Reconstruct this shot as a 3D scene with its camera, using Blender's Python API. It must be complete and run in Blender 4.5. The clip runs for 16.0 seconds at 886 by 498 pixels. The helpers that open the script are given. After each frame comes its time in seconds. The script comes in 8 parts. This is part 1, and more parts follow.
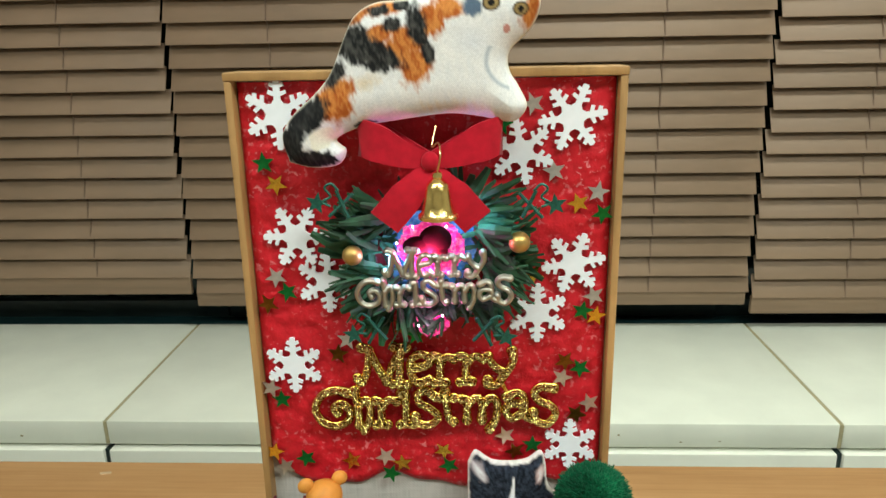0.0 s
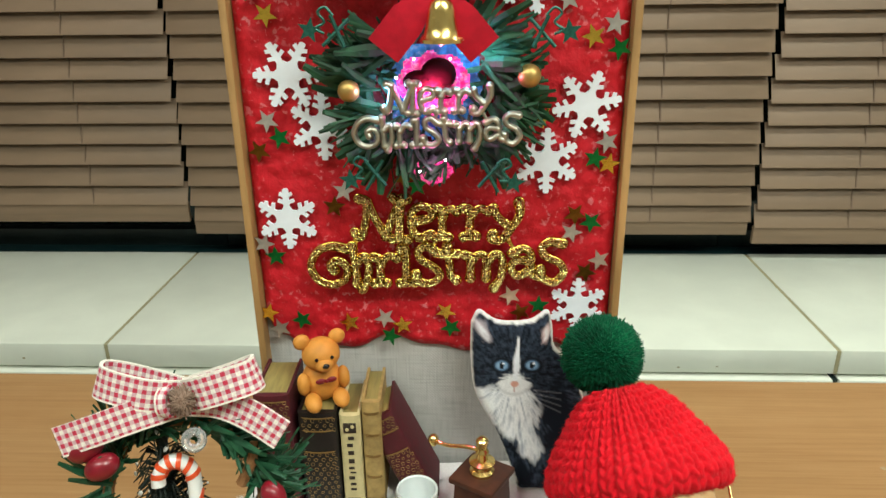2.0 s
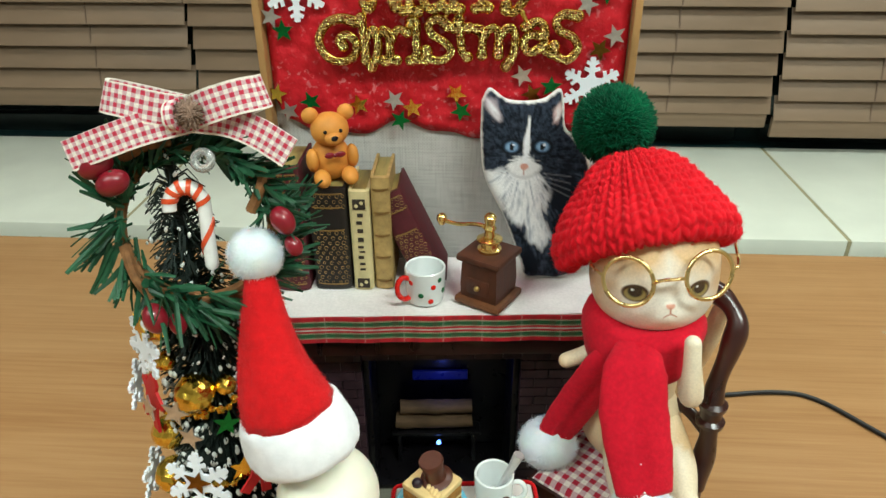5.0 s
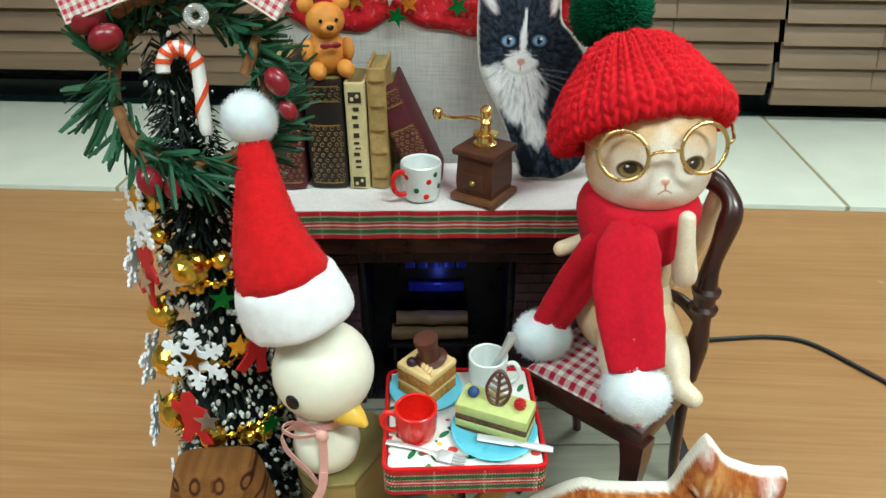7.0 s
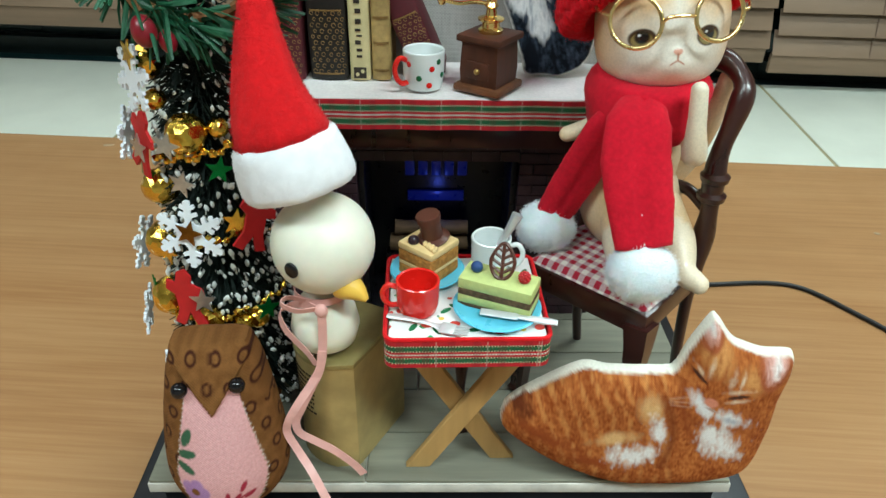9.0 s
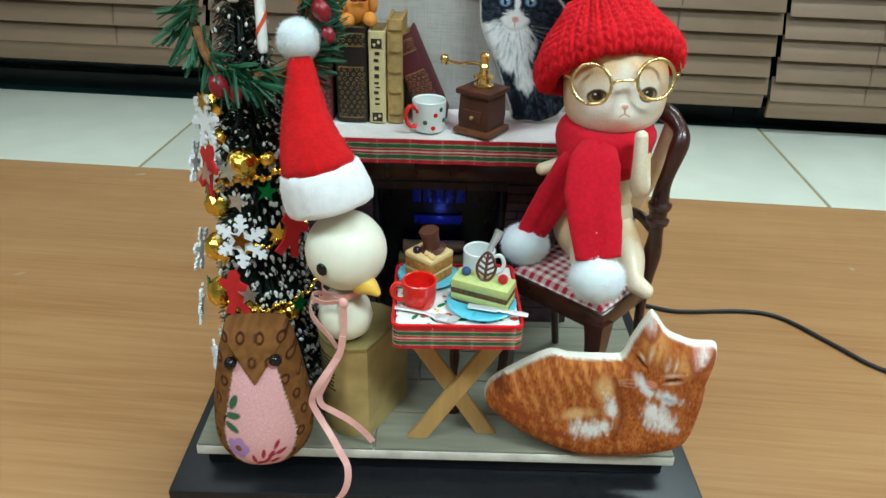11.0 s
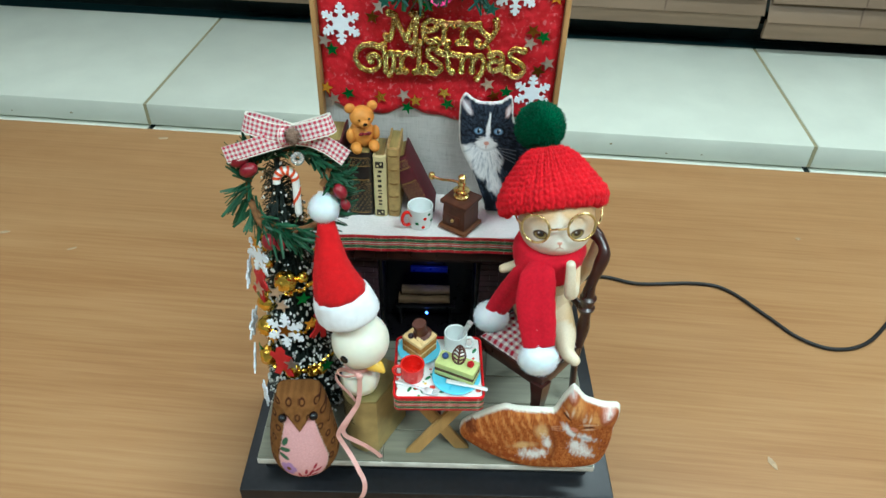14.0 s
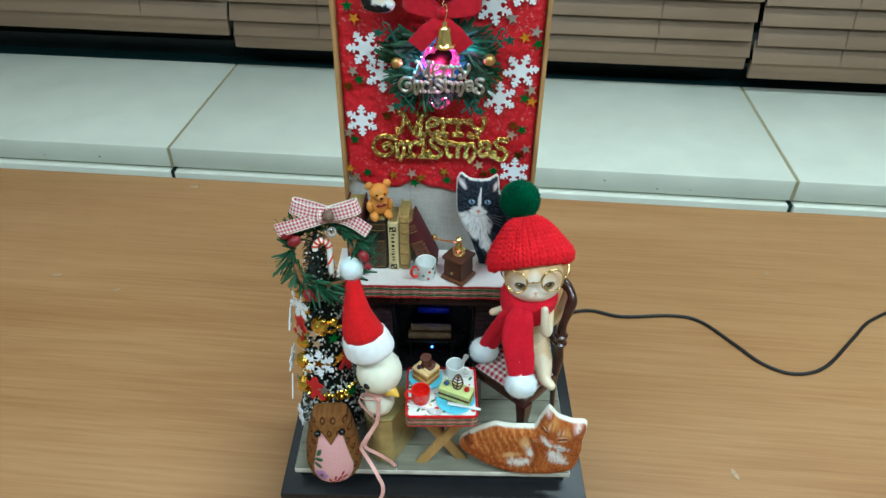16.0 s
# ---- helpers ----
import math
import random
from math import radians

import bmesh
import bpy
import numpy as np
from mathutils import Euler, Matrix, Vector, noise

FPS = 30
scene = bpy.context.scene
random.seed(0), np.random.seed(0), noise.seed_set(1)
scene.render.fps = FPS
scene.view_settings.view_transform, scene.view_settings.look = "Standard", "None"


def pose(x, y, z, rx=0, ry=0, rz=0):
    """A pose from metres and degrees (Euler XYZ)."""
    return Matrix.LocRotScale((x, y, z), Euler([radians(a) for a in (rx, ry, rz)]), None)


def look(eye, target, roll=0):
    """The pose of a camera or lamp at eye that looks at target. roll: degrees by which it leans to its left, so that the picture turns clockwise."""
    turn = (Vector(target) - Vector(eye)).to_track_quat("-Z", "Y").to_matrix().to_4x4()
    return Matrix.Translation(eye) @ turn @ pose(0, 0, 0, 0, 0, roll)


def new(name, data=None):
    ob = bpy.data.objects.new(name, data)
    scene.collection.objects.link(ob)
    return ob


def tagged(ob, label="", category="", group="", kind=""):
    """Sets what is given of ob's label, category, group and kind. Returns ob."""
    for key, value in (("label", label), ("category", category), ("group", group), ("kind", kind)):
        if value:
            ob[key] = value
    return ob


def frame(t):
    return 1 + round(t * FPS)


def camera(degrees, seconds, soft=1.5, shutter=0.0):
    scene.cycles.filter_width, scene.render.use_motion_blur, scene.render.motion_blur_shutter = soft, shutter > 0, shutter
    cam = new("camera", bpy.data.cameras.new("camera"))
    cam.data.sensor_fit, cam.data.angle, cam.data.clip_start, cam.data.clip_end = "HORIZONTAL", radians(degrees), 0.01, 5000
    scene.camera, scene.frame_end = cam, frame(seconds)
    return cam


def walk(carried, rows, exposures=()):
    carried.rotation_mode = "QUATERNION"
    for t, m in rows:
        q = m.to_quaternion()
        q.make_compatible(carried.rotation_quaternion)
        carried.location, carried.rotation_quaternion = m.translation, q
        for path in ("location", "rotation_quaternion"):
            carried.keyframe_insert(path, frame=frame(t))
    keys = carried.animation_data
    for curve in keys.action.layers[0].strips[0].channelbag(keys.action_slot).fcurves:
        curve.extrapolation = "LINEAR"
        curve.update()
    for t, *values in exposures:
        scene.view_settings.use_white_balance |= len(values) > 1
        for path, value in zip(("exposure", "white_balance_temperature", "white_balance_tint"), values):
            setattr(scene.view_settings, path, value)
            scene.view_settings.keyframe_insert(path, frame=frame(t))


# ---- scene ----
cam = camera(64.3, 16.0)
PATH = [
    (0, (0.01, -0.114, 0.345), (-0.079, 1.803, -0.216), -1.1),
    (0.5, (0.01, -0.113, 0.337), (-0.082, 1.792, -0.267), -1.0),
    (1, (0.008, -0.11, 0.326), (-0.077, 1.781, -0.318), -0.9),
    (1.5, (0.008, -0.108, 0.314), (-0.078, 1.77, -0.367), -0.9),
    (2, (0.008, -0.109, 0.307), (-0.08, 1.755, -0.412), -0.8),
    (2.5, (0.009, -0.112, 0.299), (-0.08, 1.738, -0.456), -0.5),
    (3, (0.007, -0.116, 0.291), (-0.088, 1.716, -0.506), -0.3),
    (3.5, (0.007, -0.118, 0.284), (-0.09, 1.692, -0.561), -0.4),
    (4, (0.007, -0.12, 0.276), (-0.094, 1.665, -0.621), -0.5),
    (4.5, (0.007, -0.122, 0.269), (-0.103, 1.644, -0.664), -0.2),
    (5, (0.009, -0.127, 0.262), (-0.106, 1.626, -0.694), -0.4),
    (7.5, (0.011, -0.144, 0.225), (-0.096, 1.572, -0.797), 0.2),
    (8, (0.01, -0.145, 0.215), (-0.099, 1.562, -0.821), 0.6),
    (8.5, (0.01, -0.148, 0.207), (-0.095, 1.549, -0.846), 0.9),
    (8.7, (0.008, -0.15, 0.204), (-0.077, 1.54, -0.861), 1.1),
    (10.8, (0.017, -0.202, 0.215), (-0.093, 1.528, -0.783), 1.3),
    (11, (0.016, -0.209, 0.226), (-0.099, 1.532, -0.752), 1.8),
    (11.5, (0.018, -0.217, 0.26), (-0.083, 1.516, -0.733), 2.3),
    (12, (0.022, -0.221, 0.303), (-0.075, 1.44, -0.806), 2.5),
    (12.5, (0.027, -0.228, 0.331), (-0.074, 1.372, -0.864), 1.9),
    (13, (0.025, -0.232, 0.347), (-0.084, 1.331, -0.896), 2.1),
    (13.5, (0.024, -0.233, 0.36), (-0.08, 1.321, -0.895), 1.8),
    (14, (0.024, -0.239, 0.374), (-0.078, 1.313, -0.884), 1.8),
    (14.5, (0.026, -0.253, 0.391), (-0.076, 1.308, -0.856), 1.7),
    (15, (0.024, -0.276, 0.416), (-0.071, 1.297, -0.816), 1.8),
    (15.5, (0.03, -0.295, 0.436), (-0.075, 1.282, -0.789), 1.2),
    (16, (0.032, -0.308, 0.451), (-0.093, 1.286, -0.75), 0.8),
]
walk(cam, [(t, look(eye, target, roll)) for t, eye, target, roll in PATH],
     [(0, 0.12, 6450, 10), (5, 0.12, 6200, 8), (8.5, 0.07, 5700, 6), (11, 0.0, 5550, 5), (14.5, 0.04, 5400, 4), (16, -0.12, 5300, 4)])

# ---- light ----
world = bpy.data.worlds.new("world")
scene.world = world
world.use_nodes = True
world.node_tree.nodes["Background"].inputs[0].default_value = (0.9, 0.95, 1.0, 1)
world.node_tree.nodes["Background"].inputs[1].default_value = 0.05


def area_lamp(x, y, z, sx, sy, watts, colour):
    data = bpy.data.lights.new("ceiling_lamp", "AREA")
    data.shape, data.size, data.size_y, data.energy, data.color = "RECTANGLE", sx, sy, watts, colour
    ob = new("ceiling_lamp", data)
    ob.matrix_world = pose(x, y, z)
    return ob


LAMP = (0.9, 1.0, 0.89)
for lx, ly, watts in ((-0.9, 1.2, 2.5), (0.9, 0.75, 21), (-0.9, -0.85, 20), (0.9, -0.85, 36)):
    area_lamp(lx, ly, 1.66, 1.2, 0.3, watts, LAMP)


def point_lamp(name, at, watts, colour, radius=0.002):
    data = bpy.data.lights.new(name, "POINT")
    data.energy, data.color, data.shadow_soft_size = watts, colour, radius
    ob = new(name, data)
    ob.location = at
    return ob


point_lamp("led_light", (-0.006, 0.128, 0.272), 0.055, (1.0, 0.12, 0.5))
point_lamp("led_light", (-0.006, 0.126, 0.246), 0.004, (1.0, 0.2, 0.6))
point_lamp("led_light", (-0.022, 0.127, 0.27), 0.008, (0.2, 0.6, 1.0))
point_lamp("led_light", (0.009, 0.127, 0.286), 0.012, (0.2, 0.7, 1.0))
point_lamp("led_light", (-0.008, 0.126, 0.05), 0.0025, (0.1, 0.15, 1.0))


# ---- materials ----
def nodes_of(name):
    m = bpy.data.materials.new(name)
    m.use_nodes = True
    nt = m.node_tree
    return m, nt, nt.nodes["Principled BSDF"]


def add(nt, kind, **kw):
    n = nt.nodes.new(kind)
    for k, v in kw.items():
        if k == "inp":
            for a, b in v.items():
                n.inputs[a].default_value = b
        elif k == "op":
            n.operation = v
    return n


def ramp(nt, stops, constant=False):
    n = nt.nodes.new("ShaderNodeValToRGB")
    cr = n.color_ramp
    if constant:
        cr.interpolation = "CONSTANT"
    while len(cr.elements) < len(stops):
        cr.elements.new(0.5)
    for e, (p, c) in zip(cr.elements, stops):
        e.position, e.color = p, (*c, 1)
    return n


def math_node(nt, op, a, b=None, c=None):
    n = nt.nodes.new("ShaderNodeMath")
    n.operation = op
    for i, v in enumerate((a, b, c)):
        if v is None:
            continue
        if isinstance(v, (int, float)):
            n.inputs[i].default_value = v
        else:
            nt.links.new(v, n.inputs[i])
    return n.outputs[0]


def mixed(nt, fac, a, b, blend="MIX"):
    n = nt.nodes.new("ShaderNodeMix")
    n.data_type, n.blend_type = "RGBA", blend
    for sock, v in ((n.inputs[0], fac), (n.inputs[6], a), (n.inputs[7], b)):
        if isinstance(v, (int, float)):
            sock.default_value = v
        elif isinstance(v, tuple):
            sock.default_value = (*v, 1)
        else:
            nt.links.new(v, sock)
    return n.outputs[2]


def noise_of(nt, scale, detail=4, stretch=(1, 1, 1), coord="Object", rough=0.55):
    tc = nt.nodes.new("ShaderNodeTexCoord")
    mp = nt.nodes.new("ShaderNodeMapping")
    mp.inputs[3].default_value = stretch
    nt.links.new(tc.outputs[coord], mp.inputs[0])
    n = add(nt, "ShaderNodeTexNoise", inp={"Scale": scale, "Detail": detail, "Roughness": rough})
    nt.links.new(mp.outputs[0], n.inputs["Vector"])
    return n.outputs["Fac"]


def bumped(nt, bsdf, height, strength, distance):
    b = add(nt, "ShaderNodeBump", inp={"Strength": strength, "Distance": distance})
    nt.links.new(height, b.inputs["Height"])
    nt.links.new(b.outputs[0], bsdf.inputs["Normal"])


def M(name, col, rough=0.5, metal=0.0, var=0.12, scale=250, bump=0.15, bscale=900, bdist=0.0003, stretch=(1, 1, 1),
      trans=0.0, sheen=0.0, coat=0.0, emit=None, sub=0.0, vary=0.0):
    """A surface with a base colour, grain at two scales and fine relief."""
    m, nt, bs = nodes_of(name)
    f = noise_of(nt, scale, 5, stretch)
    g = noise_of(nt, scale * 0.13, 3, stretch)
    dark = tuple(c * (1 - var) for c in col)
    light = tuple(min(1, c * (1 + var)) for c in col)
    c1 = ramp(nt, ((0.3, dark), (0.7, light)))
    nt.links.new(f, c1.inputs[0])
    c2 = ramp(nt, ((0.3, (1 - var,) * 3), (0.7, (1.0,) * 3)))
    nt.links.new(g, c2.inputs[0])
    out = mixed(nt, 1.0, c1.outputs[0], c2.outputs[0], "MULTIPLY")
    if vary:
        oi = nt.nodes.new("ShaderNodeObjectInfo")
        v = math_node(nt, "MULTIPLY_ADD", oi.outputs["Random"], vary, 1 - vary / 2)
        hs = nt.nodes.new("ShaderNodeHueSaturation")
        nt.links.new(out, hs.inputs["Color"])
        nt.links.new(v, hs.inputs["Value"])
        out = hs.outputs[0]
    nt.links.new(out, bs.inputs["Base Color"])
    r = math_node(nt, "MULTIPLY_ADD", f, 0.2, rough - 0.1)
    nt.links.new(r, bs.inputs["Roughness"])
    bs.inputs["Metallic"].default_value = metal
    bs.inputs["Transmission Weight"].default_value = trans
    bs.inputs["Sheen Weight"].default_value = sheen * 0.12
    bs.inputs["Specular IOR Level"].default_value = 0.12 if rough > 0.75 else 0.4
    bs.inputs["Coat Weight"].default_value = coat
    bs.inputs["Subsurface Weight"].default_value = sub
    bs.inputs["Subsurface Scale"].default_value = 0.003
    if emit:
        bs.inputs["Emission Color"].default_value = (*emit[0], 1)
        bs.inputs["Emission Strength"].default_value = emit[1]
    if bump:
        bumped(nt, bs, noise_of(nt, bscale, 4, stretch), bump, bdist)
    return m


def weave_height(nt, pitch, coord="Object"):
    tc = nt.nodes.new("ShaderNodeTexCoord")
    sp = nt.nodes.new("ShaderNodeSeparateXYZ")
    nt.links.new(tc.outputs[coord], sp.inputs[0])
    k = 2 * math.pi / pitch
    a = math_node(nt, "SINE", math_node(nt, "MULTIPLY", sp.outputs[0], k))
    b = math_node(nt, "SINE", math_node(nt, "MULTIPLY", sp.outputs[2 if coord == "Object" else 1], k))
    return math_node(nt, "MULTIPLY_ADD", math_node(nt, "MULTIPLY", a, b), 0.5, 0.5)


def M_linen():
    m, nt, bs = nodes_of("grey_linen")
    h = weave_height(nt, 0.0013)
    s1 = noise_of(nt, 1300, 2, (1, 1, 0.06))
    s2 = noise_of(nt, 1300, 2, (0.06, 1, 1))
    s = math_node(nt, "ADD", s1, s2)
    s = math_node(nt, "MULTIPLY_ADD", h, 0.25, math_node(nt, "MULTIPLY", s, 0.5))
    c = ramp(nt, ((0.35, (0.3, 0.285, 0.265)), (0.7, (0.5, 0.485, 0.46))))
    nt.links.new(s, c.inputs[0])
    nt.links.new(c.outputs[0], bs.inputs["Base Color"])
    bs.inputs["Roughness"].default_value = 0.9
    bumped(nt, bs, s, 0.5, 0.0004)
    return m


def M_red_crepe():
    m, nt, bs = nodes_of("red_crepe_paper")
    lumps = noise_of(nt, 240, 4)
    flecks = noise_of(nt, 420, 3)
    where = noise_of(nt, 45, 3)
    f = math_node(nt, "MULTIPLY", math_node(nt, "GREATER_THAN", flecks, 0.6), math_node(nt, "MULTIPLY_ADD", where, 2.6, -1.05))
    f2 = math_node(nt, "GREATER_THAN", flecks, 0.7)
    f = math_node(nt, "MULTIPLY", math_node(nt, "MAXIMUM", f, math_node(nt, "MULTIPLY", f2, 0.5)), 0.55)
    base = ramp(nt, ((0.3, (0.42, 0.006, 0.012)), (0.7, (0.6, 0.014, 0.026))))
    nt.links.new(lumps, base.inputs[0])
    cl = nt.nodes.new("ShaderNodeClamp")
    nt.links.new(f, cl.inputs[0])
    nt.links.new(mixed(nt, cl.outputs[0], base.outputs[0], (0.75, 0.45, 0.47)), bs.inputs["Base Color"])
    bs.inputs["Roughness"].default_value = 0.5
    bs.inputs["Specular IOR Level"].default_value = 0.3
    bumped(nt, bs, lumps, 0.6, 0.0015)
    return m


def square_wave(nt, value, pitch, duty=0.5):
    return math_node(nt, "LESS_THAN", math_node(nt, "FRACT", math_node(nt, "DIVIDE", value, pitch)), duty)


def uv_axes(nt):
    uv = nt.nodes.new("ShaderNodeUVMap")
    sp = nt.nodes.new("ShaderNodeSeparateXYZ")
    nt.links.new(uv.outputs[0], sp.inputs[0])
    return sp.outputs[0], sp.outputs[1]


def M_gingham(name, pitch, red, edge=None):
    m, nt, bs = nodes_of(name)
    u, v = uv_axes(nt)
    s = math_node(nt, "MULTIPLY", math_node(nt, "ADD", square_wave(nt, u, pitch), square_wave(nt, v, pitch)), 0.5)
    c = ramp(nt, ((0.0, (0.82, 0.77, 0.7)), (0.4, tuple(0.45 * a + 0.38 for a in red)), (0.8, red)), True)
    nt.links.new(s, c.inputs[0])
    out = c.outputs[0]
    if edge:
        e = math_node(nt, "GREATER_THAN", math_node(nt, "ABSOLUTE", math_node(nt, "SUBTRACT", v, edge / 2)), edge * 0.44)
        out = mixed(nt, e, out, (0.83, 0.77, 0.68))
    n = noise_of(nt, 1500, 3)
    nr = ramp(nt, ((0.3, (0.75,) * 3), (0.7, (1,) * 3)))
    nt.links.new(n, nr.inputs[0])
    nt.links.new(mixed(nt, 1.0, out, nr.outputs[0], "MULTIPLY"), bs.inputs["Base Color"])
    bs.inputs["Roughness"].default_value = 0.9
    bumped(nt, bs, n, 0.5, 0.0004)
    return m


def M_plaid(name, width):
    """A woven ribbon: red edges, green and black dotted bands, a white thread in a red middle. v runs across it."""
    m, nt, bs = nodes_of(name)
    u, v = uv_axes(nt)
    vn = math_node(nt, "DIVIDE", v, width)
    red, green, white, black = (0.45, 0.006, 0.014), (0.008, 0.13, 0.04), (0.75, 0.66, 0.6), (0.008, 0.012, 0.01)
    c = ramp(nt, ((0.0, red), (0.15, black), (0.205, green), (0.34, black), (0.395, red), (0.47, white), (0.53, red), (0.605, black), (0.66, green), (0.795, black), (0.85, red)), True)
    nt.links.new(vn, c.inputs[0])
    off, on = (0, 0, 0), (1, 1, 1)
    dots = ramp(nt, ((0.0, off), (0.15, on), (0.205, off), (0.34, on), (0.395, off), (0.605, on), (0.66, off), (0.795, on), (0.85, off)), True)
    nt.links.new(vn, dots.inputs[0])
    leaf_band = ramp(nt, ((0.0, off), (0.205, on), (0.34, off), (0.47, on), (0.53, off), (0.66, on), (0.795, off)), True)
    nt.links.new(vn, leaf_band.inputs[0])
    dash = square_wave(nt, u, 0.00088, 0.42)
    out = mixed(nt, math_node(nt, "MULTIPLY", dots.outputs[0], dash), c.outputs[0], (0.62, 0.6, 0.36))
    out = mixed(nt, math_node(nt, "MULTIPLY", math_node(nt, "MULTIPLY", leaf_band.outputs[0], dash), 0.75), out, (0.03, 0.02, 0.012))
    wave = math_node(nt, "MULTIPLY", square_wave(nt, u, 0.015, 0.025), 0.3)
    out = mixed(nt, wave, out, (0.62, 0.6, 0.52))
    wave2 = math_node(nt, "MULTIPLY", square_wave(nt, math_node(nt, "ADD", u, 0.004), 0.0075, 0.3), 0.3)
    out = mixed(nt, wave2, out, (0.1, 0.006, 0.01))
    nt.links.new(out, bs.inputs["Base Color"])
    bs.inputs["Roughness"].default_value = 0.85
    bumped(nt, bs, noise_of(nt, 2500, 2), 0.4, 0.0003)
    return m


def M_print(name, ground, spots, scale, size=0.3):
    """Cloth printed with scattered small flowers and leaves."""
    m, nt, bs = nodes_of(name)
    tc = nt.nodes.new("ShaderNodeTexCoord")
    vo = add(nt, "ShaderNodeTexVoronoi", inp={"Scale": scale, "Randomness": 0.9})
    nt.links.new(tc.outputs["Object"], vo.inputs["Vector"])
    d = math_node(nt, "ADD", vo.outputs["Distance"], math_node(nt, "MULTIPLY_ADD", noise_of(nt, scale * 3, 2), 0.35, -0.17))
    near = math_node(nt, "LESS_THAN", d, size)
    sp = nt.nodes.new("ShaderNodeSeparateXYZ")
    nt.links.new(vo.outputs["Color"], sp.inputs[0])
    pick = ramp(nt, tuple((i / len(spots), c) for i, c in enumerate(spots)), True)
    nt.links.new(sp.outputs[0], pick.inputs[0])
    nt.links.new(mixed(nt, near, ground, pick.outputs[0]), bs.inputs["Base Color"])
    bs.inputs["Roughness"].default_value = 0.55
    return m


def M_paint(name, rough=0.9, weave=0.0007, sheen=0.3, strength=0.35, coat=0.0):
    """Colours come from the mesh's own marking pattern; a fine weave lies over it."""
    m, nt, bs = nodes_of(name)
    at = nt.nodes.new("ShaderNodeAttribute")
    at.attribute_name = "Col"
    n = noise_of(nt, 1400, 3)
    nr = ramp(nt, ((0.3, (0.85,) * 3), (0.7, (1,) * 3)))
    nt.links.new(n, nr.inputs[0])
    nt.links.new(mixed(nt, 1.0, at.outputs["Color"], nr.outputs[0], "MULTIPLY"), bs.inputs["Base Color"])
    bs.inputs["Roughness"].default_value = rough
    bs.inputs["Sheen Weight"].default_value = 0
    bs.inputs["Specular IOR Level"].default_value = 0.15 if rough > 0.75 else 0.4
    bs.inputs["Coat Weight"].default_value = coat
    if weave:
        bumped(nt, bs, weave_height(nt, weave), strength, 0.0002)
    return m


def M_desk():
    m, nt, bs = nodes_of("desk_wood_veneer")
    a = noise_of(nt, 7, 6, (0.16, 2.2, 1), rough=0.6)
    b = noise_of(nt, 75, 5, (0.1, 3.2, 1), rough=0.65)
    c = noise_of(nt, 1.6, 3, (0.5, 1.8, 1))
    f = math_node(nt, "ADD", math_node(nt, "MULTIPLY", a, 0.36), math_node(nt, "ADD", math_node(nt, "MULTIPLY", b, 0.38), math_node(nt, "MULTIPLY", c, 0.26)))
    r = ramp(nt, ((0.37, (0.29, 0.136, 0.047)), (0.5, (0.375, 0.199, 0.079)), (0.64, (0.44, 0.255, 0.112))))
    nt.links.new(f, r.inputs[0])
    nt.links.new(r.outputs[0], bs.inputs["Base Color"])
    rr = math_node(nt, "MULTIPLY_ADD", noise_of(nt, 14, 4), 0.25, 0.33)
    nt.links.new(rr, bs.inputs["Roughness"])
    bumped(nt, bs, b, 0.05, 0.0004)
    return m


def M_beads():
    """Gold-plated plastic pressed with rows of small beads."""
    m, nt, bs = nodes_of("gold_beaded_plastic")
    tc = nt.nodes.new("ShaderNodeTexCoord")
    vo = add(nt, "ShaderNodeTexVoronoi", inp={"Scale": 1000, "Randomness": 0.55})
    nt.links.new(tc.outputs["Object"], vo.inputs["Vector"])
    h = math_node(nt, "SUBTRACT", 1.0, vo.outputs["Distance"])
    # Hollows between beads get darker gold: crevice shade put into the base colour.
    c = ramp(nt, ((0.34, (0.26, 0.15, 0.025)), (0.62, (0.95, 0.74, 0.28))))
    nt.links.new(h, c.inputs[0])
    nt.links.new(c.outputs[0], bs.inputs["Base Color"])
    bs.inputs["Metallic"].default_value = 1.0
    bs.inputs["Roughness"].default_value = 0.2
    bumped(nt, bs, h, 1.0, 0.0012)
    return m


red_crepe, linen, desk_wood = M_red_crepe(), M_linen(), M_desk()
bow_gingham = M_gingham("red_gingham_ribbon", 0.0023, (0.55, 0.03, 0.07), 0.0088)
seat_gingham = M_gingham("red_gingham_cotton", 0.0043, (0.42, 0.01, 0.035))
plaid = M_plaid("plaid_ribbon", 0.0115)
plaid_tray = M_plaid("plaid_ribbon_wide", 0.0095)
green_print, red_print, yellow_print = M("green_ink", (0.02, 0.17, 0.06), 0.7), M("red_ink", (0.6, 0.05, 0.03), 0.7), M("yellow_ink", (0.75, 0.5, 0.06), 0.7)
tray_cloth = M_print("holly_print_cloth", (0.8, 0.8, 0.77), ((0.6, 0.05, 0.03), (0.02, 0.2, 0.06), (0.8, 0.8, 0.77), (0.05, 0.25, 0.08), (0.7, 0.4, 0.05)), 210, 0.2)
fur_cloth = M_paint("printed_cotton")
felt_print = M_paint("printed_felt", 0.95, 0.0009, 0.4, 0.5)
resin_paint = M_paint("painted_resin", 0.42, 0, 0.0, 0.0, 0.15)
oak = M("pale_oak", (0.42, 0.24, 0.09), 0.5, scale=160, stretch=(1, 1, 0.15), var=0.2)
black_paint = M("black_lacquer", (0.008, 0.009, 0.012), 0.38, var=0.3, bump=0.05)
plank_paint = M("grey_green_painted_plank", (0.22, 0.214, 0.16), 0.7, var=0.16, scale=120, stretch=(0.2, 2, 1), vary=0.18)
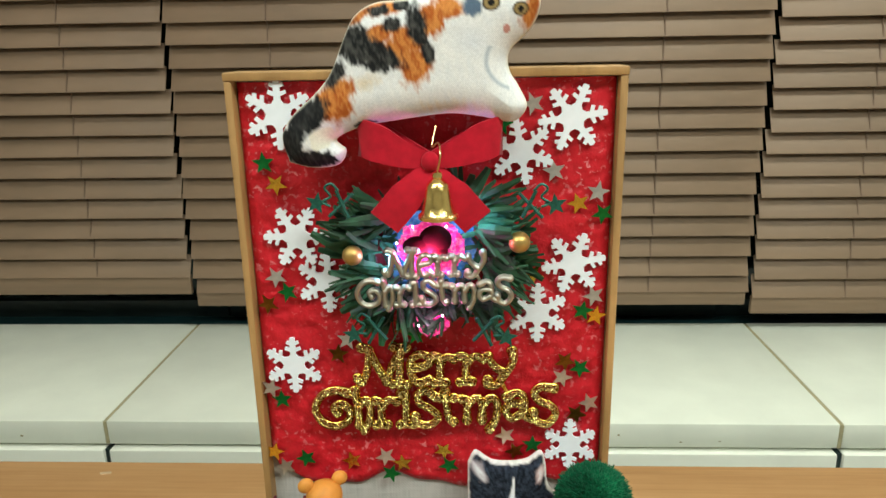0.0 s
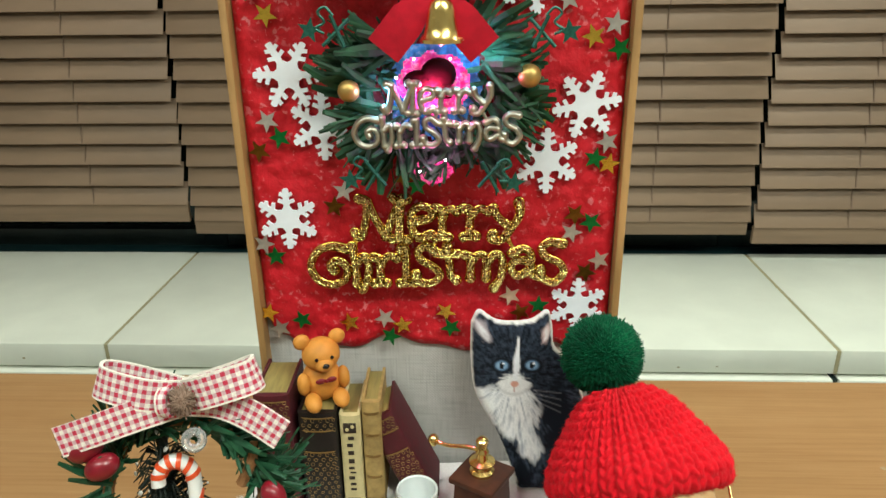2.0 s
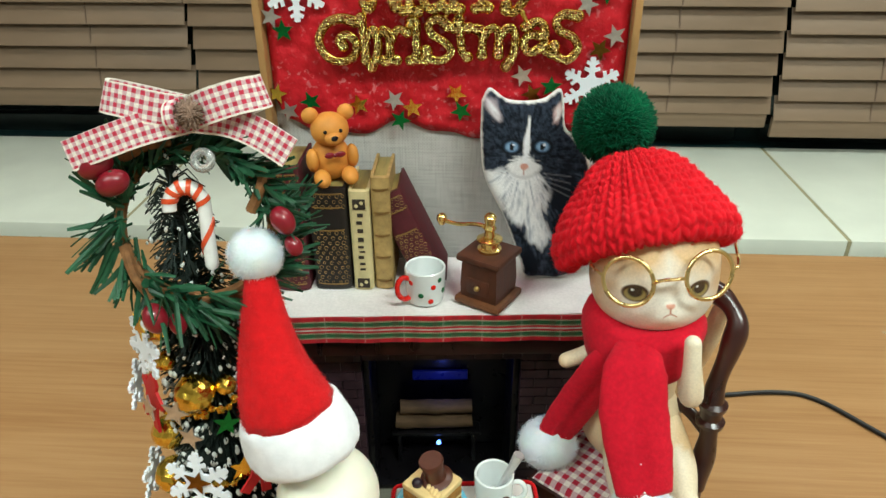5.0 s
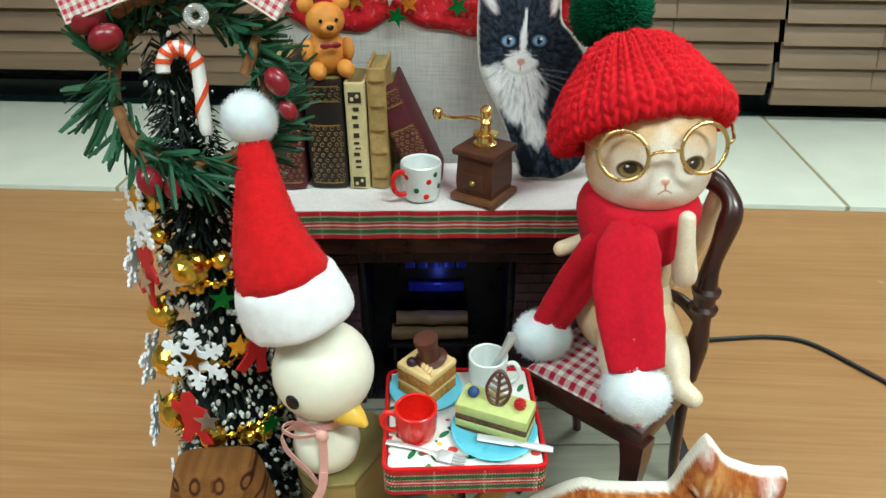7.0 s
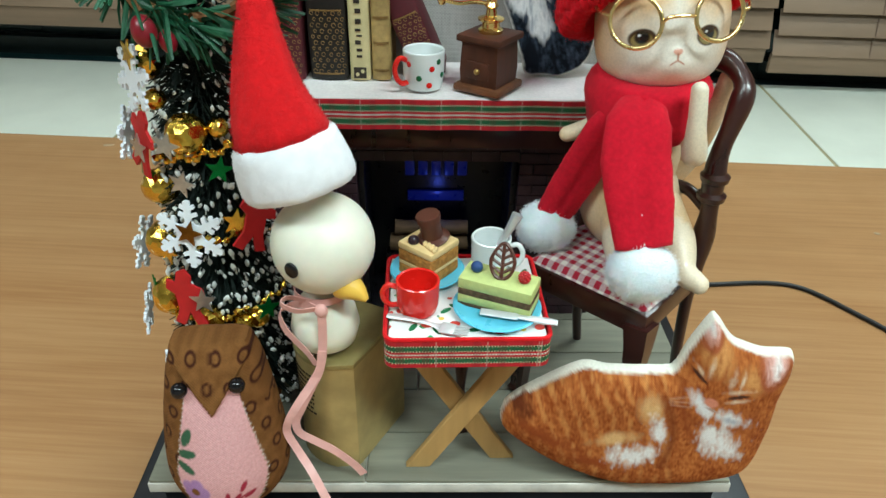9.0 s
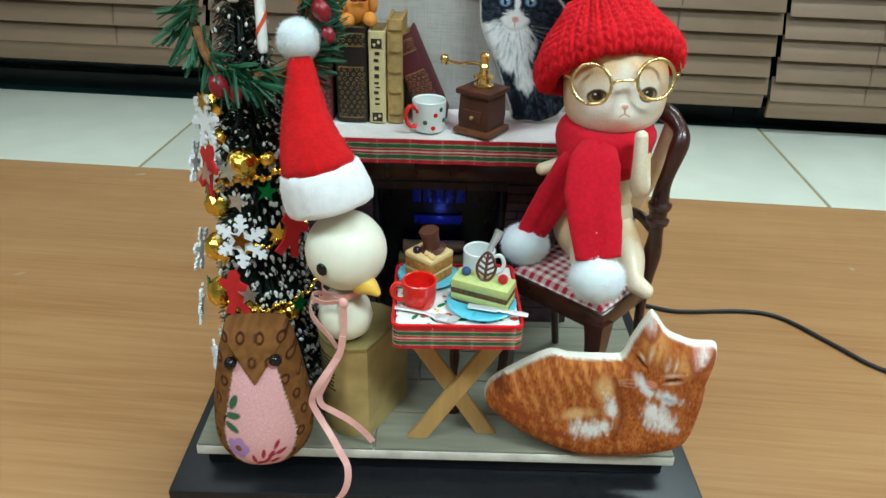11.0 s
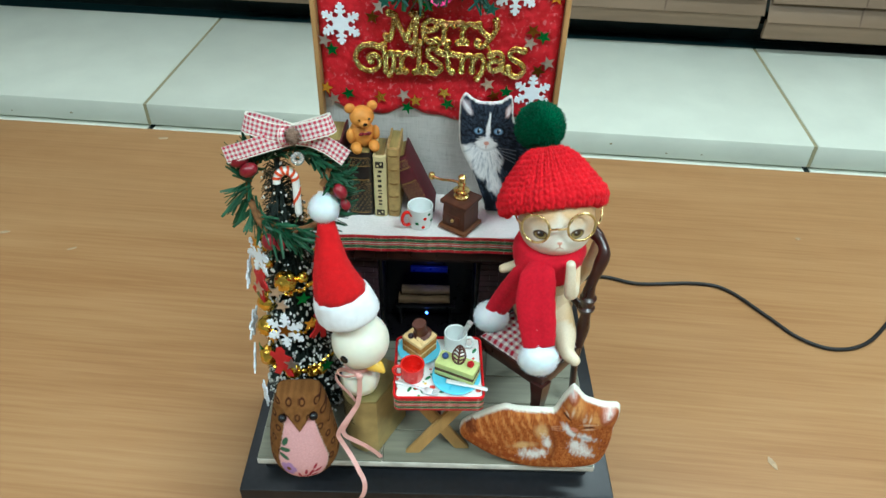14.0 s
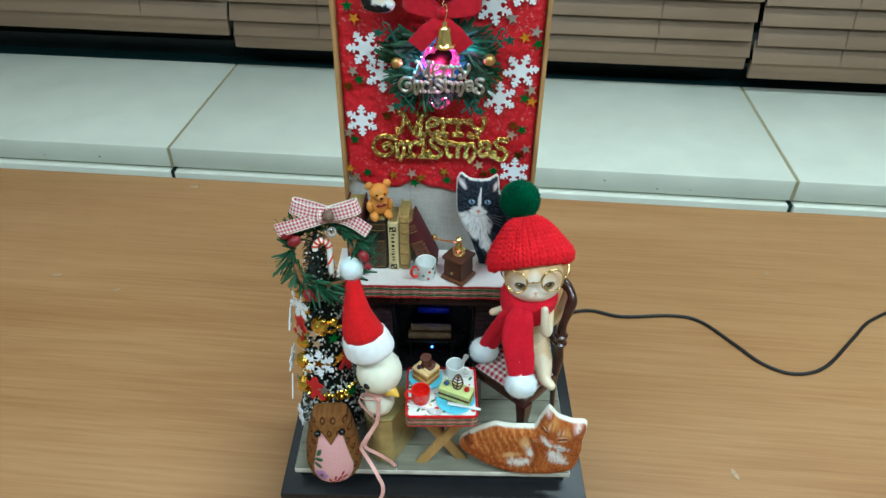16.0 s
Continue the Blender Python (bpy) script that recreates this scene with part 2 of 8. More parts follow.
white_edge = M("chipped_white_paint", (0.62, 0.6, 0.54), 0.7, var=0.2, scale=90)
brick_print = M("dark_brick_print", (0.052, 0.026, 0.034), 0.35, var=0.4, scale=120)
soot = M("dark_hearth", (0.006, 0.005, 0.006), 0.3, var=0.3)
mortar = M("dark_mortar", (0.032, 0.017, 0.022), 0.5)
white_cloth = M("white_waffle_cloth", (0.86, 0.82, 0.8), 0.9, var=0.06, scale=900, bump=0.6, bscale=1100, bdist=0.0004)
log_wood = M("log_bark", (0.12, 0.074, 0.04), 0.8, var=0.4, scale=300, stretch=(0.2, 1, 1))
white_card = M("white_foam_snowflake", (0.8, 0.84, 0.9), 0.6, var=0.03, bump=0.05)
gold_foil = M("gold_foil", (0.85, 0.56, 0.08), 0.2, 1.0, var=0.15, scale=400)
green_foil = M("green_foil", (0.01, 0.2, 0.04), 0.3, 0.7, var=0.25, scale=400)
silver_foil = M("silver_foil", (0.68, 0.64, 0.6), 0.3, 0.9, var=0.15, scale=400)
bronze_foil = M("bronze_foil", (0.25, 0.12, 0.02), 0.32, 1.0, var=0.3, scale=400)
gold_letters = M_beads()
gold_rim = M("gold_plastic_rim", (0.72, 0.48, 0.1), 0.24, 1.0, var=0.12, scale=300, bump=0.05)
silver_letters = M("silver_plastic", (0.52, 0.5, 0.43), 0.36, 1.0, var=0.12, scale=500, bump=0.3, bscale=600, bdist=0.0004)
brass = M("polished_brass", (0.9, 0.66, 0.24), 0.24, 1.0, var=0.08, bump=0.03)
dull_gold = M("matte_gold_ball", (0.55, 0.36, 0.12), 0.42, 0.85, var=0.12)
gold_wire = M("gold_wire", (0.75, 0.57, 0.25), 0.28, 1.0, var=0.1, bump=0.05)
velvet = M("red_velvet", (0.5, 0.01, 0.026), 0.8, var=0.15, sheen=0.8, bump=0.3, bscale=2500)
needle_green = M("pine_needle_green", (0.014, 0.085, 0.036), 0.5, var=0.4, scale=120, vary=0.1)
needle_dark = M("dark_pine_needle", (0.018, 0.085, 0.032), 0.65, var=0.5, scale=160)
leaf_dark = M("dark_green_leaf", (0.014, 0.08, 0.032), 0.6, var=0.5, scale=160)
foil_teal = M("dark_green_glitter_card", (0.02, 0.12, 0.09), 0.4, 0.4, var=0.3, scale=900)
twig = M("brown_twig", (0.25, 0.12, 0.05), 0.8, var=0.3, scale=400, bump=0.5)
berry_red = M("dark_red_berry", (0.22, 0.006, 0.016), 0.36, var=0.15, coat=0.3, bump=0.03)
clear_bead = M("clear_plastic_bead", (0.97, 0.98, 0.98), 0.1, trans=0.8, var=0.02, bump=0)
cane_white = M("white_glazed_clay", (0.8, 0.8, 0.78), 0.3, var=0.04, coat=0.4)
cane_red = M("orange_red_glaze", (0.7, 0.08, 0.02), 0.3, var=0.06, coat=0.4)
tree_dark = M("black_green_bristle", (0.006, 0.016, 0.011), 0.7, var=0.4)
snow = M("white_snow_tip", (0.74, 0.76, 0.74), 0.8, var=0.06)
red_felt = M("red_felt", (0.63, 0.01, 0.013), 0.95, var=0.11, scale=420, sheen=0.5, bump=0.8, bscale=1000, bdist=0.0006)
red_card = M("red_card", (0.5, 0.012, 0.014), 0.55, var=0.1)
white_fluff = M("white_fluff", (0.84, 0.85, 0.88), 0.95, var=0.05, sheen=0.4, bump=0.4, bscale=1500)
white_tuft = M("white_pile", (0.88, 0.89, 0.92), 0.95, var=0.05, sub=0.35, bump=0.5, bscale=1300, bdist=0.0006)
green_yarn = M("green_yarn", (0.005, 0.12, 0.05), 0.9, var=0.55, scale=700, sheen=0.3, bump=0)
red_knit = M("red_knitting_wool", (0.7, 0.008, 0.018), 0.9, var=0.14, scale=900, sheen=0.5, bump=0.6, bscale=2600, bdist=0.0005)
red_jersey = M("red_brushed_jersey", (0.56, 0.008, 0.024), 0.95, var=0.13, scale=700, sheen=0.5, bump=0.5, bscale=2200)
mahogany = M("dark_mahogany", (0.034, 0.008, 0.006), 0.3, var=0.3, scale=150, stretch=(1, 1, 0.3), coat=0.3, bump=0.05)
light_wood = M("honey_wood_strip", (0.45, 0.275, 0.095), 0.55, var=0.16, scale=160, stretch=(1, 1, 0.15))
mill_wood = M("brown_stained_wood", (0.085, 0.026, 0.012), 0.55, var=0.25, scale=250, stretch=(1, 1, 0.3))
mill_plinth = M("red_brown_wood", (0.17, 0.062, 0.022), 0.55, var=0.25, scale=250)
porcelain = M("white_porcelain", (0.76, 0.8, 0.79), 0.18, var=0.02, coat=0.4, bump=0.02)
red_glaze = M("bright_red_glaze", (0.68, 0.012, 0.006), 0.25, var=0.05, coat=0.3, bump=0.04)
green_dot = M("green_glaze", (0.01, 0.12, 0.04), 0.3)
blue_plate = M("sky_blue_glaze", (0.14, 0.53, 0.72), 0.3, var=0.05, coat=0.3, bump=0.03)
sponge = M("golden_sponge", (0.5, 0.235, 0.055), 0.9, var=0.3, scale=700, bump=0.8, bscale=1200, bdist=0.0006)
cream = M("butter_cream", (0.74, 0.53, 0.24), 0.55, var=0.08, scale=300)
matcha = M("pale_green_icing", (0.5, 0.56, 0.2), 0.6, var=0.08, scale=400, bump=0.3)
cocoa = M("brown_cake_layer", (0.14, 0.09, 0.05), 0.9, var=0.4, scale=900, bump=0.9, bscale=1400, bdist=0.0006)
choco = M("dark_chocolate", (0.085, 0.026, 0.015), 0.35, var=0.15)
blueberry = M("blueberry_skin", (0.02, 0.06, 0.2), 0.5, var=0.3)
plum = M("black_berry_skin", (0.025, 0.012, 0.02), 0.3)
raspberry = M("raspberry_skin", (0.5, 0.01, 0.015), 0.3)
steel = M("silver_paint", (0.7, 0.71, 0.72), 0.42, 0.55, var=0.06, scale=300)
duck_white = M("ivory_vinyl", (0.78, 0.76, 0.64), 0.42, var=0.03, sub=0.15, bump=0.03)
eye_black = M("black_bead", (0.008, 0.007, 0.008), 0.12, bump=0)
beak_yellow = M("yellow_vinyl", (0.8, 0.5, 0.07), 0.4, var=0.06)
gold_tin = M("aged_gold_tin", (0.46, 0.35, 0.14), 0.45, 0.25, var=0.22, scale=70)
tin_top = M("aged_gold_tin_lid", (0.33, 0.27, 0.1), 0.45, 0.3, var=0.25, scale=90)
ink = M("dark_brown_ink", (0.03, 0.02, 0.012), 0.7)
pink_satin = M("pink_satin", (0.74, 0.4, 0.36), 0.35, var=0.08, sheen=0.5, bump=0.1)
bear_orange = M("orange_clay", (0.68, 0.28, 0.045), 0.6, var=0.12, scale=220, bump=0.3, bscale=700)
maroon = M("maroon_cloth_cover", (0.085, 0.01, 0.016), 0.55, var=0.2, scale=300)
black_leather = M("black_leather_cover", (0.014, 0.011, 0.01), 0.45, var=0.3, scale=300)
ivory_cover = M("ivory_cover", (0.62, 0.52, 0.27), 0.6, var=0.12, scale=200)
tan_cover = M("tan_cover", (0.42, 0.28, 0.1), 0.6, var=0.25, scale=350)
old_pages = M("gilt_page_block", (0.32, 0.25, 0.08), 0.6, var=0.25, scale=200, stretch=(2, 0.3, 0.3))
gilt = M("dull_gilt_print", (0.3, 0.18, 0.06), 0.45, 0.5, var=0.3)
cable_black = M("black_rubber", (0.008, 0.008, 0.009), 0.5, var=0.2)
slat_wood = M("taupe_blind_slat", (0.25, 0.168, 0.108), 0.5, var=0.1, scale=12, stretch=(0.3, 1, 6), bump=0.05, vary=0.12)
cord_mat = M("taupe_blind_cord", (0.19, 0.13, 0.095), 0.8)
ledge_mat = M("cream_laminate", (0.8, 0.83, 0.72), 0.38, var=0.05, scale=7, bump=0.04, bscale=60)
joint_mat = M("tan_joint_filler", (0.42, 0.38, 0.23), 0.8, var=0.1)
cabinet_mat = M("cream_cabinet_front", (0.8, 0.82, 0.72), 0.5, var=0.04, scale=9)
dark_glass = M("night_window_glass", (0.006, 0.016, 0.016), 0.08, var=0.1, scale=3, bump=0)
track_green = M("dark_teal_window_track", (0.012, 0.05, 0.055), 0.35, var=0.15, scale=20)
# Colour of the window frame, also used for strips that imitate shade at the ledge.
frame_and_shade = M("dark_green_frame_and_shade", (0.02, 0.035, 0.034), 0.4, var=0.2, scale=20)
wall_mat = M("off_white_wall", (0.66, 0.64, 0.58), 0.85, var=0.05, scale=6, bump=0.1, bscale=150, bdist=0.001)
floor_mat = M("grey_vinyl_floor", (0.3, 0.29, 0.27), 0.5, var=0.1, scale=8)
residue_mat = M("dull_tape_residue", (0.46, 0.33, 0.2), 0.6, var=0.15)
lamp_mat = M("lamp_diffuser", (0.9, 0.9, 0.88), 0.5, emit=((1.0, 0.96, 0.9), 4.0), bump=0)


def M_film(name, base, glow, low, high):
    """Thin coloured film over small lamps: it glows unevenly, brightest along its creases."""
    m, nt, bs = nodes_of(name)
    bs.inputs["Base Color"].default_value = (*base, 1)
    bs.inputs["Roughness"].default_value = 0.2
    f = noise_of(nt, 210, 3)
    vein = math_node(nt, "POWER", math_node(nt, "SUBTRACT", 1.0, math_node(nt, "ABSOLUTE", math_node(nt, "MULTIPLY_ADD", noise_of(nt, 330, 2), 6.0, -3.0))), 6.0)
    c = mixed(nt, math_node(nt, "MINIMUM", math_node(nt, "MAXIMUM", vein, 0.0), 1.0), glow, tuple(0.45 + 0.55 * g for g in glow))
    nt.links.new(c, bs.inputs["Emission Color"])
    st = ramp(nt, ((0.38, (low,) * 3), (0.66, (high,) * 3)))
    nt.links.new(f, st.inputs[0])
    nt.links.new(st.outputs[0], bs.inputs["Emission Strength"])
    bumped(nt, bs, noise_of(nt, 420, 3), 0.7, 0.001)
    return m


pink_glow = M_film("pink_lit_film", (0.7, 0.04, 0.25), (1.0, 0.03, 0.3), 0.2, 0.95)
blue_glow = M_film("blue_lit_film", (0.04, 0.16, 0.4), (0.05, 0.33, 0.8), 0.02, 0.36)
led_white = M("lit_led", (1, 1, 1), 0.3, emit=((1.0, 0.75, 0.95), 8.0), bump=0)
led_blue = M("lit_blue_led", (0.1, 0.2, 1), 0.3, emit=((0.1, 0.25, 1.0), 6.0), bump=0)
blue_glass = M("blue_lit_grille", (0.01, 0.015, 0.1), 0.3, emit=((0.01, 0.03, 0.6), 0.05), bump=0)
dark_red = M("dark_red_velour", (0.03, 0.0005, 0.002), 0.9, var=0.2)
eye_gloss = resin_paint.copy()
eye_gloss.name = "painted_eye_gloss"
for nd in eye_gloss.node_tree.nodes:
    if nd.type == "BSDF_PRINCIPLED":
        for lk in list(nd.inputs["Roughness"].links):
            eye_gloss.node_tree.links.remove(lk)
        nd.inputs["Roughness"].default_value = 0.08
        nd.inputs["Coat Weight"].default_value = 0.6

# ---- mesh helpers ----
def thing(name, at, label, category, rz=0.0, group="", kind=""):
    ob = new(name)
    ob.empty_display_size = 0.01
    ob.location, ob.rotation_euler = at, (0, 0, radians(rz))
    return tagged(ob, label, category, group, kind)


def link_mesh(name, me, parent=None, label="", at=None, rot=None):
    ob = new(name, me)
    if parent is not None:
        ob.parent = parent
    if at is not None:
        ob.location = at
    if rot is not None:
        ob.rotation_euler = [radians(a) for a in rot]
    if label:
        tagged(ob, label)
    return ob


def to_mesh(name, bm, mats, smooth=40):
    me = bpy.data.meshes.new(name)
    bmesh.ops.recalc_face_normals(bm, faces=bm.faces)
    bm.to_mesh(me)
    bm.free()
    for m in mats if isinstance(mats, (list, tuple)) else [mats]:
        me.materials.append(m)
    if smooth:
        me.polygons.foreach_set("use_smooth", [True] * len(me.polygons))
        me.set_sharp_from_angle(angle=radians(smooth))
    return me


def part(name, bm, mats, parent, label="", smooth=40, at=None, rot=None):
    return link_mesh(name, to_mesh(name, bm, mats, smooth), parent, label, at, rot)


def solo(name, bm, mats, at, label, category, rz=0.0, group="", kind="", smooth=40):
    ob = link_mesh(name, to_mesh(name, bm, mats, smooth), None, "", at, (0, 0, rz))
    return tagged(ob, label, category, group, kind)


def pydata(name, verts, faces, mats, smooth=True):
    me = bpy.data.meshes.new(name)
    me.from_pydata(verts, [], faces)
    for m in mats if isinstance(mats, (list, tuple)) else [mats]:
        me.materials.append(m)
    me.polygons.foreach_set("use_smooth", [smooth] * len(me.polygons))
    me.update()
    return me


def box(bm, c, size, bevel=0.0, m=None, mat=0, segs=2):
    mt = Matrix.Translation(c) @ (m or Matrix()) @ Matrix.Diagonal((*size, 1))
    r = bmesh.ops.create_cube(bm, size=1, matrix=mt)
    vs = r["verts"]
    fs = {f for v in vs for f in v.link_faces}
    for f in fs:
        f.material_index = mat
    if bevel:
        es = list({e for v in vs for e in v.link_edges})
        rb = bmesh.ops.bevel(bm, geom=es, offset=bevel, segments=segs, affect="EDGES", profile=0.5)
        for f in rb["faces"]:
            f.material_index = mat


def ball(bm, c, r, seg=20, rings=12, m=None, mat=0):
    rr = r if isinstance(r, (tuple, list)) else (r, r, r)
    res = bmesh.ops.create_uvsphere(bm, u_segments=seg, v_segments=rings, radius=1,
                                    matrix=Matrix.Translation(c) @ (m or Matrix()) @ Matrix.Diagonal((*rr, 1)))
    for f in {f for v in res["verts"] for f in v.link_faces}:
        f.material_index = mat
    return res["verts"]


def lathe(bm, profile, seg=28, c=(0, 0, 0), m=None, mat=0):
    """profile: (radius, height) from bottom to top; ends at radius 0 are closed."""
    mt = Matrix.Translation(c) @ (m or Matrix())
    rings = []
    for r, z in profile:
        if r <= 1e-6:
            rings.append([bm.verts.new(mt @ Vector((0, 0, z)))])
        else:
            rings.append([bm.verts.new(mt @ Vector((r * math.cos(2 * math.pi * i / seg), r * math.sin(2 * math.pi * i / seg), z))) for i in range(seg)])
    for a, b in zip(rings, rings[1:]):
        for i in range(seg):
            j = (i + 1) % seg
            vs = [a[i % len(a)], a[j % len(a)], b[j % len(b)], b[i % len(b)]]
            vs = list(dict.fromkeys(vs))
            if len(vs) > 2:
                bm.faces.new(vs).material_index = mat


def smooth_path(pts, n):
    """Catmull-Rom through the points, n steps a span."""
    p = [Vector(a) for a in pts]
    p = [2 * p[0] - p[1]] + p + [2 * p[-1] - p[-2]]
    out = []
    for i in range(1, len(p) - 2):
        for k in range(n):
            t = k / n
            a, b, c, d = p[i - 1], p[i], p[i + 1], p[i + 2]
            out.append(0.5 * (2 * b + (c - a) * t + (2 * a - 5 * b + 4 * c - d) * t * t + (3 * b - a - 3 * c + d) * t ** 3))
    out.append(p[-2])
    return out


def tube(bm, pts, r, seg=10, mat=0, flat=1.0, up=(0, 0, 1), caps=True):
    """Sweeps a circle (or an ellipse, flat along the second axis) along the points; r a number or one a point."""
    n = len(pts)
    rs = r if isinstance(r, (list, tuple)) else [r] * n
    rings = []
    side = None
    for i, p in enumerate(pts):
        d = (Vector(pts[min(i + 1, n - 1)]) - Vector(pts[max(i - 1, 0)])).normalized()
        if side is None:
            side = d.cross(Vector(up))
            if side.length < 1e-4:
                side = d.cross(Vector((1, 0, 0)))
        side = (side - d * side.dot(d)).normalized()
        other = d.cross(side)
        rings.append([bm.verts.new(Vector(p) + rs[i] * (side * math.cos(2 * math.pi * k / seg) + other * flat * math.sin(2 * math.pi * k / seg))) for k in range(seg)])
    for a, b in zip(rings, rings[1:]):
        for k in range(seg):
            bm.faces.new((a[k], a[(k + 1) % seg], b[(k + 1) % seg], b[k])).material_index = mat
    if caps:
        bm.faces.new(rings[0][::-1]).material_index = mat
        bm.faces.new(rings[-1]).material_index = mat


def strip(bm, pts, sides, w, th=0.0004, u0=0.0):
    """A ribbon of real thickness along pts; sides: the direction across it at each point; its UV is in metres."""
    uv = bm.loops.layers.uv.verify()
    n = len(pts)
    ws = w if isinstance(w, (list, tuple)) else [w] * n
    rows, us, u = [], [], u0
    for i, p in enumerate(pts):
        p = Vector(p)
        d = (Vector(pts[min(i + 1, n - 1)]) - Vector(pts[max(i - 1, 0)])).normalized()
        s = (Vector(sides[i]) - d * Vector(sides[i]).dot(d)).normalized()
        nm = d.cross(s) * th / 2
        if i:
            u += (p - Vector(pts[i - 1])).length
        us.append(u)
        rows.append([bm.verts.new(p - s * ws[i] / 2 + nm), bm.verts.new(p + s * ws[i] / 2 + nm), bm.verts.new(p + s * ws[i] / 2 - nm), bm.verts.new(p - s * ws[i] / 2 - nm)])
    for i in range(n - 1):
        a, b = rows[i], rows[i + 1]
        for k in range(4):
            f = bm.faces.new((a[k], a[(k + 1) % 4], b[(k + 1) % 4], b[k]))
            vv = (0, ws[i]) if k in (0, 2) else (0, 0)
            if k == 2:
                vv = (ws[i], 0)
            if k == 1:
                vv = (ws[i], ws[i])
            for lp, (uu, v) in zip(f.loops, ((us[i], vv[0]), (us[i], vv[1]), (us[i + 1], vv[1]), (us[i + 1], vv[0]))):
                lp[uv].uv = (uu, v)
    bm.faces.new(rows[0][::-1])
    bm.faces.new(rows[-1])


def plate(bm, outline, th, m=None, mat=0):
    """A flat outline (x, z) given thickness along y."""
    mt = m or Matrix()
    a = [bm.verts.new(mt @ Vector((x, -th / 2, z))) for x, z in outline]
    b = [bm.verts.new(mt @ Vector((x, th / 2, z))) for x, z in outline]
    n = len(a)
    fs = [bm.faces.new(a), bm.faces.new(b[::-1])]
    for i in range(n):
        fs.append(bm.faces.new((a[i], b[i], b[(i + 1) % n], a[(i + 1) % n])))
    for f in fs:
        f.material_index = mat


def star_outline(r, inner=0.42, turn=0.0):
    return [((r if i % 2 == 0 else r * inner) * math.sin(math.pi * i / 5 + turn), (r if i % 2 == 0 else r * inner) * math.cos(math.pi * i / 5 + turn)) for i in range(10)]


ARM = ((0.3, 0.17), (0.41, 0.09), (0.5, 0.09), (0.57, 0.27), (0.67, 0.235), (0.62, 0.09), (0.73, 0.09), (0.79, 0.215), (0.89, 0.18), (0.85, 0.09), (0.97, 0.09), (1.0, 0.05))


def flake_outline(r, turn=0.0):
    out = []
    for k in range(6):
        a = turn + k * math.pi / 3
        pts = [(x, -y) for x, y in ARM] + [(x, y) for x, y in reversed(ARM)]
        for x, y in pts:
            out.append((r * (x * math.cos(a) - y * math.sin(a)), r * (x * math.sin(a) + y * math.cos(a))))
    return out


# Stroke skeletons of the ornamental letters: x runs to the right and y down the two-line sign, in tenths.
LETTERS = (
    (((32, 4), (34.5, 5), (33.6, 12), (32, 16.6), (30, 15)), ((34.5, 5), (37.5, 11), (40.5, 16.2)), ((40.5, 16.2), (43, 10), (45.8, 4.5)), ((46.2, 4), (45.5, 10), (45.2, 16.8)), ((43.5, 3.6), (48, 4)), ((42.8, 17.2), (48, 17.4))),
    (((50.5, 11.4), (55.8, 10), (56.3, 7.6), (53, 6.2), (49.8, 8.4), (49.4, 13), (51.8, 16.6), (56, 15.6)),),
    (((58, 7), (59.8, 7.4), (59.9, 12), (59.9, 16.2)), ((57.8, 16.6), (62, 16.6)), ((60.2, 9.6), (62.5, 7.2), (65, 7.9))),
    (((67.3, 7), (69.2, 7.2), (69.3, 12), (69.3, 16)), ((67.2, 16.4), (71.4, 16.2)), ((69.8, 9.2), (72.6, 7), (75.6, 7.9))),
    (((77.2, 7), (79, 10), (82.6, 12.8)), ((85.8, 5), (86.2, 9), (83.4, 13.6), (80, 17.4), (76.6, 17), (77.2, 15.4))),
    (((26.6, 20.6), (21.5, 19.6), (16.4, 21.6), (13.6, 26.5), (16, 31.4), (21, 33), (25.6, 31), (26.4, 27), (23.6, 24.6), (20.8, 26), (21.8, 28))),
    (((28.6, 19.6), (29.4, 26), (29.6, 32.6)), ((30, 25), (32.8, 23), (34, 27), (33.2, 31.6), (31.4, 34.6))),
    (((36, 23.4), (37.7, 23.8), (38, 28), (38, 32)), ((36, 32.6), (40.2, 32.4)), ((38.4, 25.6), (41, 23), (44, 23.6))),
    (((45.6, 20.6), (47.2, 20.8), (47.1, 27), (47, 32)), ((45, 32.4), (50, 32.2))),
    (((58, 21.8), (54.6, 19.6), (51.6, 21.2), (52.4, 24.2), (56.4, 26.4), (59, 29.6), (56, 32.3), (51.8, 31.8), (50.6, 29.2))),
    (((61.6, 19.8), (62.2, 25), (62.8, 29.6), (64.6, 31.2)), ((59.8, 22.2), (65, 22.2))),
    (((67.6, 22.6), (69.5, 23), (69.6, 27), (69.5, 30.6)), ((69.8, 24.6), (72.8, 22.2), (75, 24), (75, 30.4)), ((75.4, 24.6), (78.4, 22), (80.6, 24.4), (80.2, 30), (77.8, 34))),
    (((84, 21.8), (87.8, 20.2), (90.4, 22.4), (90.6, 28.4), (93, 29.8)), ((90, 24.6), (85.8, 24.2), (83.6, 26.6), (85.6, 29.6), (90, 27.8))),
    (((101, 18.6), (96.6, 18), (94, 20.2), (95.6, 23), (100, 25), (101.8, 28.4), (98.6, 31.8), (94.6, 30.4), (93.8, 27.4))),
)
LINKS = (((30, 17), (29.6, 20)), ((58.6, 17), (56.5, 19.8)), ((82.6, 17.6), (84.6, 21)))


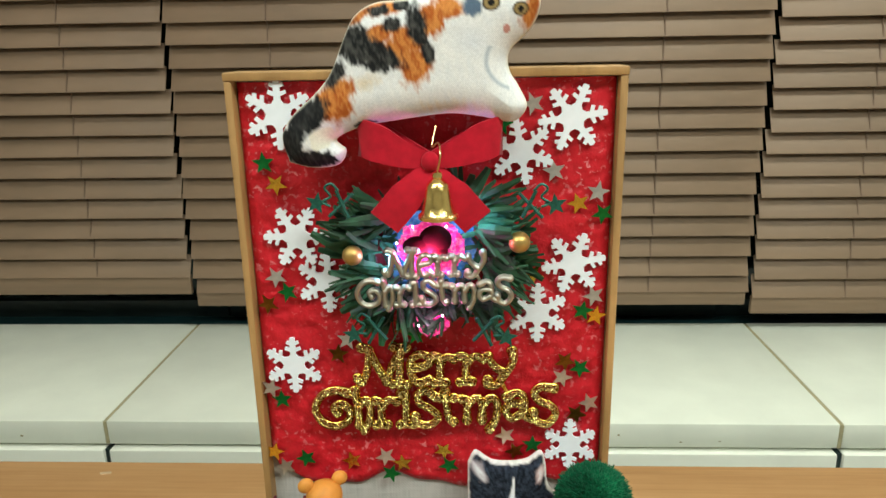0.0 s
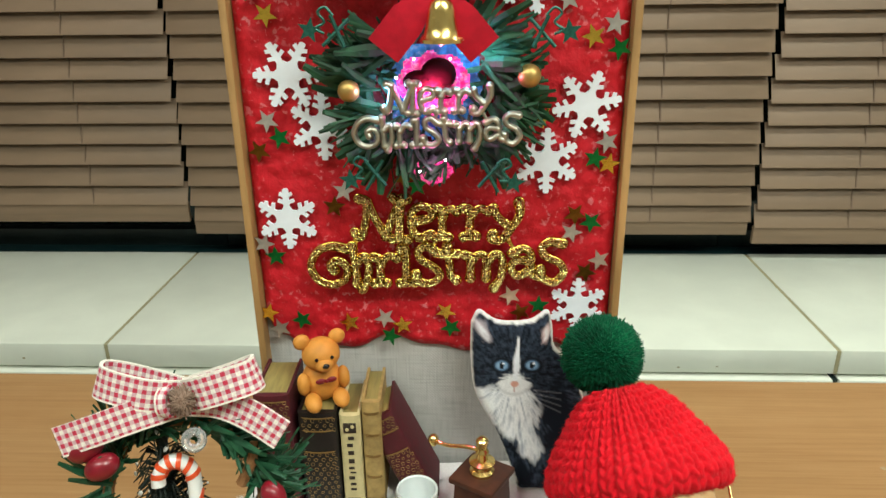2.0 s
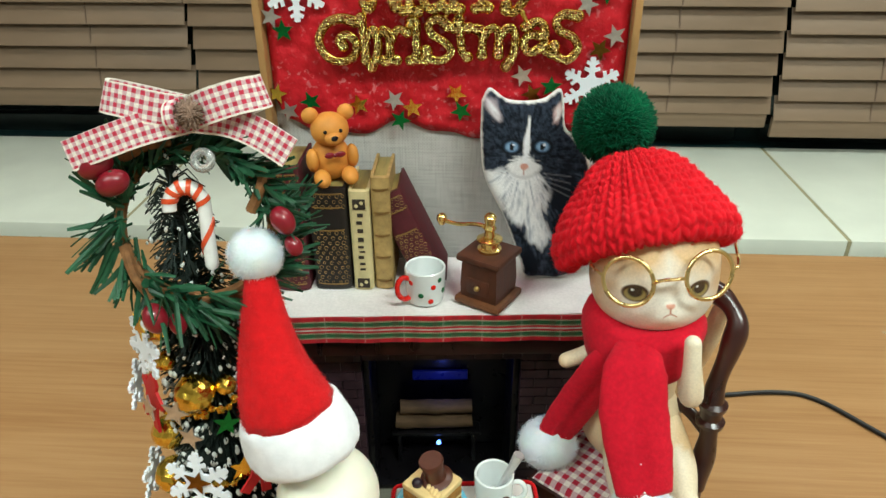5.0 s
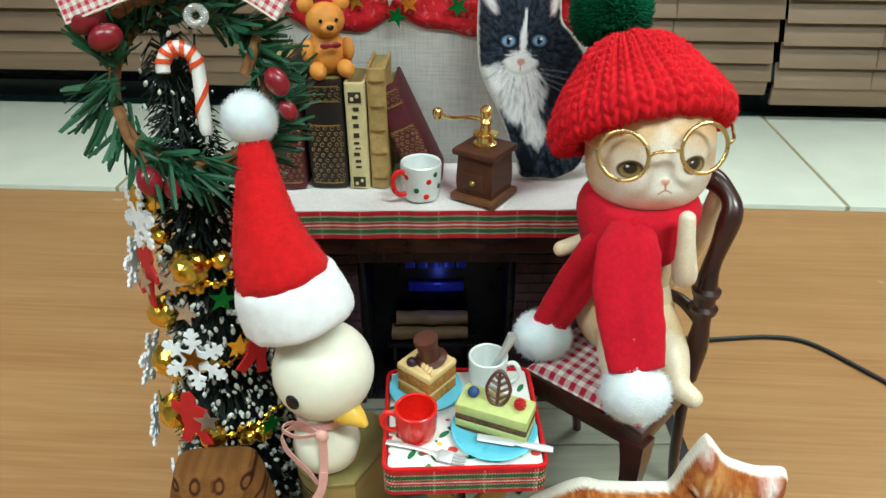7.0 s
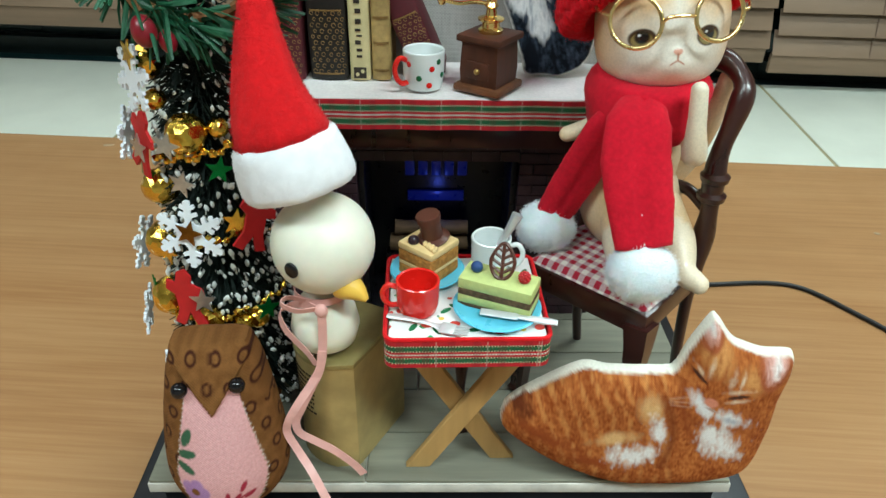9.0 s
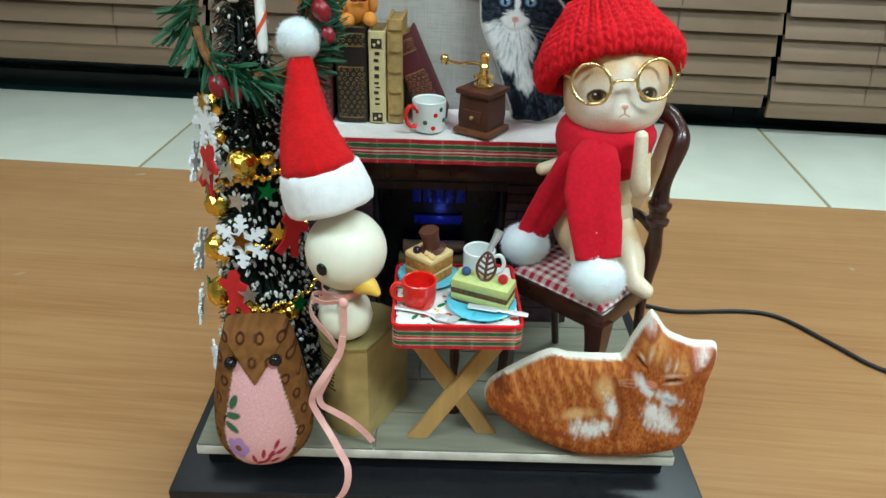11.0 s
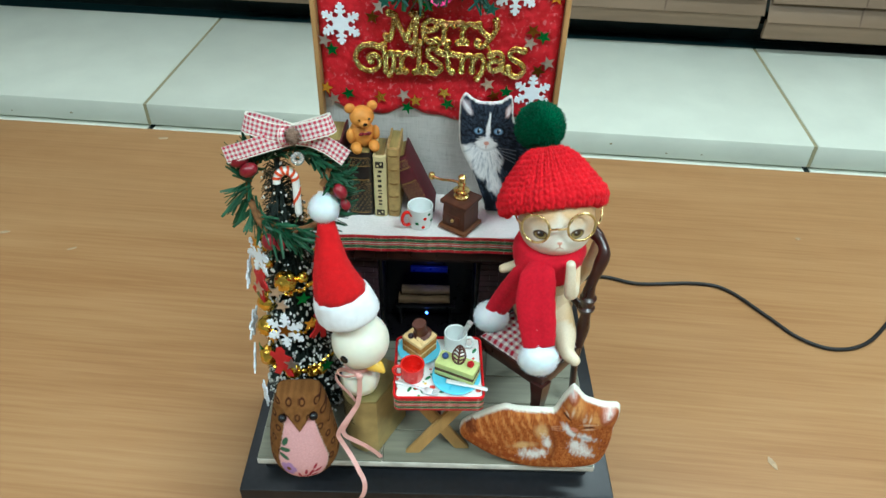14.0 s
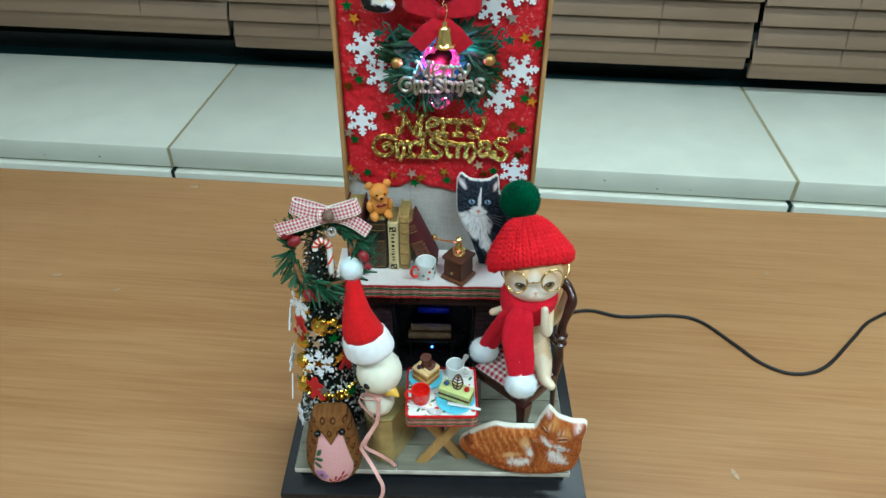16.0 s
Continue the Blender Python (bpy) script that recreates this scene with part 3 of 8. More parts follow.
def ornamental_letters(parent, mats, x0, x1, z0, z1, r, depth):
    """Each letter as domed strokes on a flatter, wider rim; mats: the face and the rim."""
    kx, kz = (x1 - x0) / 90.3, (z1 - z0) / 33.7

    def sweep(bm, line, rr, y, flat, mat):
        line = line if isinstance(line[0], tuple) else (line,)
        pts = [Vector((x0 + (x - 12.2) * kx, y, z1 - (q - 1.8) * kz)) for x, q in line]
        p = smooth_path(pts, 7) if len(pts) > 2 else [pts[0].lerp(pts[1], k / 4) for k in range(5)]
        n = len(p) - 1
        rs = [rr * (0.86 + 0.3 * (abs(2 * i / n - 1)) ** 4) for i in range(n + 1)]
        tube(bm, p, rs, 12, mat, flat, (0, 1, 0))
        for e, q in ((p[0], rs[0]), (p[-1], rs[-1])):
            ball(bm, e, (q, q * flat, q), 12, 8, mat=mat)

    for strokes in LETTERS:
        lines = strokes if isinstance(strokes[0][0], tuple) else (strokes,)
        bm = bmesh.new()
        for line in lines:
            sweep(bm, line, r, -depth * 0.5, depth / r * 0.8, 0)
            sweep(bm, line, r * 1.26, 0, depth / r * 0.42, 1)
        part("letter", bm, mats, parent, smooth=60)
    for line in LINKS:
        bm = bmesh.new()
        sweep(bm, line, r * 0.62, 0, 0.6, 0)
        part("joining_strip", bm, [mats[1]], parent)


def tufts(name, c, r_core, r_out, count, mats, seed, thick=0.0005, squash=(1, 1, 1), jitter=0.35):
    """A pile ball: a core and many short tapered tufts."""
    rng = np.random.default_rng(seed)
    V, F = [], []
    bm = bmesh.new()
    bmesh.ops.create_icosphere(bm, subdivisions=3, radius=r_core)
    V = [tuple(v.co) for v in bm.verts]
    F = [tuple(v.index for v in f.verts) for f in bm.faces]
    bm.free()
    for _ in range(count):
        d = rng.normal(size=3)
        d /= np.linalg.norm(d)
        t = np.cross(d, rng.normal(size=3))
        t /= np.linalg.norm(t)
        b = np.cross(d, t)
        base = d * r_core * 0.93
        lean = rng.normal(size=3) * jitter * (r_out - r_core)
        tip = d * (r_out * rng.uniform(0.9, 1.03)) + lean
        k = len(V)
        for a in (0, 2.09, 4.19):
            V.append(tuple(base + thick * (t * math.cos(a) + b * math.sin(a))))
        for a in (0, 2.09, 4.19):
            V.append(tuple(tip + 0.55 * thick * (t * math.cos(a) + b * math.sin(a))))
        F += [(k, k + 1, k + 4, k + 3), (k + 1, k + 2, k + 5, k + 4), (k + 2, k, k + 3, k + 5), (k + 3, k + 4, k + 5)]
    V = [(c[0] + x * squash[0], c[1] + y * squash[1], c[2] + z * squash[2]) for x, y, z in V]
    return pydata(name, V, F, mats)


def pillow(name, outline, thick, soft, paint, mats, step=0.0008, back_fill=1.0):
    """A stuffed flat cushion in the xz plane from a rounded outline; paint(x, z, d) gives the print's colour on its face."""
    from mathutils.geometry import delaunay_2d_cdt
    loop = [(p.x, p.y) for p in smooth_path([(x, z, 0) for x, z in outline] + [(*outline[0], 0)], 6)][:-1]
    L = np.array(loop)
    nxt = np.roll(L, -1, 0)
    lo, hi = L.min(0), L.max(0)
    gx, gz = np.meshgrid(np.arange(lo[0], hi[0], step), np.arange(lo[1], hi[1], step))
    P = np.stack([gx.ravel(), gz.ravel()], 1)

    def dist(Q):
        best = np.full(len(Q), 1e9)
        for a, b in zip(L, nxt):
            ab = b - a
            t = np.clip(((Q - a) @ ab) / max(ab @ ab, 1e-12), 0, 1)
            best = np.minimum(best, np.linalg.norm(Q - a - t[:, None] * ab, axis=1))
        return best

    inside = np.zeros(len(P), bool)
    for a, b in zip(L, nxt):
        cross = ((a[1] > P[:, 1]) != (b[1] > P[:, 1]))
        xi = a[0] + (P[:, 1] - a[1]) / (b[1] - a[1] + 1e-15) * (b[0] - a[0])
        inside ^= cross & (P[:, 0] < xi)
    P = P[inside]
    d = dist(P)
    keep = d > step * 0.45
    P, d = P[keep], d[keep]
    allp = [Vector(p) for p in np.vstack([L, P])]
    n = len(L)
    vs, _, fs, *_ = delaunay_2d_cdt(allp, [(i, (i + 1) % n) for i in range(n)], [list(range(n))], 1, 1e-7)
    Q = np.array([(v.x, v.y) for v in vs])
    D = dist(Q)
    D[D < 1e-6] = 0
    h = thick / 2 * np.sqrt(np.clip(1 - (1 - np.clip(D / soft, 0, 1)) ** 2, 0, 1))
    k = len(Q)
    rim = np.where(D == 0)[0]
    back = np.arange(k, 2 * k)
    back[rim] = rim
    V = [(x, -t, z) for (x, z), t in zip(Q, h)] + [(x, t * back_fill, z) for (x, z), t in zip(Q, h)]
    F = []
    for f in fs:
        F.append(tuple(f))
        F.append(tuple(int(back[i]) for i in reversed(f)))
    me = pydata(name, V, F, mats)
    bm = bmesh.new()
    bm.from_mesh(me)
    bmesh.ops.delete(bm, geom=[v for v in bm.verts if not v.link_faces], context="VERTS")
    bmesh.ops.recalc_face_normals(bm, faces=bm.faces)
    bm.to_mesh(me)
    bm.free()
    col = me.color_attributes.new("Col", "FLOAT_COLOR", "POINT")
    co = np.array([tuple(v.co) for v in me.vertices])
    dd = dist(co[:, [0, 2]])
    out = []
    for (x, y, z), q in zip(co, dd):
        out += [*(paint(x, z, q) if y <= 1e-6 else (0.8, 0.78, 0.72)), 1.0]
    col.data.foreach_set("color", out)
    return me


def lerp(a, b, t):
    t = max(0.0, min(1.0, t))
    return tuple(x + (y - x) * t for x, y in zip(a, b))


def blob(x, z, cx, cz, rx, rz, turn=0.0):
    """Below 1 inside a turned ellipse."""
    c, s = math.cos(radians(turn)), math.sin(radians(turn))
    dx, dz = x - cx, z - cz
    return math.hypot((dx * c + dz * s) / rx, (-dx * s + dz * c) / rz)


def nz(x, z, s, seed=0.0):
    return noise.noise(Vector((x * s, z * s, seed)))


def blades(name, items, mats):
    """Flat needles: (base, tip, side, width), each a thin folded strip."""
    V, F = [], []
    for b, t, s, w in items:
        b, t, s = Vector(b), Vector(t), Vector(s)
        d = t - b
        s = (s - d * (s.dot(d) / max(d.length_squared, 1e-12))).normalized()
        nrm = d.cross(s).normalized() * w * 0.28
        m = b + d * 0.55 + nrm * 0.8
        k = len(V)
        for p, f in ((b, 0.7), (m, 1.0), (t, 0.55)):
            V += [tuple(p - s * w / 2 * f), tuple(p + nrm * 0.6), tuple(p + s * w / 2 * f), tuple(p - nrm * 0.2)]
        for a in (0, 4):
            for j in range(4):
                F.append((k + a + j, k + a + (j + 1) % 4, k + a + 4 + (j + 1) % 4, k + a + 4 + j))
        F.append((k + 8, k + 9, k + 10, k + 11))
    return pydata(name, V, F, mats, False)


def furry(me, count, ln, th, seed, lean=0.5):
    """The same mesh with a nap of short fibres on its faces."""
    me.calc_loop_triangles()
    co = np.empty(len(me.vertices) * 3)
    me.vertices.foreach_get("co", co)
    co = co.reshape(-1, 3)
    tri = np.array([tuple(t.vertices) for t in me.loop_triangles])
    a, b, c = co[tri[:, 0]], co[tri[:, 1]], co[tri[:, 2]]
    cr = np.cross(b - a, c - a)
    area = np.linalg.norm(cr, axis=1) + 1e-15
    rng = np.random.default_rng(seed)
    k = rng.choice(len(tri), count, p=area / area.sum())
    u, v = rng.random(count), rng.random(count)
    f = u + v > 1
    u[f], v[f] = 1 - u[f], 1 - v[f]
    p = a[k] + (b[k] - a[k]) * u[:, None] + (c[k] - a[k]) * v[:, None]
    n = cr[k] / area[k][:, None]
    d = n + rng.normal(size=(count, 3)) * lean
    d /= np.linalg.norm(d, axis=1)[:, None]
    s = np.cross(d, rng.normal(size=(count, 3)))
    s /= np.linalg.norm(s, axis=1)[:, None] + 1e-12
    o = np.cross(d, s)
    base, tip = p - d * ln * 0.2, p + d * (ln * rng.uniform(0.5, 1.1, count))[:, None]
    ring = [s * math.cos(q) + o * math.sin(q) for q in (0, 2.09, 4.19)]
    hv = np.stack([base + r * th for r in ring] + [tip + r * th * 0.5 for r in ring], 1).reshape(-1, 3)
    V = [tuple(x) for x in co] + [tuple(x) for x in hv]
    F = [tuple(q.vertices) for q in me.polygons]
    m = len(co)
    for i in range(count):
        j = m + 6 * i
        F += [(j, j + 1, j + 4, j + 3), (j + 1, j + 2, j + 5, j + 4), (j + 2, j, j + 3, j + 5), (j + 3, j + 4, j + 5)]
    out = pydata(me.name, V, F, list(me.materials))
    bpy.data.meshes.remove(me)
    return out


# ---- the room ----
DESK_Z, ROOM_Z, CEIL_Z = -0.16, -0.91, 1.7


def slab_of(name, c, size, mat, label="", bevel=0.0, kind="structure", category=""):
    bm = bmesh.new()
    box(bm, (0, 0, 0), size, bevel)
    return solo(name, bm, mat, c, label, category, kind=kind)


slab_of("floor", (0, -0.6, ROOM_Z - 0.05), (6.2, 5.2, 0.1), floor_mat, "grey vinyl office floor", category="floor")
slab_of("ceiling", (0, -0.6, CEIL_Z + 0.05), (6.2, 5.2, 0.1), wall_mat, "plain off-white ceiling", category="ceiling")
slab_of("wall_south", (0, -3.15, (ROOM_Z + CEIL_Z) / 2), (6.0, 0.1, CEIL_Z - ROOM_Z), wall_mat, "plain off-white wall", category="wall")
slab_of("wall_west", (-3.05, -0.6, (ROOM_Z + CEIL_Z) / 2), (0.1, 5.0, CEIL_Z - ROOM_Z), wall_mat, "plain off-white wall", category="wall")
slab_of("wall_east", (3.05, -0.6, (ROOM_Z + CEIL_Z) / 2), (0.1, 5.0, CEIL_Z - ROOM_Z), wall_mat, "plain off-white wall", category="wall")
slab_of("wall_north", (0, 1.95, -0.68), (6.0, 0.1, 0.46), wall_mat, "plain wall below the window", category="wall")
slab_of("wall_north_top", (0, 1.95, 1.5), (6.0, 0.1, 0.4), wall_mat, "plain wall above the window", category="wall")
window = thing("window_1", (0, 1.9, -0.45), "dark night window behind closed wooden blinds", "window", kind="structure")
for wx in (-2.28, -0.775, 0.76, 2.28):
    bm = bmesh.new()
    box(bm, (wx, 0, 0.875), (0.07, 0.06, 1.75), 0.004)
    part("window_frame", bm, frame_and_shade, window)
bm = bmesh.new()
box(bm, (0, 0.0, 0.02), (6.0, 0.05, 0.07), 0.004)
part("window_sill", bm, frame_and_shade, window)
for wx, ww in ((-1.53, 1.43), (-0.01, 1.46), (1.52, 1.45)):
    bm = bmesh.new()
    box(bm, (wx, 0.02, 0.88), (ww, 0.012, 1.65))
    part("pane", bm, dark_glass, window)


def ceiling_light(x, y):
    t = thing("ceiling_light", (x, y, CEIL_Z - 0.03), "white fluorescent ceiling light panel", "ceiling light", group="ceiling lights")
    bm = bmesh.new()
    box(bm, (0, 0, 0.015), (1.3, 0.4, 0.03), 0.004)
    part("frame", bm, wall_mat, t)
    bm = bmesh.new()
    box(bm, (0, 0, -0.004), (1.2, 0.3, 0.006))
    part("diffuser", bm, lamp_mat, t, "glowing white diffuser")
    return t


for lx, ly in ((-0.9, 0.75), (0.9, 0.75), (-0.9, -0.85), (0.9, -0.85)):
    ceiling_light(lx, ly)

# window ledge: three laminate panels with filled joints over a low cabinet
ledge = thing("window_ledge", (0, 1.48, -0.91), "cream laminate window ledge with tan joints", "ledge", kind="structure")
for x0, x1 in ((-2.9, -0.795), (-0.787, 0.762), (0.77, 2.9)):
    bm = bmesh.new()
    box(bm, ((x0 + x1) / 2, 0.005, 0.457), (x1 - x0, 0.55, 0.056), 0.003)
    part("panel", bm, ledge_mat, ledge)
    bm = bmesh.new()
    box(bm, ((x0 + x1) / 2, 0.004, 0.2105), (x1 - x0 - 0.004, 0.572, 0.421), 0.0045)
    part("cabinet_front", bm, cabinet_mat, ledge)
for x in (-0.791, 0.766):
    bm = bmesh.new()
    box(bm, (x, 0.005, 0.456), (0.0078, 0.547, 0.054))
    part("joint", bm, joint_mat, ledge)
    # Dark box set into the cabinet gap, its colour imitating the shadow inside.
    bm = bmesh.new()
    box(bm, (x, 0.003, 0.21), (0.009, 0.556, 0.42))
    part("shadow_joint", bm, frame_and_shade, ledge, "dark upright strip imitating shade between cabinet fronts")
# Solid dark strip in place of the shade between ledge and cabinet.
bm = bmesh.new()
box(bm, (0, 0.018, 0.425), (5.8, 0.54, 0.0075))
part("shadow_gap", bm, frame_and_shade, ledge, "dark strip standing in for the shade under the ledge")
bm = bmesh.new()
box(bm, (0, 0.335, 0.44), (5.8, 0.11, 0.05), 0.003)
part("back_strip", bm, track_green, ledge, "dark green window track")
rng = random.Random(12)
for x in (-1.28, -1.13, -0.98, 0.31, 0.52, -1.45, 0.44):
    bm = bmesh.new()
    ball(bm, (x, -0.27, rng.uniform(0.44, 0.47)), (rng.uniform(0.002, 0.004), 0.0004, rng.uniform(0.001, 0.003)), 8, 6)
    part("scuff", bm, joint_mat, ledge, "small dull scuff mark")

# wooden blinds, closed
def blind(x0, x1, bottom, edges, pitch, tilt, cords, seed):
    """edges: heights of the bottom rail's top and of the lowest slats' lower edges; the rest follow at the pitch."""
    t = thing("wooden_blind", ((x0 + x1) / 2, 1.72, bottom), "closed taupe wooden slat blind", "blind", group="blinds at the window")
    w = x1 - x0
    h = edges[0] - bottom
    bm = bmesh.new()
    box(bm, (0, -0.002, h / 2 + 0.003), (w - 0.004, 0.016, h + 0.006), 0.003)
    part("bottom_rail", bm, slat_wood, t)
    bm = bmesh.new()
    box(bm, (0, 0, 0), (w, 0.066, 0.003), 0.0012)
    me = to_mesh("slat", bm, slat_wood)
    rng = random.Random(seed)
    zs = list(edges)
    while zs[-1] < 1.22:
        zs.append(zs[-1] + pitch)
    for z in zs:
        a = tilt + rng.uniform(-2, 2)
        link_mesh("slat", me, t, "", (rng.uniform(-0.004, 0.004), 0, z - bottom + 0.033 * math.sin(radians(a)) + rng.uniform(-0.001, 0.001)), (a, rng.uniform(-0.1, 0.1), 0))
    for k in cords:
        x = k - (x0 + x1) / 2
        bm = bmesh.new()
        pts = []
        for z in zs:
            pts += [(x + rng.uniform(-0.002, 0.002), -0.0125, z - bottom + 0.002), (x + rng.uniform(-0.002, 0.002), 0.003, z - bottom + pitch - 0.003)]
        tube(bm, pts, 0.0021, 6)
        part("cord", bm, cord_mat, t)
    bm = bmesh.new()
    box(bm, (0, 0, 1.34 - bottom), (w, 0.06, 0.05), 0.004)
    part("head_rail", bm, slat_wood, t)


blind(-2.2, -0.777, -0.317, (-0.266,), 0.0562, 66, (-1.04, -1.9), 3)
blind(-0.768, 0.743, -0.352, (-0.313, -0.269), 0.0563, 67, (-0.505, 0.48), 8)
blind(0.756, 2.2, -0.378, (-0.333,), 0.0556, 66, (1.003, 1.9), 5)

# the desk
desk = thing("desk", (0, 0.0, ROOM_Z), "wide desk with warm brown wood veneer top", "desk")
bm = bmesh.new()
box(bm, (0, -0.1, DESK_Z - ROOM_Z - 0.014), (3.0, 1.51, 0.028), 0.002)
part("desktop", bm, desk_wood, desk)
for x in (-1.42, 1.42):
    bm = bmesh.new()
    box(bm, (x, -0.1, (DESK_Z - ROOM_Z - 0.028) / 2), (0.04, 1.3, DESK_Z - ROOM_Z - 0.028), 0.003)
    part("side_panel", bm, cabinet_mat, desk)

for x, y, sx, sy, a in ((-0.55, 0.391, 0.008, 0.003, 10), (-0.449, 0.63, 0.009, 0.004, 5), (0.297, 0.152, 0.003, 0.008, 20), (0.42, 0.491, 0.004, 0.003, -10), (-0.455, 0.37, 0.007, 0.002, 30)):
    bm = bmesh.new()
    rng = random.Random(int(x * 1e4))
    plate(bm, [(sx * (0.7 + 0.3 * rng.random()) * math.cos(k * 0.7), sy * (0.6 + 0.4 * rng.random()) * math.sin(k * 0.7)) for k in range(9)], 0.0004, pose(0, 0, 0.0002, 90, 0, 0))
    solo("tape_residue", bm, residue_mat, (x, y, DESK_Z + 0.0001), "small dull flake of tape residue on desk", "residue", a, group="flakes on the desk")

bm = bmesh.new()
cpts = ((0.07, 0.33), (0.154, 0.385), (0.209, 0.38), (0.274, 0.388), (0.308, 0.38), (0.341, 0.343), (0.367, 0.312), (0.4, 0.299), (0.44, 0.314), (0.491, 0.367), (0.531, 0.407), (0.6, 0.44), (0.8, 0.5), (1.1, 0.45))
tube(bm, smooth_path([(x, y, 0.0021) for x, y in cpts], 8), 0.0021, 8)
solo("power_cable", bm, cable_black, (0, 0, DESK_Z), "thin black power cable lying in curves on desk", "cable")

# ---- the plinth and the floor of the little room ----
TURN = 4.2
bm = bmesh.new()
box(bm, (0.1145, 0.105, -0.074), (0.229, 0.21, 0.147), 0.0012)
solo("black_plinth", bm, black_paint, (-0.111, -0.0085, -0.012), "tall glossy black display plinth on desk", "plinth", TURN)

base = thing("stage_floor", (-0.1015, 0.0035, -0.012), "grey-green painted plank stage with white edge", "stage floor", TURN)
bm = bmesh.new()
box(bm, (0.103, 0.0835, 0.005), (0.2, 0.157, 0.0095), 0.0003)
part("riser", bm, black_paint, base, "black riser board")
bm = bmesh.new()
box(bm, (0.103, 0.082, 0.01125), (0.206, 0.162, 0.0045), 0.0004)
part("slab", bm, white_edge, base, "chipped white board edge")
rng = random.Random(4)
for i in range(7):
    y0 = 0.0012 + i * 0.0232
    cut = rng.uniform(0.05, 0.16)
    for x0, x1 in ((0.0005, cut), (cut + 0.0005, 0.2055)):
        bm = bmesh.new()
        box(bm, ((x0 + x1) / 2, y0 + 0.0114, 0.01425), (x1 - x0, 0.0226, 0.0015), 0.0004, segs=1)
        part("plank", bm, plank_paint, base)
FZ = 0.003

# ---- fireplace ----
fire = thing("fireplace", (-0.007, 0.0945, FZ), "dark brick fireplace with cloth-covered mantelpiece", "fireplace", TURN)
bw, bh = 0.0118, 0.0048


def brick_panel(x0, x1, z0, z1):
    bm = bmesh.new()
    box(bm, ((x0 + x1) / 2, 0.026, (z0 + z1) / 2), (x1 - x0, 0.022, z1 - z0))
    p = part("masonry", bm, mortar, fire)
    row, z = 0, z0 + 0.0004
    while z + bh * 0.7 < z1:
        x = x0 - (bw / 2 if row % 2 else 0)
        while x < x1:
            a, b = max(x + 0.0003, x0 + 0.0001), min(x + bw - 0.0003, x1 - 0.0001)
            if b - a > 0.0018:
                bm = bmesh.new()
                hh = min(bh - 0.0006, z1 - z)
                box(bm, ((a + b) / 2, 0.0147, z + hh / 2), (b - a, 0.0014, hh))
                part("brick", bm, brick_print, p, smooth=0)
            x += bw
        z += bh
        row += 1


brick_panel(-0.071, -0.033, 0.0, 0.088)
brick_panel(0.034, 0.071, 0.0, 0.088)
brick_panel(-0.033, 0.034, 0.0775, 0.088)
bm = bmesh.new()
box(bm, (0.0005, 0.046, 0.039), (0.067, 0.003, 0.078))
part("hearth_back", bm, soot, fire, "black hearth panel")
for x in (-0.0315, 0.0325):
    bm = bmesh.new()
    box(bm, (x, 0.03, 0.0385), (0.0028, 0.026, 0.077), 0.0004)
    part("hearth_side", bm, soot, fire)
bm = bmesh.new()
box(bm, (0.0005, 0.0305, 0.0012), (0.061, 0.027, 0.0024), 0.0003)
part("hearth_floor", bm, soot, fire)
for i in range(5):
    bm = bmesh.new()
    box(bm, (-0.012 + i * 0.006, 0.043, 0.062), (0.0042, 0.0015, 0.009), 0.0003)
    part("grille_slot", bm, blue_glass, fire, "dim blue lit slot")
bm = bmesh.new()
box(bm, (0.0, 0.043, 0.047), (0.026, 0.0015, 0.005), 0.0003)
part("grille_slot", bm, blue_glass, fire, "dim blue lit slot")
for i, (lx, lz, r, ln) in enumerate(((-0.003, 0.0265, 0.0042, 0.036), (-0.002, 0.0345, 0.0036, 0.034))):
    bm = bmesh.new()
    rr = random.Random(i)
    tube(bm, [(-ln / 2 + ln * k / 8, rr.uniform(-0.0003, 0.0003), rr.uniform(-0.0002, 0.0002)) for k in range(9)], [r * rr.uniform(0.92, 1.05) for _ in range(9)], 12)
    part("log", bm, log_wood, fire, "brown bark log", at=(lx, 0.035, lz))
bm = bmesh.new()
box(bm, (-0.002, 0.035, 0.0205), (0.042, 0.008, 0.002), 0.0004)
for x in (-0.02, 0.016):
    box(bm, (x, 0.035, 0.0115), (0.0016, 0.006, 0.0185), 0.0003)
part("grate", bm, soot, fire, "black fire grate")
bm = bmesh.new()
ball(bm, (-0.001, 0.029, 0.0175), 0.0011, 10, 8)
part("led", bm, led_blue, fire, "small glowing blue light")
bm = bmesh.new()
box(bm, (0, 0.0245, 0.0975), (0.145, 0.042, 0.019), 0.001)
part("mantel_shelf", bm, mahogany, fire, "dark mantel shelf board")
bm = bmesh.new()
uvl = bm.loops.layers.uv.verify()
nx, ny = 60, 14
g = [[None] * (ny + 1) for _ in range(nx + 1)]
for i in range(nx + 1):
    for j in range(ny + 1):
        x, y = -0.0735 + 0.147 * i / nx, 0.0008 + 0.045 * j / ny
        g[i][j] = bm.verts.new((x, y, 0.1083 + 0.0003 * noise.noise(Vector((x * 60, y * 90, 1)))))
for i in range(nx):
    for j in range(ny):
        bm.faces.new((g[i][j], g[i + 1][j], g[i + 1][j + 1], g[i][j + 1]))
r = bmesh.ops.extrude_face_region(bm, geom=list(bm.faces))
bmesh.ops.translate(bm, verts=[e for e in r["geom"] if isinstance(e, bmesh.types.BMVert)], vec=(0, 0, 0.0009))
part("mantel_cloth", bm, white_cloth, fire, "white waffle-weave cloth")
bm = bmesh.new()
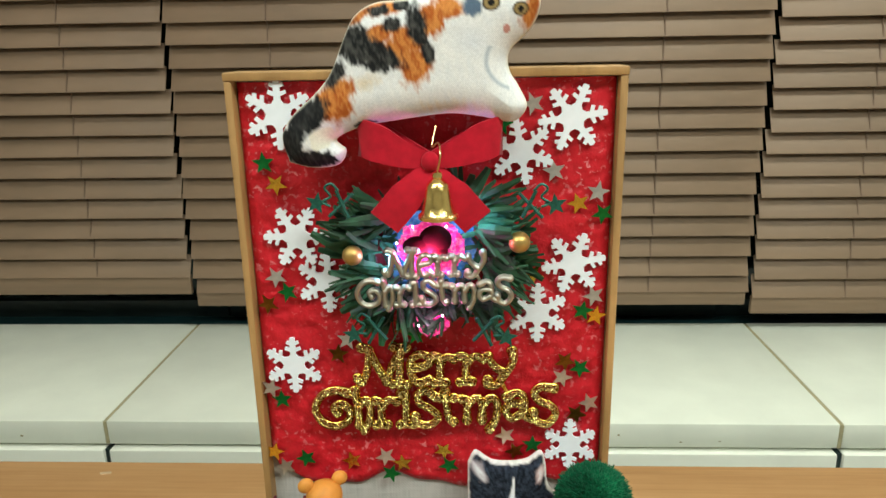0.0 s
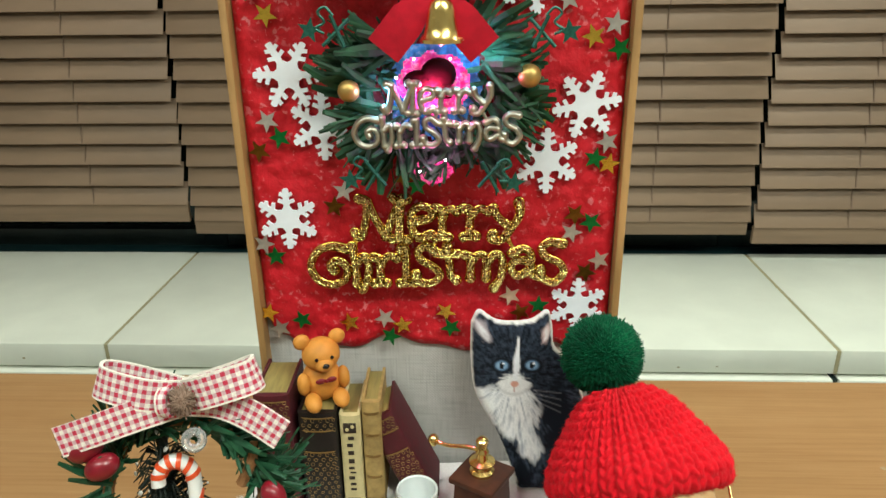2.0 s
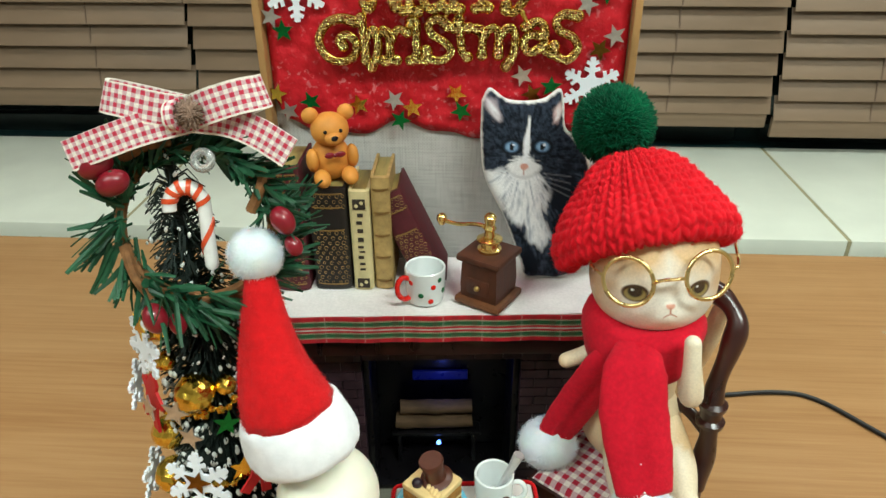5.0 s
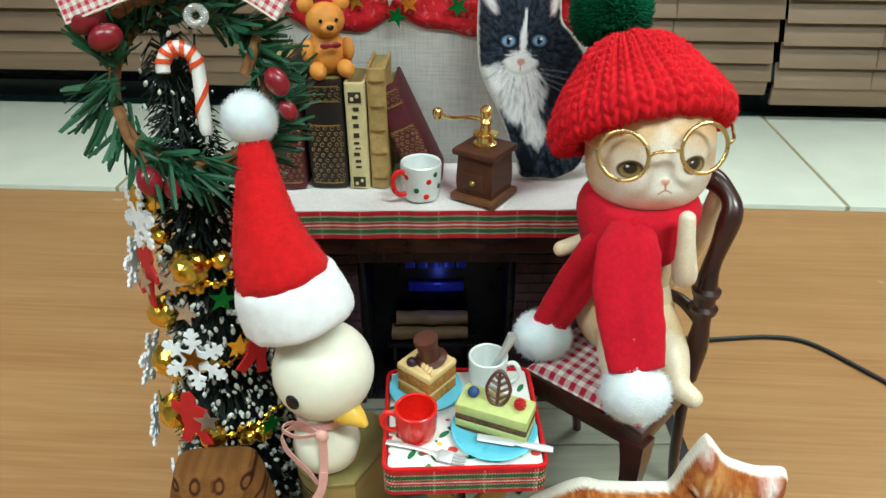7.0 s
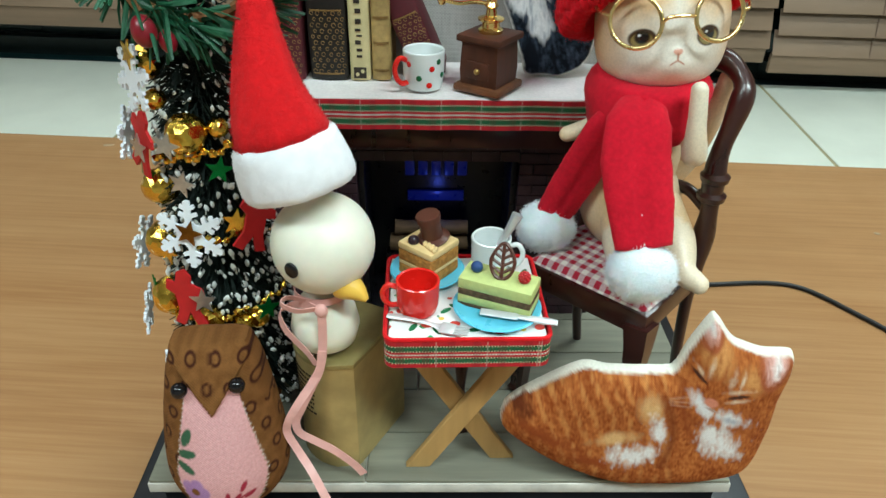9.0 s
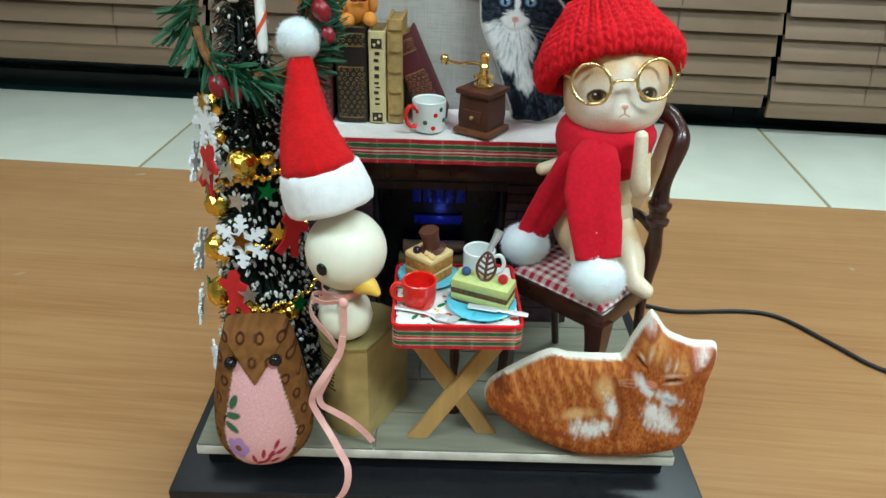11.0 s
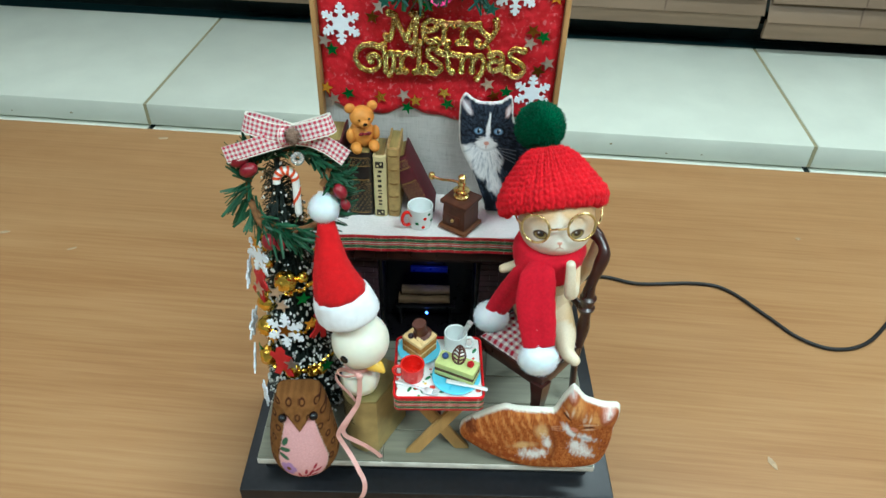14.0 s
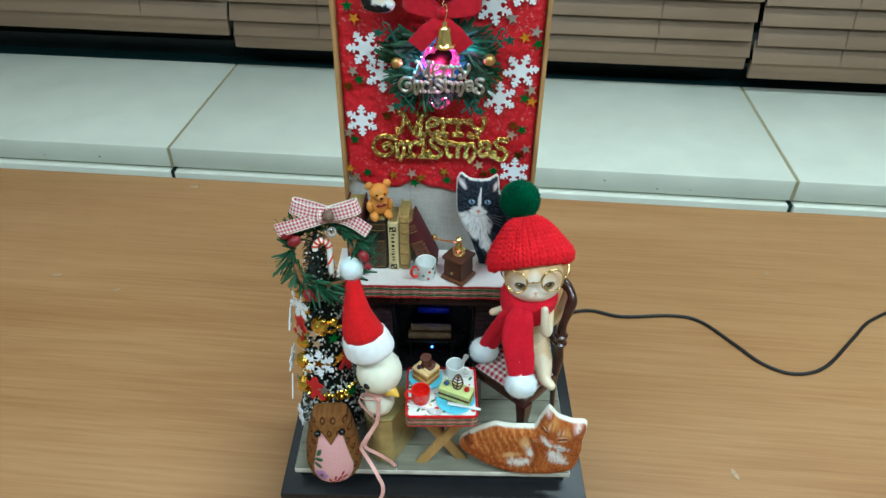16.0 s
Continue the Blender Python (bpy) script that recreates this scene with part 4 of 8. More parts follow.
pts = [(-0.0738 + 0.1476 * i / 40, 0.0003 + 0.0003 * math.sin(i * 0.9), 0.1032) for i in range(41)]
strip(bm, pts, [(0, 0, 1)] * 41, 0.0115, 0.0007)
part("ribbon_trim", bm, plaid, fire, "red and green plaid woven ribbon")
MZ = FZ + 0.1094

# ---- the framed board ----
BX, BY = -0.0074, 0.141
board = thing("display_board", (BX, BY, 0.107), "red Christmas board in thin oak frame with snowflakes", "display board")
for name, c, sz in (("frame_side", (-0.0696, 0.005, 0.1131), (0.0028, 0.016, 0.2262)), ("frame_side", (0.0696, 0.005, 0.1131), (0.0028, 0.016, 0.2262)), ("frame_top", (0, 0.005, 0.2278), (0.1424, 0.0165, 0.0031))):
    bm = bmesh.new()
    box(bm, c, sz, 0.0005)
    part(name, bm, oak, board, "thin pale oak strip")
bm = bmesh.new()
box(bm, (0, 0.0045, 0.1135), (0.1363, 0.003, 0.226))
part("linen_panel", bm, linen, board, "grey woven linen panel")


def red_edge(x):
    k = (x + 0.069) / 0.138
    return 0.062 + 0.0028 * math.sin(k * 17.5 + 1.2) + 0.0012 * math.sin(k * 39) + 0.012 * max(0, abs(2 * k - 1) - 0.93) / 0.07 + 0.005 * max(0, k - 0.75)


bm = bmesh.new()
nx, nzz = 110, 130
g = []
for i in range(nx + 1):
    x = -0.0679 + 0.1358 * i / nx
    col = []
    for j in range(nzz + 1):
        z0 = red_edge(x)
        z = z0 + (0.2258 - z0) * j / nzz
        h = 0.0009 * noise.noise(Vector((x * 130, z * 130, 3))) + 0.0006 * noise.noise(Vector((x * 330, z * 330, 7)))
        rim = min(1, j / 3, i / 3, (nx - i) / 3)
        col.append(bm.verts.new((x, 0.0024 - 0.0022 * rim ** 0.5 - h * rim, z)))
    g.append(col)
for i in range(nx):
    for j in range(nzz):
        bm.faces.new((g[i][j], g[i + 1][j], g[i + 1][j + 1], g[i][j + 1]))
part("red_panel", bm, red_crepe, board, "crinkled red crepe panel with white flecks", smooth=0)
for p in board.children[-1].data.polygons:
    p.use_smooth = True

FLAKES = ((-60, 321.5, 90, 13.6), (45, 319, 8, 13), (27, 307, 100, 12.8), (-57, 276, 0, 13.2), (-46, 258, 90, 13.2), (47, 265, 10, 12.8), (34, 245, 90, 12.6), (-62, 223, 90, 12.6), (48, 188, 90, 12))
for x, z, a, r in FLAKES:
    bm = bmesh.new()
    plate(bm, flake_outline(r * 0.00094, radians(a)), 0.0011)
    part("snowflake", bm, white_card, board, "white foam snowflake", at=(x * 0.001 - BX, -0.0013, z * 0.001 - 0.107), smooth=0)
STARS = {
    "green": (green_foil, ((-67, 304), (-68, 208), (-60, 181), (-25, 174), (-1, 178), (57, 284), (51, 246), (51, 222), (-62, 254), (-13, 236), (33, 188), (20, 317))),
    "gold": (gold_foil, ((-63, 296), (-73, 184), (-41, 180), (-20, 179), (-3, 185), (48, 288), (32, 261), (56, 244))),
    "silver": (silver_foil, ((-66, 260), (-72, 213), (-27, 182), (22, 192), (31, 324), (55, 292), (55, 252), (44, 218), (55, 207), (-40, 234), (-69, 177), (39, 300))),
    "bronze": (bronze_foil, ((-70, 249), (-44, 228), (45, 225), (50, 202), (-18, 239), (26, 185))),
}
rng = random.Random(11)
for cname, (mt, places) in STARS.items():
    for x, z in places:
        bm = bmesh.new()
        plate(bm, star_outline(0.0043, 0.42, rng.uniform(-0.6, 0.6)), 0.0005)
        part("star", bm, mt, board, cname + " foil star", at=(x * 0.001 - BX, -0.0016, z * 0.001 - 0.107), rot=(rng.uniform(-7, 7), 0, rng.uniform(-7, 7)), smooth=0)

sign = thing("gold_lettering", (0, 0.138, 0.19), "beaded gold plastic Merry Christmas lettering glued on board", "lettering")
ornamental_letters(sign, [gold_letters, gold_rim], -0.0558, 0.0425, 0.0041, 0.0439, 0.00158, 0.0021)

# ---- the lit wreath on the board ----
WX, WZ = -0.006, 0.27
wreath = thing("lit_wreath", (WX, 0.139, WZ), "dark green tinsel wreath with pink and blue lights", "wreath")
rng = random.Random(5)
items, broad = [], []
for k in range(34):
    a = 2 * math.pi * k / 34 + rng.uniform(-0.08, 0.08)
    r0 = rng.uniform(0.0185, 0.0225)
    c0 = Vector((r0 * 1.12 * math.cos(a), rng.uniform(-0.009, -0.003), 1.02 * r0 * math.sin(a)))
    lean = a + rng.choice((-1, 1)) * rng.uniform(0.2, 0.9)
    side = abs(math.cos(a)) > 0.45
    for j in range(rng.randint(12, 16)):
        ta = lean + rng.gauss(0, 0.34)
        ln = rng.uniform(0.01, 0.0195) * (1.0 if side else 0.5)
        b0 = c0 + Vector((rng.uniform(-0.003, 0.003), rng.uniform(-0.002, 0.002), rng.uniform(-0.003, 0.003)))
        tip = b0 + Vector((ln * math.cos(ta), rng.uniform(-0.006, 0.002), ln * math.sin(ta)))
        tip.y = min(tip.y, -0.0008)
        (broad if j % 3 == 0 else items).append((b0, tip, (rng.uniform(-0.7, 0.7), rng.uniform(-0.3, 0.3), rng.uniform(-1, 1)), rng.uniform(0.0012, 0.0022) if j % 3 else rng.uniform(0.0028, 0.0044)))
for k in range(70):
    a = rng.uniform(-2.7, -0.45) if k % 3 else rng.choice((rng.uniform(-0.4, 0.5), rng.uniform(2.6, 3.5)))
    b0 = Vector((0.019 * math.cos(a), rng.uniform(-0.008, -0.004), 0.0195 * math.sin(a)))
    ta = a + math.pi + rng.uniform(-1.2, 1.2)
    ln = rng.uniform(0.005, 0.009)
    broad.append((b0, b0 + Vector((ln * math.cos(ta), rng.uniform(-0.002, 0.001), ln * math.sin(ta))), (rng.uniform(-0.7, 0.7), 0.2, rng.uniform(-1, 1)), rng.uniform(0.0016, 0.003)))
link_mesh("needles", blades("needles", items, needle_dark), wreath, "dark green tinsel needles")
link_mesh("leaves", blades("leaves", broad, leaf_dark), wreath, "broad dark green leaves")
bm = bmesh.new()
tube(bm, [(0.023 * math.cos(a), -0.004, 0.024 * math.sin(a)) for a in np.linspace(0, 2 * math.pi, 41)], 0.0022, 8, caps=False)
part("ring", bm, needle_dark, wreath)


def crinkled_film(rx, rz, cx, cz, y, mat, label, seed):
    """A crumpled sheet with a ragged edge."""
    bm = bmesh.new()
    n = 34
    g = {}
    for i in range(n + 1):
        for j in range(n + 1):
            u, v = 2 * i / n - 1, 2 * j / n - 1
            edge = 1 + 0.22 * noise.noise(Vector((u * 2.3, v * 2.3, seed)))
            if math.hypot(u, v) < edge * 0.94:
                h = 0.0034 * abs(noise.noise(Vector((u * 3.1, v * 3.1, seed + 5)))) + 0.0016 * abs(noise.noise(Vector((u * 8, v * 8, seed + 9))))
                g[i, j] = bm.verts.new((cx + rx * u, y - h, cz + rz * v))
    for i in range(n):
        for j in range(n):
            q = [g.get(k) for k in ((i, j), (i + 1, j), (i + 1, j + 1), (i, j + 1))]
            if all(q):
                bm.faces.new(q)
    for v in [v for v in bm.verts if not v.link_faces]:
        bm.verts.remove(v)
    part("lit_film", bm, mat, wreath, label, smooth=25)


crinkled_film(0.019, 0.0185, 0, 0.001, -0.0012, blue_glow, "crinkled blue lit film", 1)
crinkled_film(0.0135, 0.0118, 0.0005, 0.0035, -0.0062, pink_glow, "bright pink lit film", 4)
crinkled_film(0.0075, 0.0052, -0.0005, -0.0265, -0.0055, pink_glow, "bright pink lit film", 8)
for x, z in ((-0.004, 0.001), (-0.012, 0.006), (0.006, 0.012), (-0.006, 0.012), (0.002, -0.003), (0.01, 0.016), (-0.005, -0.026), (0.004, -0.022)):
    bm = bmesh.new()
    ball(bm, (x, -0.0095, z), 0.00045, 10, 8)
    part("led", bm, led_white, wreath, "tiny lit bulb")
bm = bmesh.new()
ball(bm, (-0.0045, -0.009, 0.0045), (0.0055, 0.0015, 0.004), 16, 10)
ball(bm, (0.002, -0.009, 0.007), (0.006, 0.0015, 0.0055), 16, 10)
box(bm, (0.0035, -0.0093, 0.0015), (0.006, 0.002, 0.005), 0.0008)
part("red_ornament", bm, dark_red, wreath, "dark red cut-out ornament")
for x, z, r in ((-0.028, 0.002, 0.0037), (0.032, 0.0065, 0.0039)):
    bm = bmesh.new()
    ball(bm, (x, -0.011, z), r, 24, 16)
    part("gold_ball", bm, dull_gold, wreath, "matte gold ball")
for sx, sz, a in ((-0.036, 0.023, 12), (0.041, 0.022, -8), (-0.026, -0.026, -5), (0.025, -0.027, 8)):
    bm = bmesh.new()
    flip = -1 if sx < 0 else 1
    plate(bm, star_outline(0.0042), 0.0005, pose(0.003 * flip, 0, -0.002))
    tube(bm, smooth_path([(x * flip, -0.0004, z) for x, z in ((-0.004, 0.004), (-0.001, 0.006), (0.001, 0.004), (-0.0015, 0.0015), (0.001, -0.001), (-0.002, -0.002))], 5), 0.0005, 6)
    tube(bm, [(-0.009 * flip, 0, 0.004), (-0.002 * flip, 0, -0.006)], 0.0007, 6)
    tube(bm, [(-0.009 * flip, -0.0002, -0.005), (-0.003 * flip, -0.0002, 0.004)], 0.0007, 6)
    part("card_trim", bm, foil_teal, wreath, "dark green die-cut star trim", at=(sx, -0.0125, sz), rot=(0, a, 0), smooth=0)
silver = thing("silver_lettering", (0, 0.1245, 0.25), "silver plastic Merry Christmas lettering across wreath", "lettering")
ornamental_letters(silver, [silver_letters, silver_letters], -0.0332, 0.0235, 0.0022, 0.0262, 0.00098, 0.0014)

vbow = thing("velvet_bow", (-0.005, 0.127, 0.3062), "red velvet bow on top of the lit wreath", "bow")


def bow_loop(sx):
    pts = [(0, 0, 0), (sx * 0.0075, -0.0035, 0.0022), (sx * 0.0165, -0.0045, 0.0062), (sx * 0.0228, -0.0015, 0.0082), (sx * 0.0232, 0.002, 0.0078), (sx * 0.0135, 0.005, 0.0045), (0, 0.002, 0.0)]
    p = smooth_path(pts, 6)
    return p


for sx, lab in ((-1, ""), (1, "")):
    bm = bmesh.new()
    p = bow_loop(sx)
    ws = [0.0048 + 0.0082 * min(1, abs(q.x) / 0.018) for q in p]
    strip(bm, p, [(sx * 0.08, 0, 1)] * len(p), ws, 0.0009)
    part("loop", bm, velvet, vbow)
    bm = bmesh.new()
    q = smooth_path([(0, -0.001, -0.001), (sx * 0.0052, -0.004, -0.008), (sx * 0.0112, -0.005, -0.015), (sx * 0.0162, -0.004, -0.0208)], 6)
    strip(bm, q, [(1, 0.05, sx * 0.45)] * len(q), [0.0042 + 0.0076 * min(1, k / 9) for k in range(len(q))], 0.0009)
    part("tail", bm, velvet, vbow)
bm = bmesh.new()
ball(bm, (0, -0.002, 0), (0.0032, 0.0028, 0.0035), 14, 10)
part("knot", bm, velvet, vbow)

bell = thing("gold_bell", (-0.0022, 0.1175, 0.2882), "small shiny brass bell hanging from velvet bow", "bell")
bm = bmesh.new()
lathe(bm, [(r * 0.86, z * 0.86) for r, z in (((0.0062, 0.0005), (0.0078, 0.0), (0.0079, 0.0012), (0.0066, 0.0024), (0.0056, 0.006), (0.0049, 0.0105), (0.0042, 0.0135), (0.0026, 0.0152), (0.0019, 0.0158), (0.0021, 0.0168), (0.0016, 0.0182), (0, 0.0186)))], 32)
part("body", bm, brass, bell)
bm = bmesh.new()
ball(bm, (0, 0, 0.0008), 0.0018, 12, 8)
part("clapper", bm, brass, bell)
bm = bmesh.new()
tube(bm, smooth_path([(0, 0, 0.0155), (0.0012, -0.001, 0.0215), (0.0004, 0.003, 0.025), (-0.0018, 0.005, 0.0235), (-0.0005, 0.008, 0.03)], 6), 0.0003, 6)
part("wire_hook", bm, gold_wire, bell, "thin gold wire hook")

# ---- printed cushions ----
ORANGE, WHITE, BLACK = (0.5, 0.16, 0.035), (0.78, 0.78, 0.77), (0.012, 0.012, 0.014)


def patched(c, u, v, patches, colour, n, soft=4.0):
    """Lays soft-edged ellipses (centre, radii, turn) of one colour on c."""
    for cu, cv, ru, rv, a in patches:
        c = lerp(c, colour, (1.03 - blob(u, v, cu, cv, ru, rv, a) - n) * soft)
    return c


def calico(x, z, d):
    x, z = x * 1000, z * 1000
    u, v = (x + 59.3) / 0.0865, (357.6 - z) / 0.0811
    fur = nz(u * 0.05 - v * 0.012, v * 0.016 + u * 0.006, 1.0, 4)
    fine = nz(u * 0.12 - v * 0.03, v * 0.04 + u * 0.012, 1.0, 14)
    n = nz(u, v, 0.012) * 0.3 + fur * 0.32 + fine * 0.22
    c = lerp((0.82, 0.82, 0.82), (0.62, 0.66, 0.72), 0.15 + n * 0.9)
    c = patched(c, u, v, ((720, 410, 120, 40, 0), (400, 300, 70, 40, -10)), (0.66, 0.53, 0.34), n, 0.8)
    orange = lerp((0.4, 0.1, 0.018), (0.62, 0.24, 0.06), 0.5 + fur * 1.2 + fine)
    c = patched(c, u, v, ((290, 330, 60, 60, 0), (520, 190, 60, 60, 0), (330, 50, 80, 38, -15), (440, 15, 120, 40, 0), (440, 120, 70, 34, -30), (560, 140, 75, 50, 20), (585, 245, 62, 80, 8), (640, 70, 60, 70, 0), (710, 20, 60, 45, 0), (265, 385, 85, 82, 0), (240, 250, 28, 60, 25), (1020, 50, 42, 72, 10)), orange, n * 0.9 - 0.12, 2.6)
    black = lerp((0.012, 0.013, 0.014), (0.075, 0.075, 0.07), 0.3 + fur + fine)
    c = patched(c, u, v, ((450, 28, 50, 26, -10), (340, 140, 78, 62, -25), (430, 205, 118, 52, 12), (270, 270, 42, 70, 28), (590, 80, 38, 95, -14), (632, 185, 24, 52, -8), (500, 78, 40, 30, 0), (535, 10, 34, 24, 0), (380, 180, 70, 60, 0)), black, n * 0.95 - 0.12, 2.6)
    c = patched(c, u, v, ((150, 440, 105, 78, -38), (85, 550, 54, 92, 8), (165, 615, 118, 46, 2), (380, 476, 54, 16, -8)), lerp(black, (0.01, 0.01, 0.011), 0.6), n * 0.8)
    c = patched(c, u, v, ((218, 520, 66, 40, -22), (195, 560, 30, 20, 0)), (0.78, 0.75, 0.64), n * 0.8)
    c = lerp(c, (0.1, 0.15, 0.22), (1.0 - blob(u, v, 800, 15, 48, 40, 20) - n) * 2.5)
    line = abs(math.hypot((u - 985) / 1.15, v - 225) - 118)
    if u < 940 and v > 170:
        c = lerp(c, (0.3, 0.38, 0.46), (1 - line / 11) * 0.8)
    c = lerp(c, (0.62, 0.66, 0.74), (1.0 - blob(u, v, 800, 150, 90, 70, 30) - n) * 0.5)
    for eu, ev, r in ((868, 8, 30), (976, 32, 27)):
        c = lerp(c, (0.05, 0.035, 0.02), (1.2 - blob(u, v, eu, ev, r, r * 0.9)) * 6)
        c = lerp(c, (0.34, 0.24, 0.1), (0.95 - blob(u, v, eu, ev, r, r * 0.9)) * 6)
        c = lerp(c, (0.01, 0.01, 0.01), (1.0 - blob(u, v, eu, ev, r * 0.42, r * 0.55)) * 6)
    c = lerp(c, (0.6, 0.28, 0.24), (1.1 - blob(u, v, 924, 106, 13, 17)) * 5)
    return lerp((0.76, 0.72, 0.6), c, d * 1000 / 0.9)


CAL = ((-54, 306), (-46, 304), (-37, 305), (-34, 310), (-37, 314), (-28, 318), (-16, 320), (1, 322), (12, 321), (23, 319), (28, 324), (25, 331), (22, 336), (22, 342), (28, 348), (31, 353), (32, 359),
       (31, 369), (25, 364), (17, 366), (10, 373), (8, 363), (-11, 359), (-22, 358), (-29, 354), (-33, 347), (-38, 336), (-44, 329), (-52, 322), (-56, 315))
cal = link_mesh("cat_cushion", pillow("cat_cushion", [(x * 0.001, z * 0.001) for x, z in CAL], 0.015, 0.011, calico, fur_cloth, 0.00055), None, "", (0, 0.1285, 0))
tagged(cal, "stuffed calico-print cushion hung over the board's top edge", "cushion")


def tuxedo(x, z, d):
    x, z = x * 1000, z * 1000
    u, v = 130 + (x - 8) / 0.0788, 95 + (193 - z) / 0.089
    # strands run down the chest and fan out from the face
    du, dv = u - 310, v - 400
    along = math.hypot(du, dv)
    round_ = math.atan2(du, dv + 0.01) * 260 if v > 470 else math.atan2(du, dv) * 150
    fur = nz(round_ * 0.055, along * 0.012, 1.0, 5)
    fine = nz(round_ * 0.12, along * 0.022, 1.0, 15)
    n = nz(u, v, 0.01, 2) * 0.22 + fur * 0.42 + fine * 0.26
    c = lerp((0.006, 0.008, 0.013), (0.07, 0.095, 0.14), 0.2 + fur * (0.45 if v > 470 else 0.15) + fine * (0.6 if v > 470 else 0.3) + nz(u, v, 0.05, 7) * 0.35 + nz(u, v, 0.12, 17) * 0.3)
    ruff = lerp((0.86, 0.87, 0.88), (0.36, 0.4, 0.46), 0.12 - fur * 0.9 - fine * 0.8)
    c = patched(c, u, v, ((185, 545, 130, 88, 20), (320, 590, 125, 120, 0), (385, 745, 62, 120, -24), (290, 510, 150, 55, 0), (270, 650, 130, 75, 35), (130, 500, 60, 50, 0)), ruff, n * 0.85, 3)
    c = patched(c, u, v, ((540, 640, 85, 230, -6), (345, 910, 75, 85, 0), (480, 600, 36, 80, 20), (235, 790, 45, 50, -30)), (0.008, 0.011, 0.018), n * 0.9, 2.6)
    c = patched(c, u, v, ((303, 430, 70, 46, 0), (255, 448, 34, 26, 20), (360, 448, 34, 26, -20), (305, 480, 50, 30, 0)), (0.8, 0.8, 0.8), n * 0.8, 2.6)
    c = lerp(c, (0.45, 0.46, 0.48), (1 - abs(blob(u, v, 305, 425, 82, 66) - 1) * 5 + n) * (0.6 if v > 440 else 0))
    c = patched(c, u, v, ((314, 345, 20, 90, 2), (320, 255, 9, 60, 4)), (0.8, 0.81, 0.84), n * 0.6, 3)
    for eu, ev in ((243, 350), (390, 347)):
        c = lerp(c, (0.008, 0.009, 0.012), (1.3 - blob(u, v, eu, ev, 44, 32)) * 4)
        c = lerp(c, (0.3, 0.46, 0.64), (1.05 - blob(u, v, eu, ev, 30, 22)) * 6)
        c = lerp(c, (0.12, 0.22, 0.36), (0.5 - abs(blob(u, v, eu, ev, 30, 22) - 0.85)) * 1.4)
        c = lerp(c, (0.01, 0.01, 0.012), (1.1 - blob(u, v, eu, ev, 12, 17)) * 6)
        c = lerp(c, (0.9, 0.92, 0.95), (1.0 - blob(u, v, eu + 9, ev - 9, 6, 6)) * 6)
    c = lerp(c, (0.64, 0.32, 0.25), (1.1 - blob(u, v, 307, 440, 20, 15)) * 5)
    c = lerp(c, (0.5, 0.3, 0.26), (1.0 - blob(u, v, 307, 466, 4, 18)) * 3)
    for eu, ev, ru, rv, a, k in ((148, 180, 40, 66, -28, (0.5, 0.44, 0.47)), (452, 190, 26, 56, 12, (0.66, 0.46, 0.44))):
        c = lerp(c, k, (1.0 - blob(u, v, eu, ev, ru, rv, a) - n * 0.9) * 2.2)
        c = lerp(c, (0.78, 0.79, 0.82), (0.6 - blob(u, v, eu, ev, ru, rv, a) - n * 1.4) * 2)
    for k in range(4):
        w = abs(v - 470 - k * 16 - (u - 400) * (0.1 + 0.12 * k))
        c = lerp(c, (0.6, 0.63, 0.68), (1 - w / 5) * (0.22 if 400 < u < 540 else 0))
    return lerp((0.84, 0.84, 0.8), c, d * 1000 / 0.6 - 0.8 - 0.8 * nz(x, z, 0.5, 9))


KIT = ((5, 188), (8, 193), (14, 189), (20, 188), (28, 189), (34, 193), (36, 187), (37, 178), (42, 172), (47, 163), (51, 142), (49, 121), (40, 113), (30, 112.5), (24, 113), (22, 120), (15, 139), (7, 156), (5, 171))
kit = link_mesh("kitten_cushion", pillow("kitten_cushion", [(x * 0.001, (z - 112) * 0.00095) for x, z in KIT], 0.008, 0.005, lambda x, z, d: tuxedo(x, z / 0.95 + 0.112, d), fur_cloth, 0.0005), None, "", (0.0018, 0.1255, MZ + 0.0002), (-6, 0, 0))
tagged(kit, "flat printed black and white cushion leaning on board", "cushion")


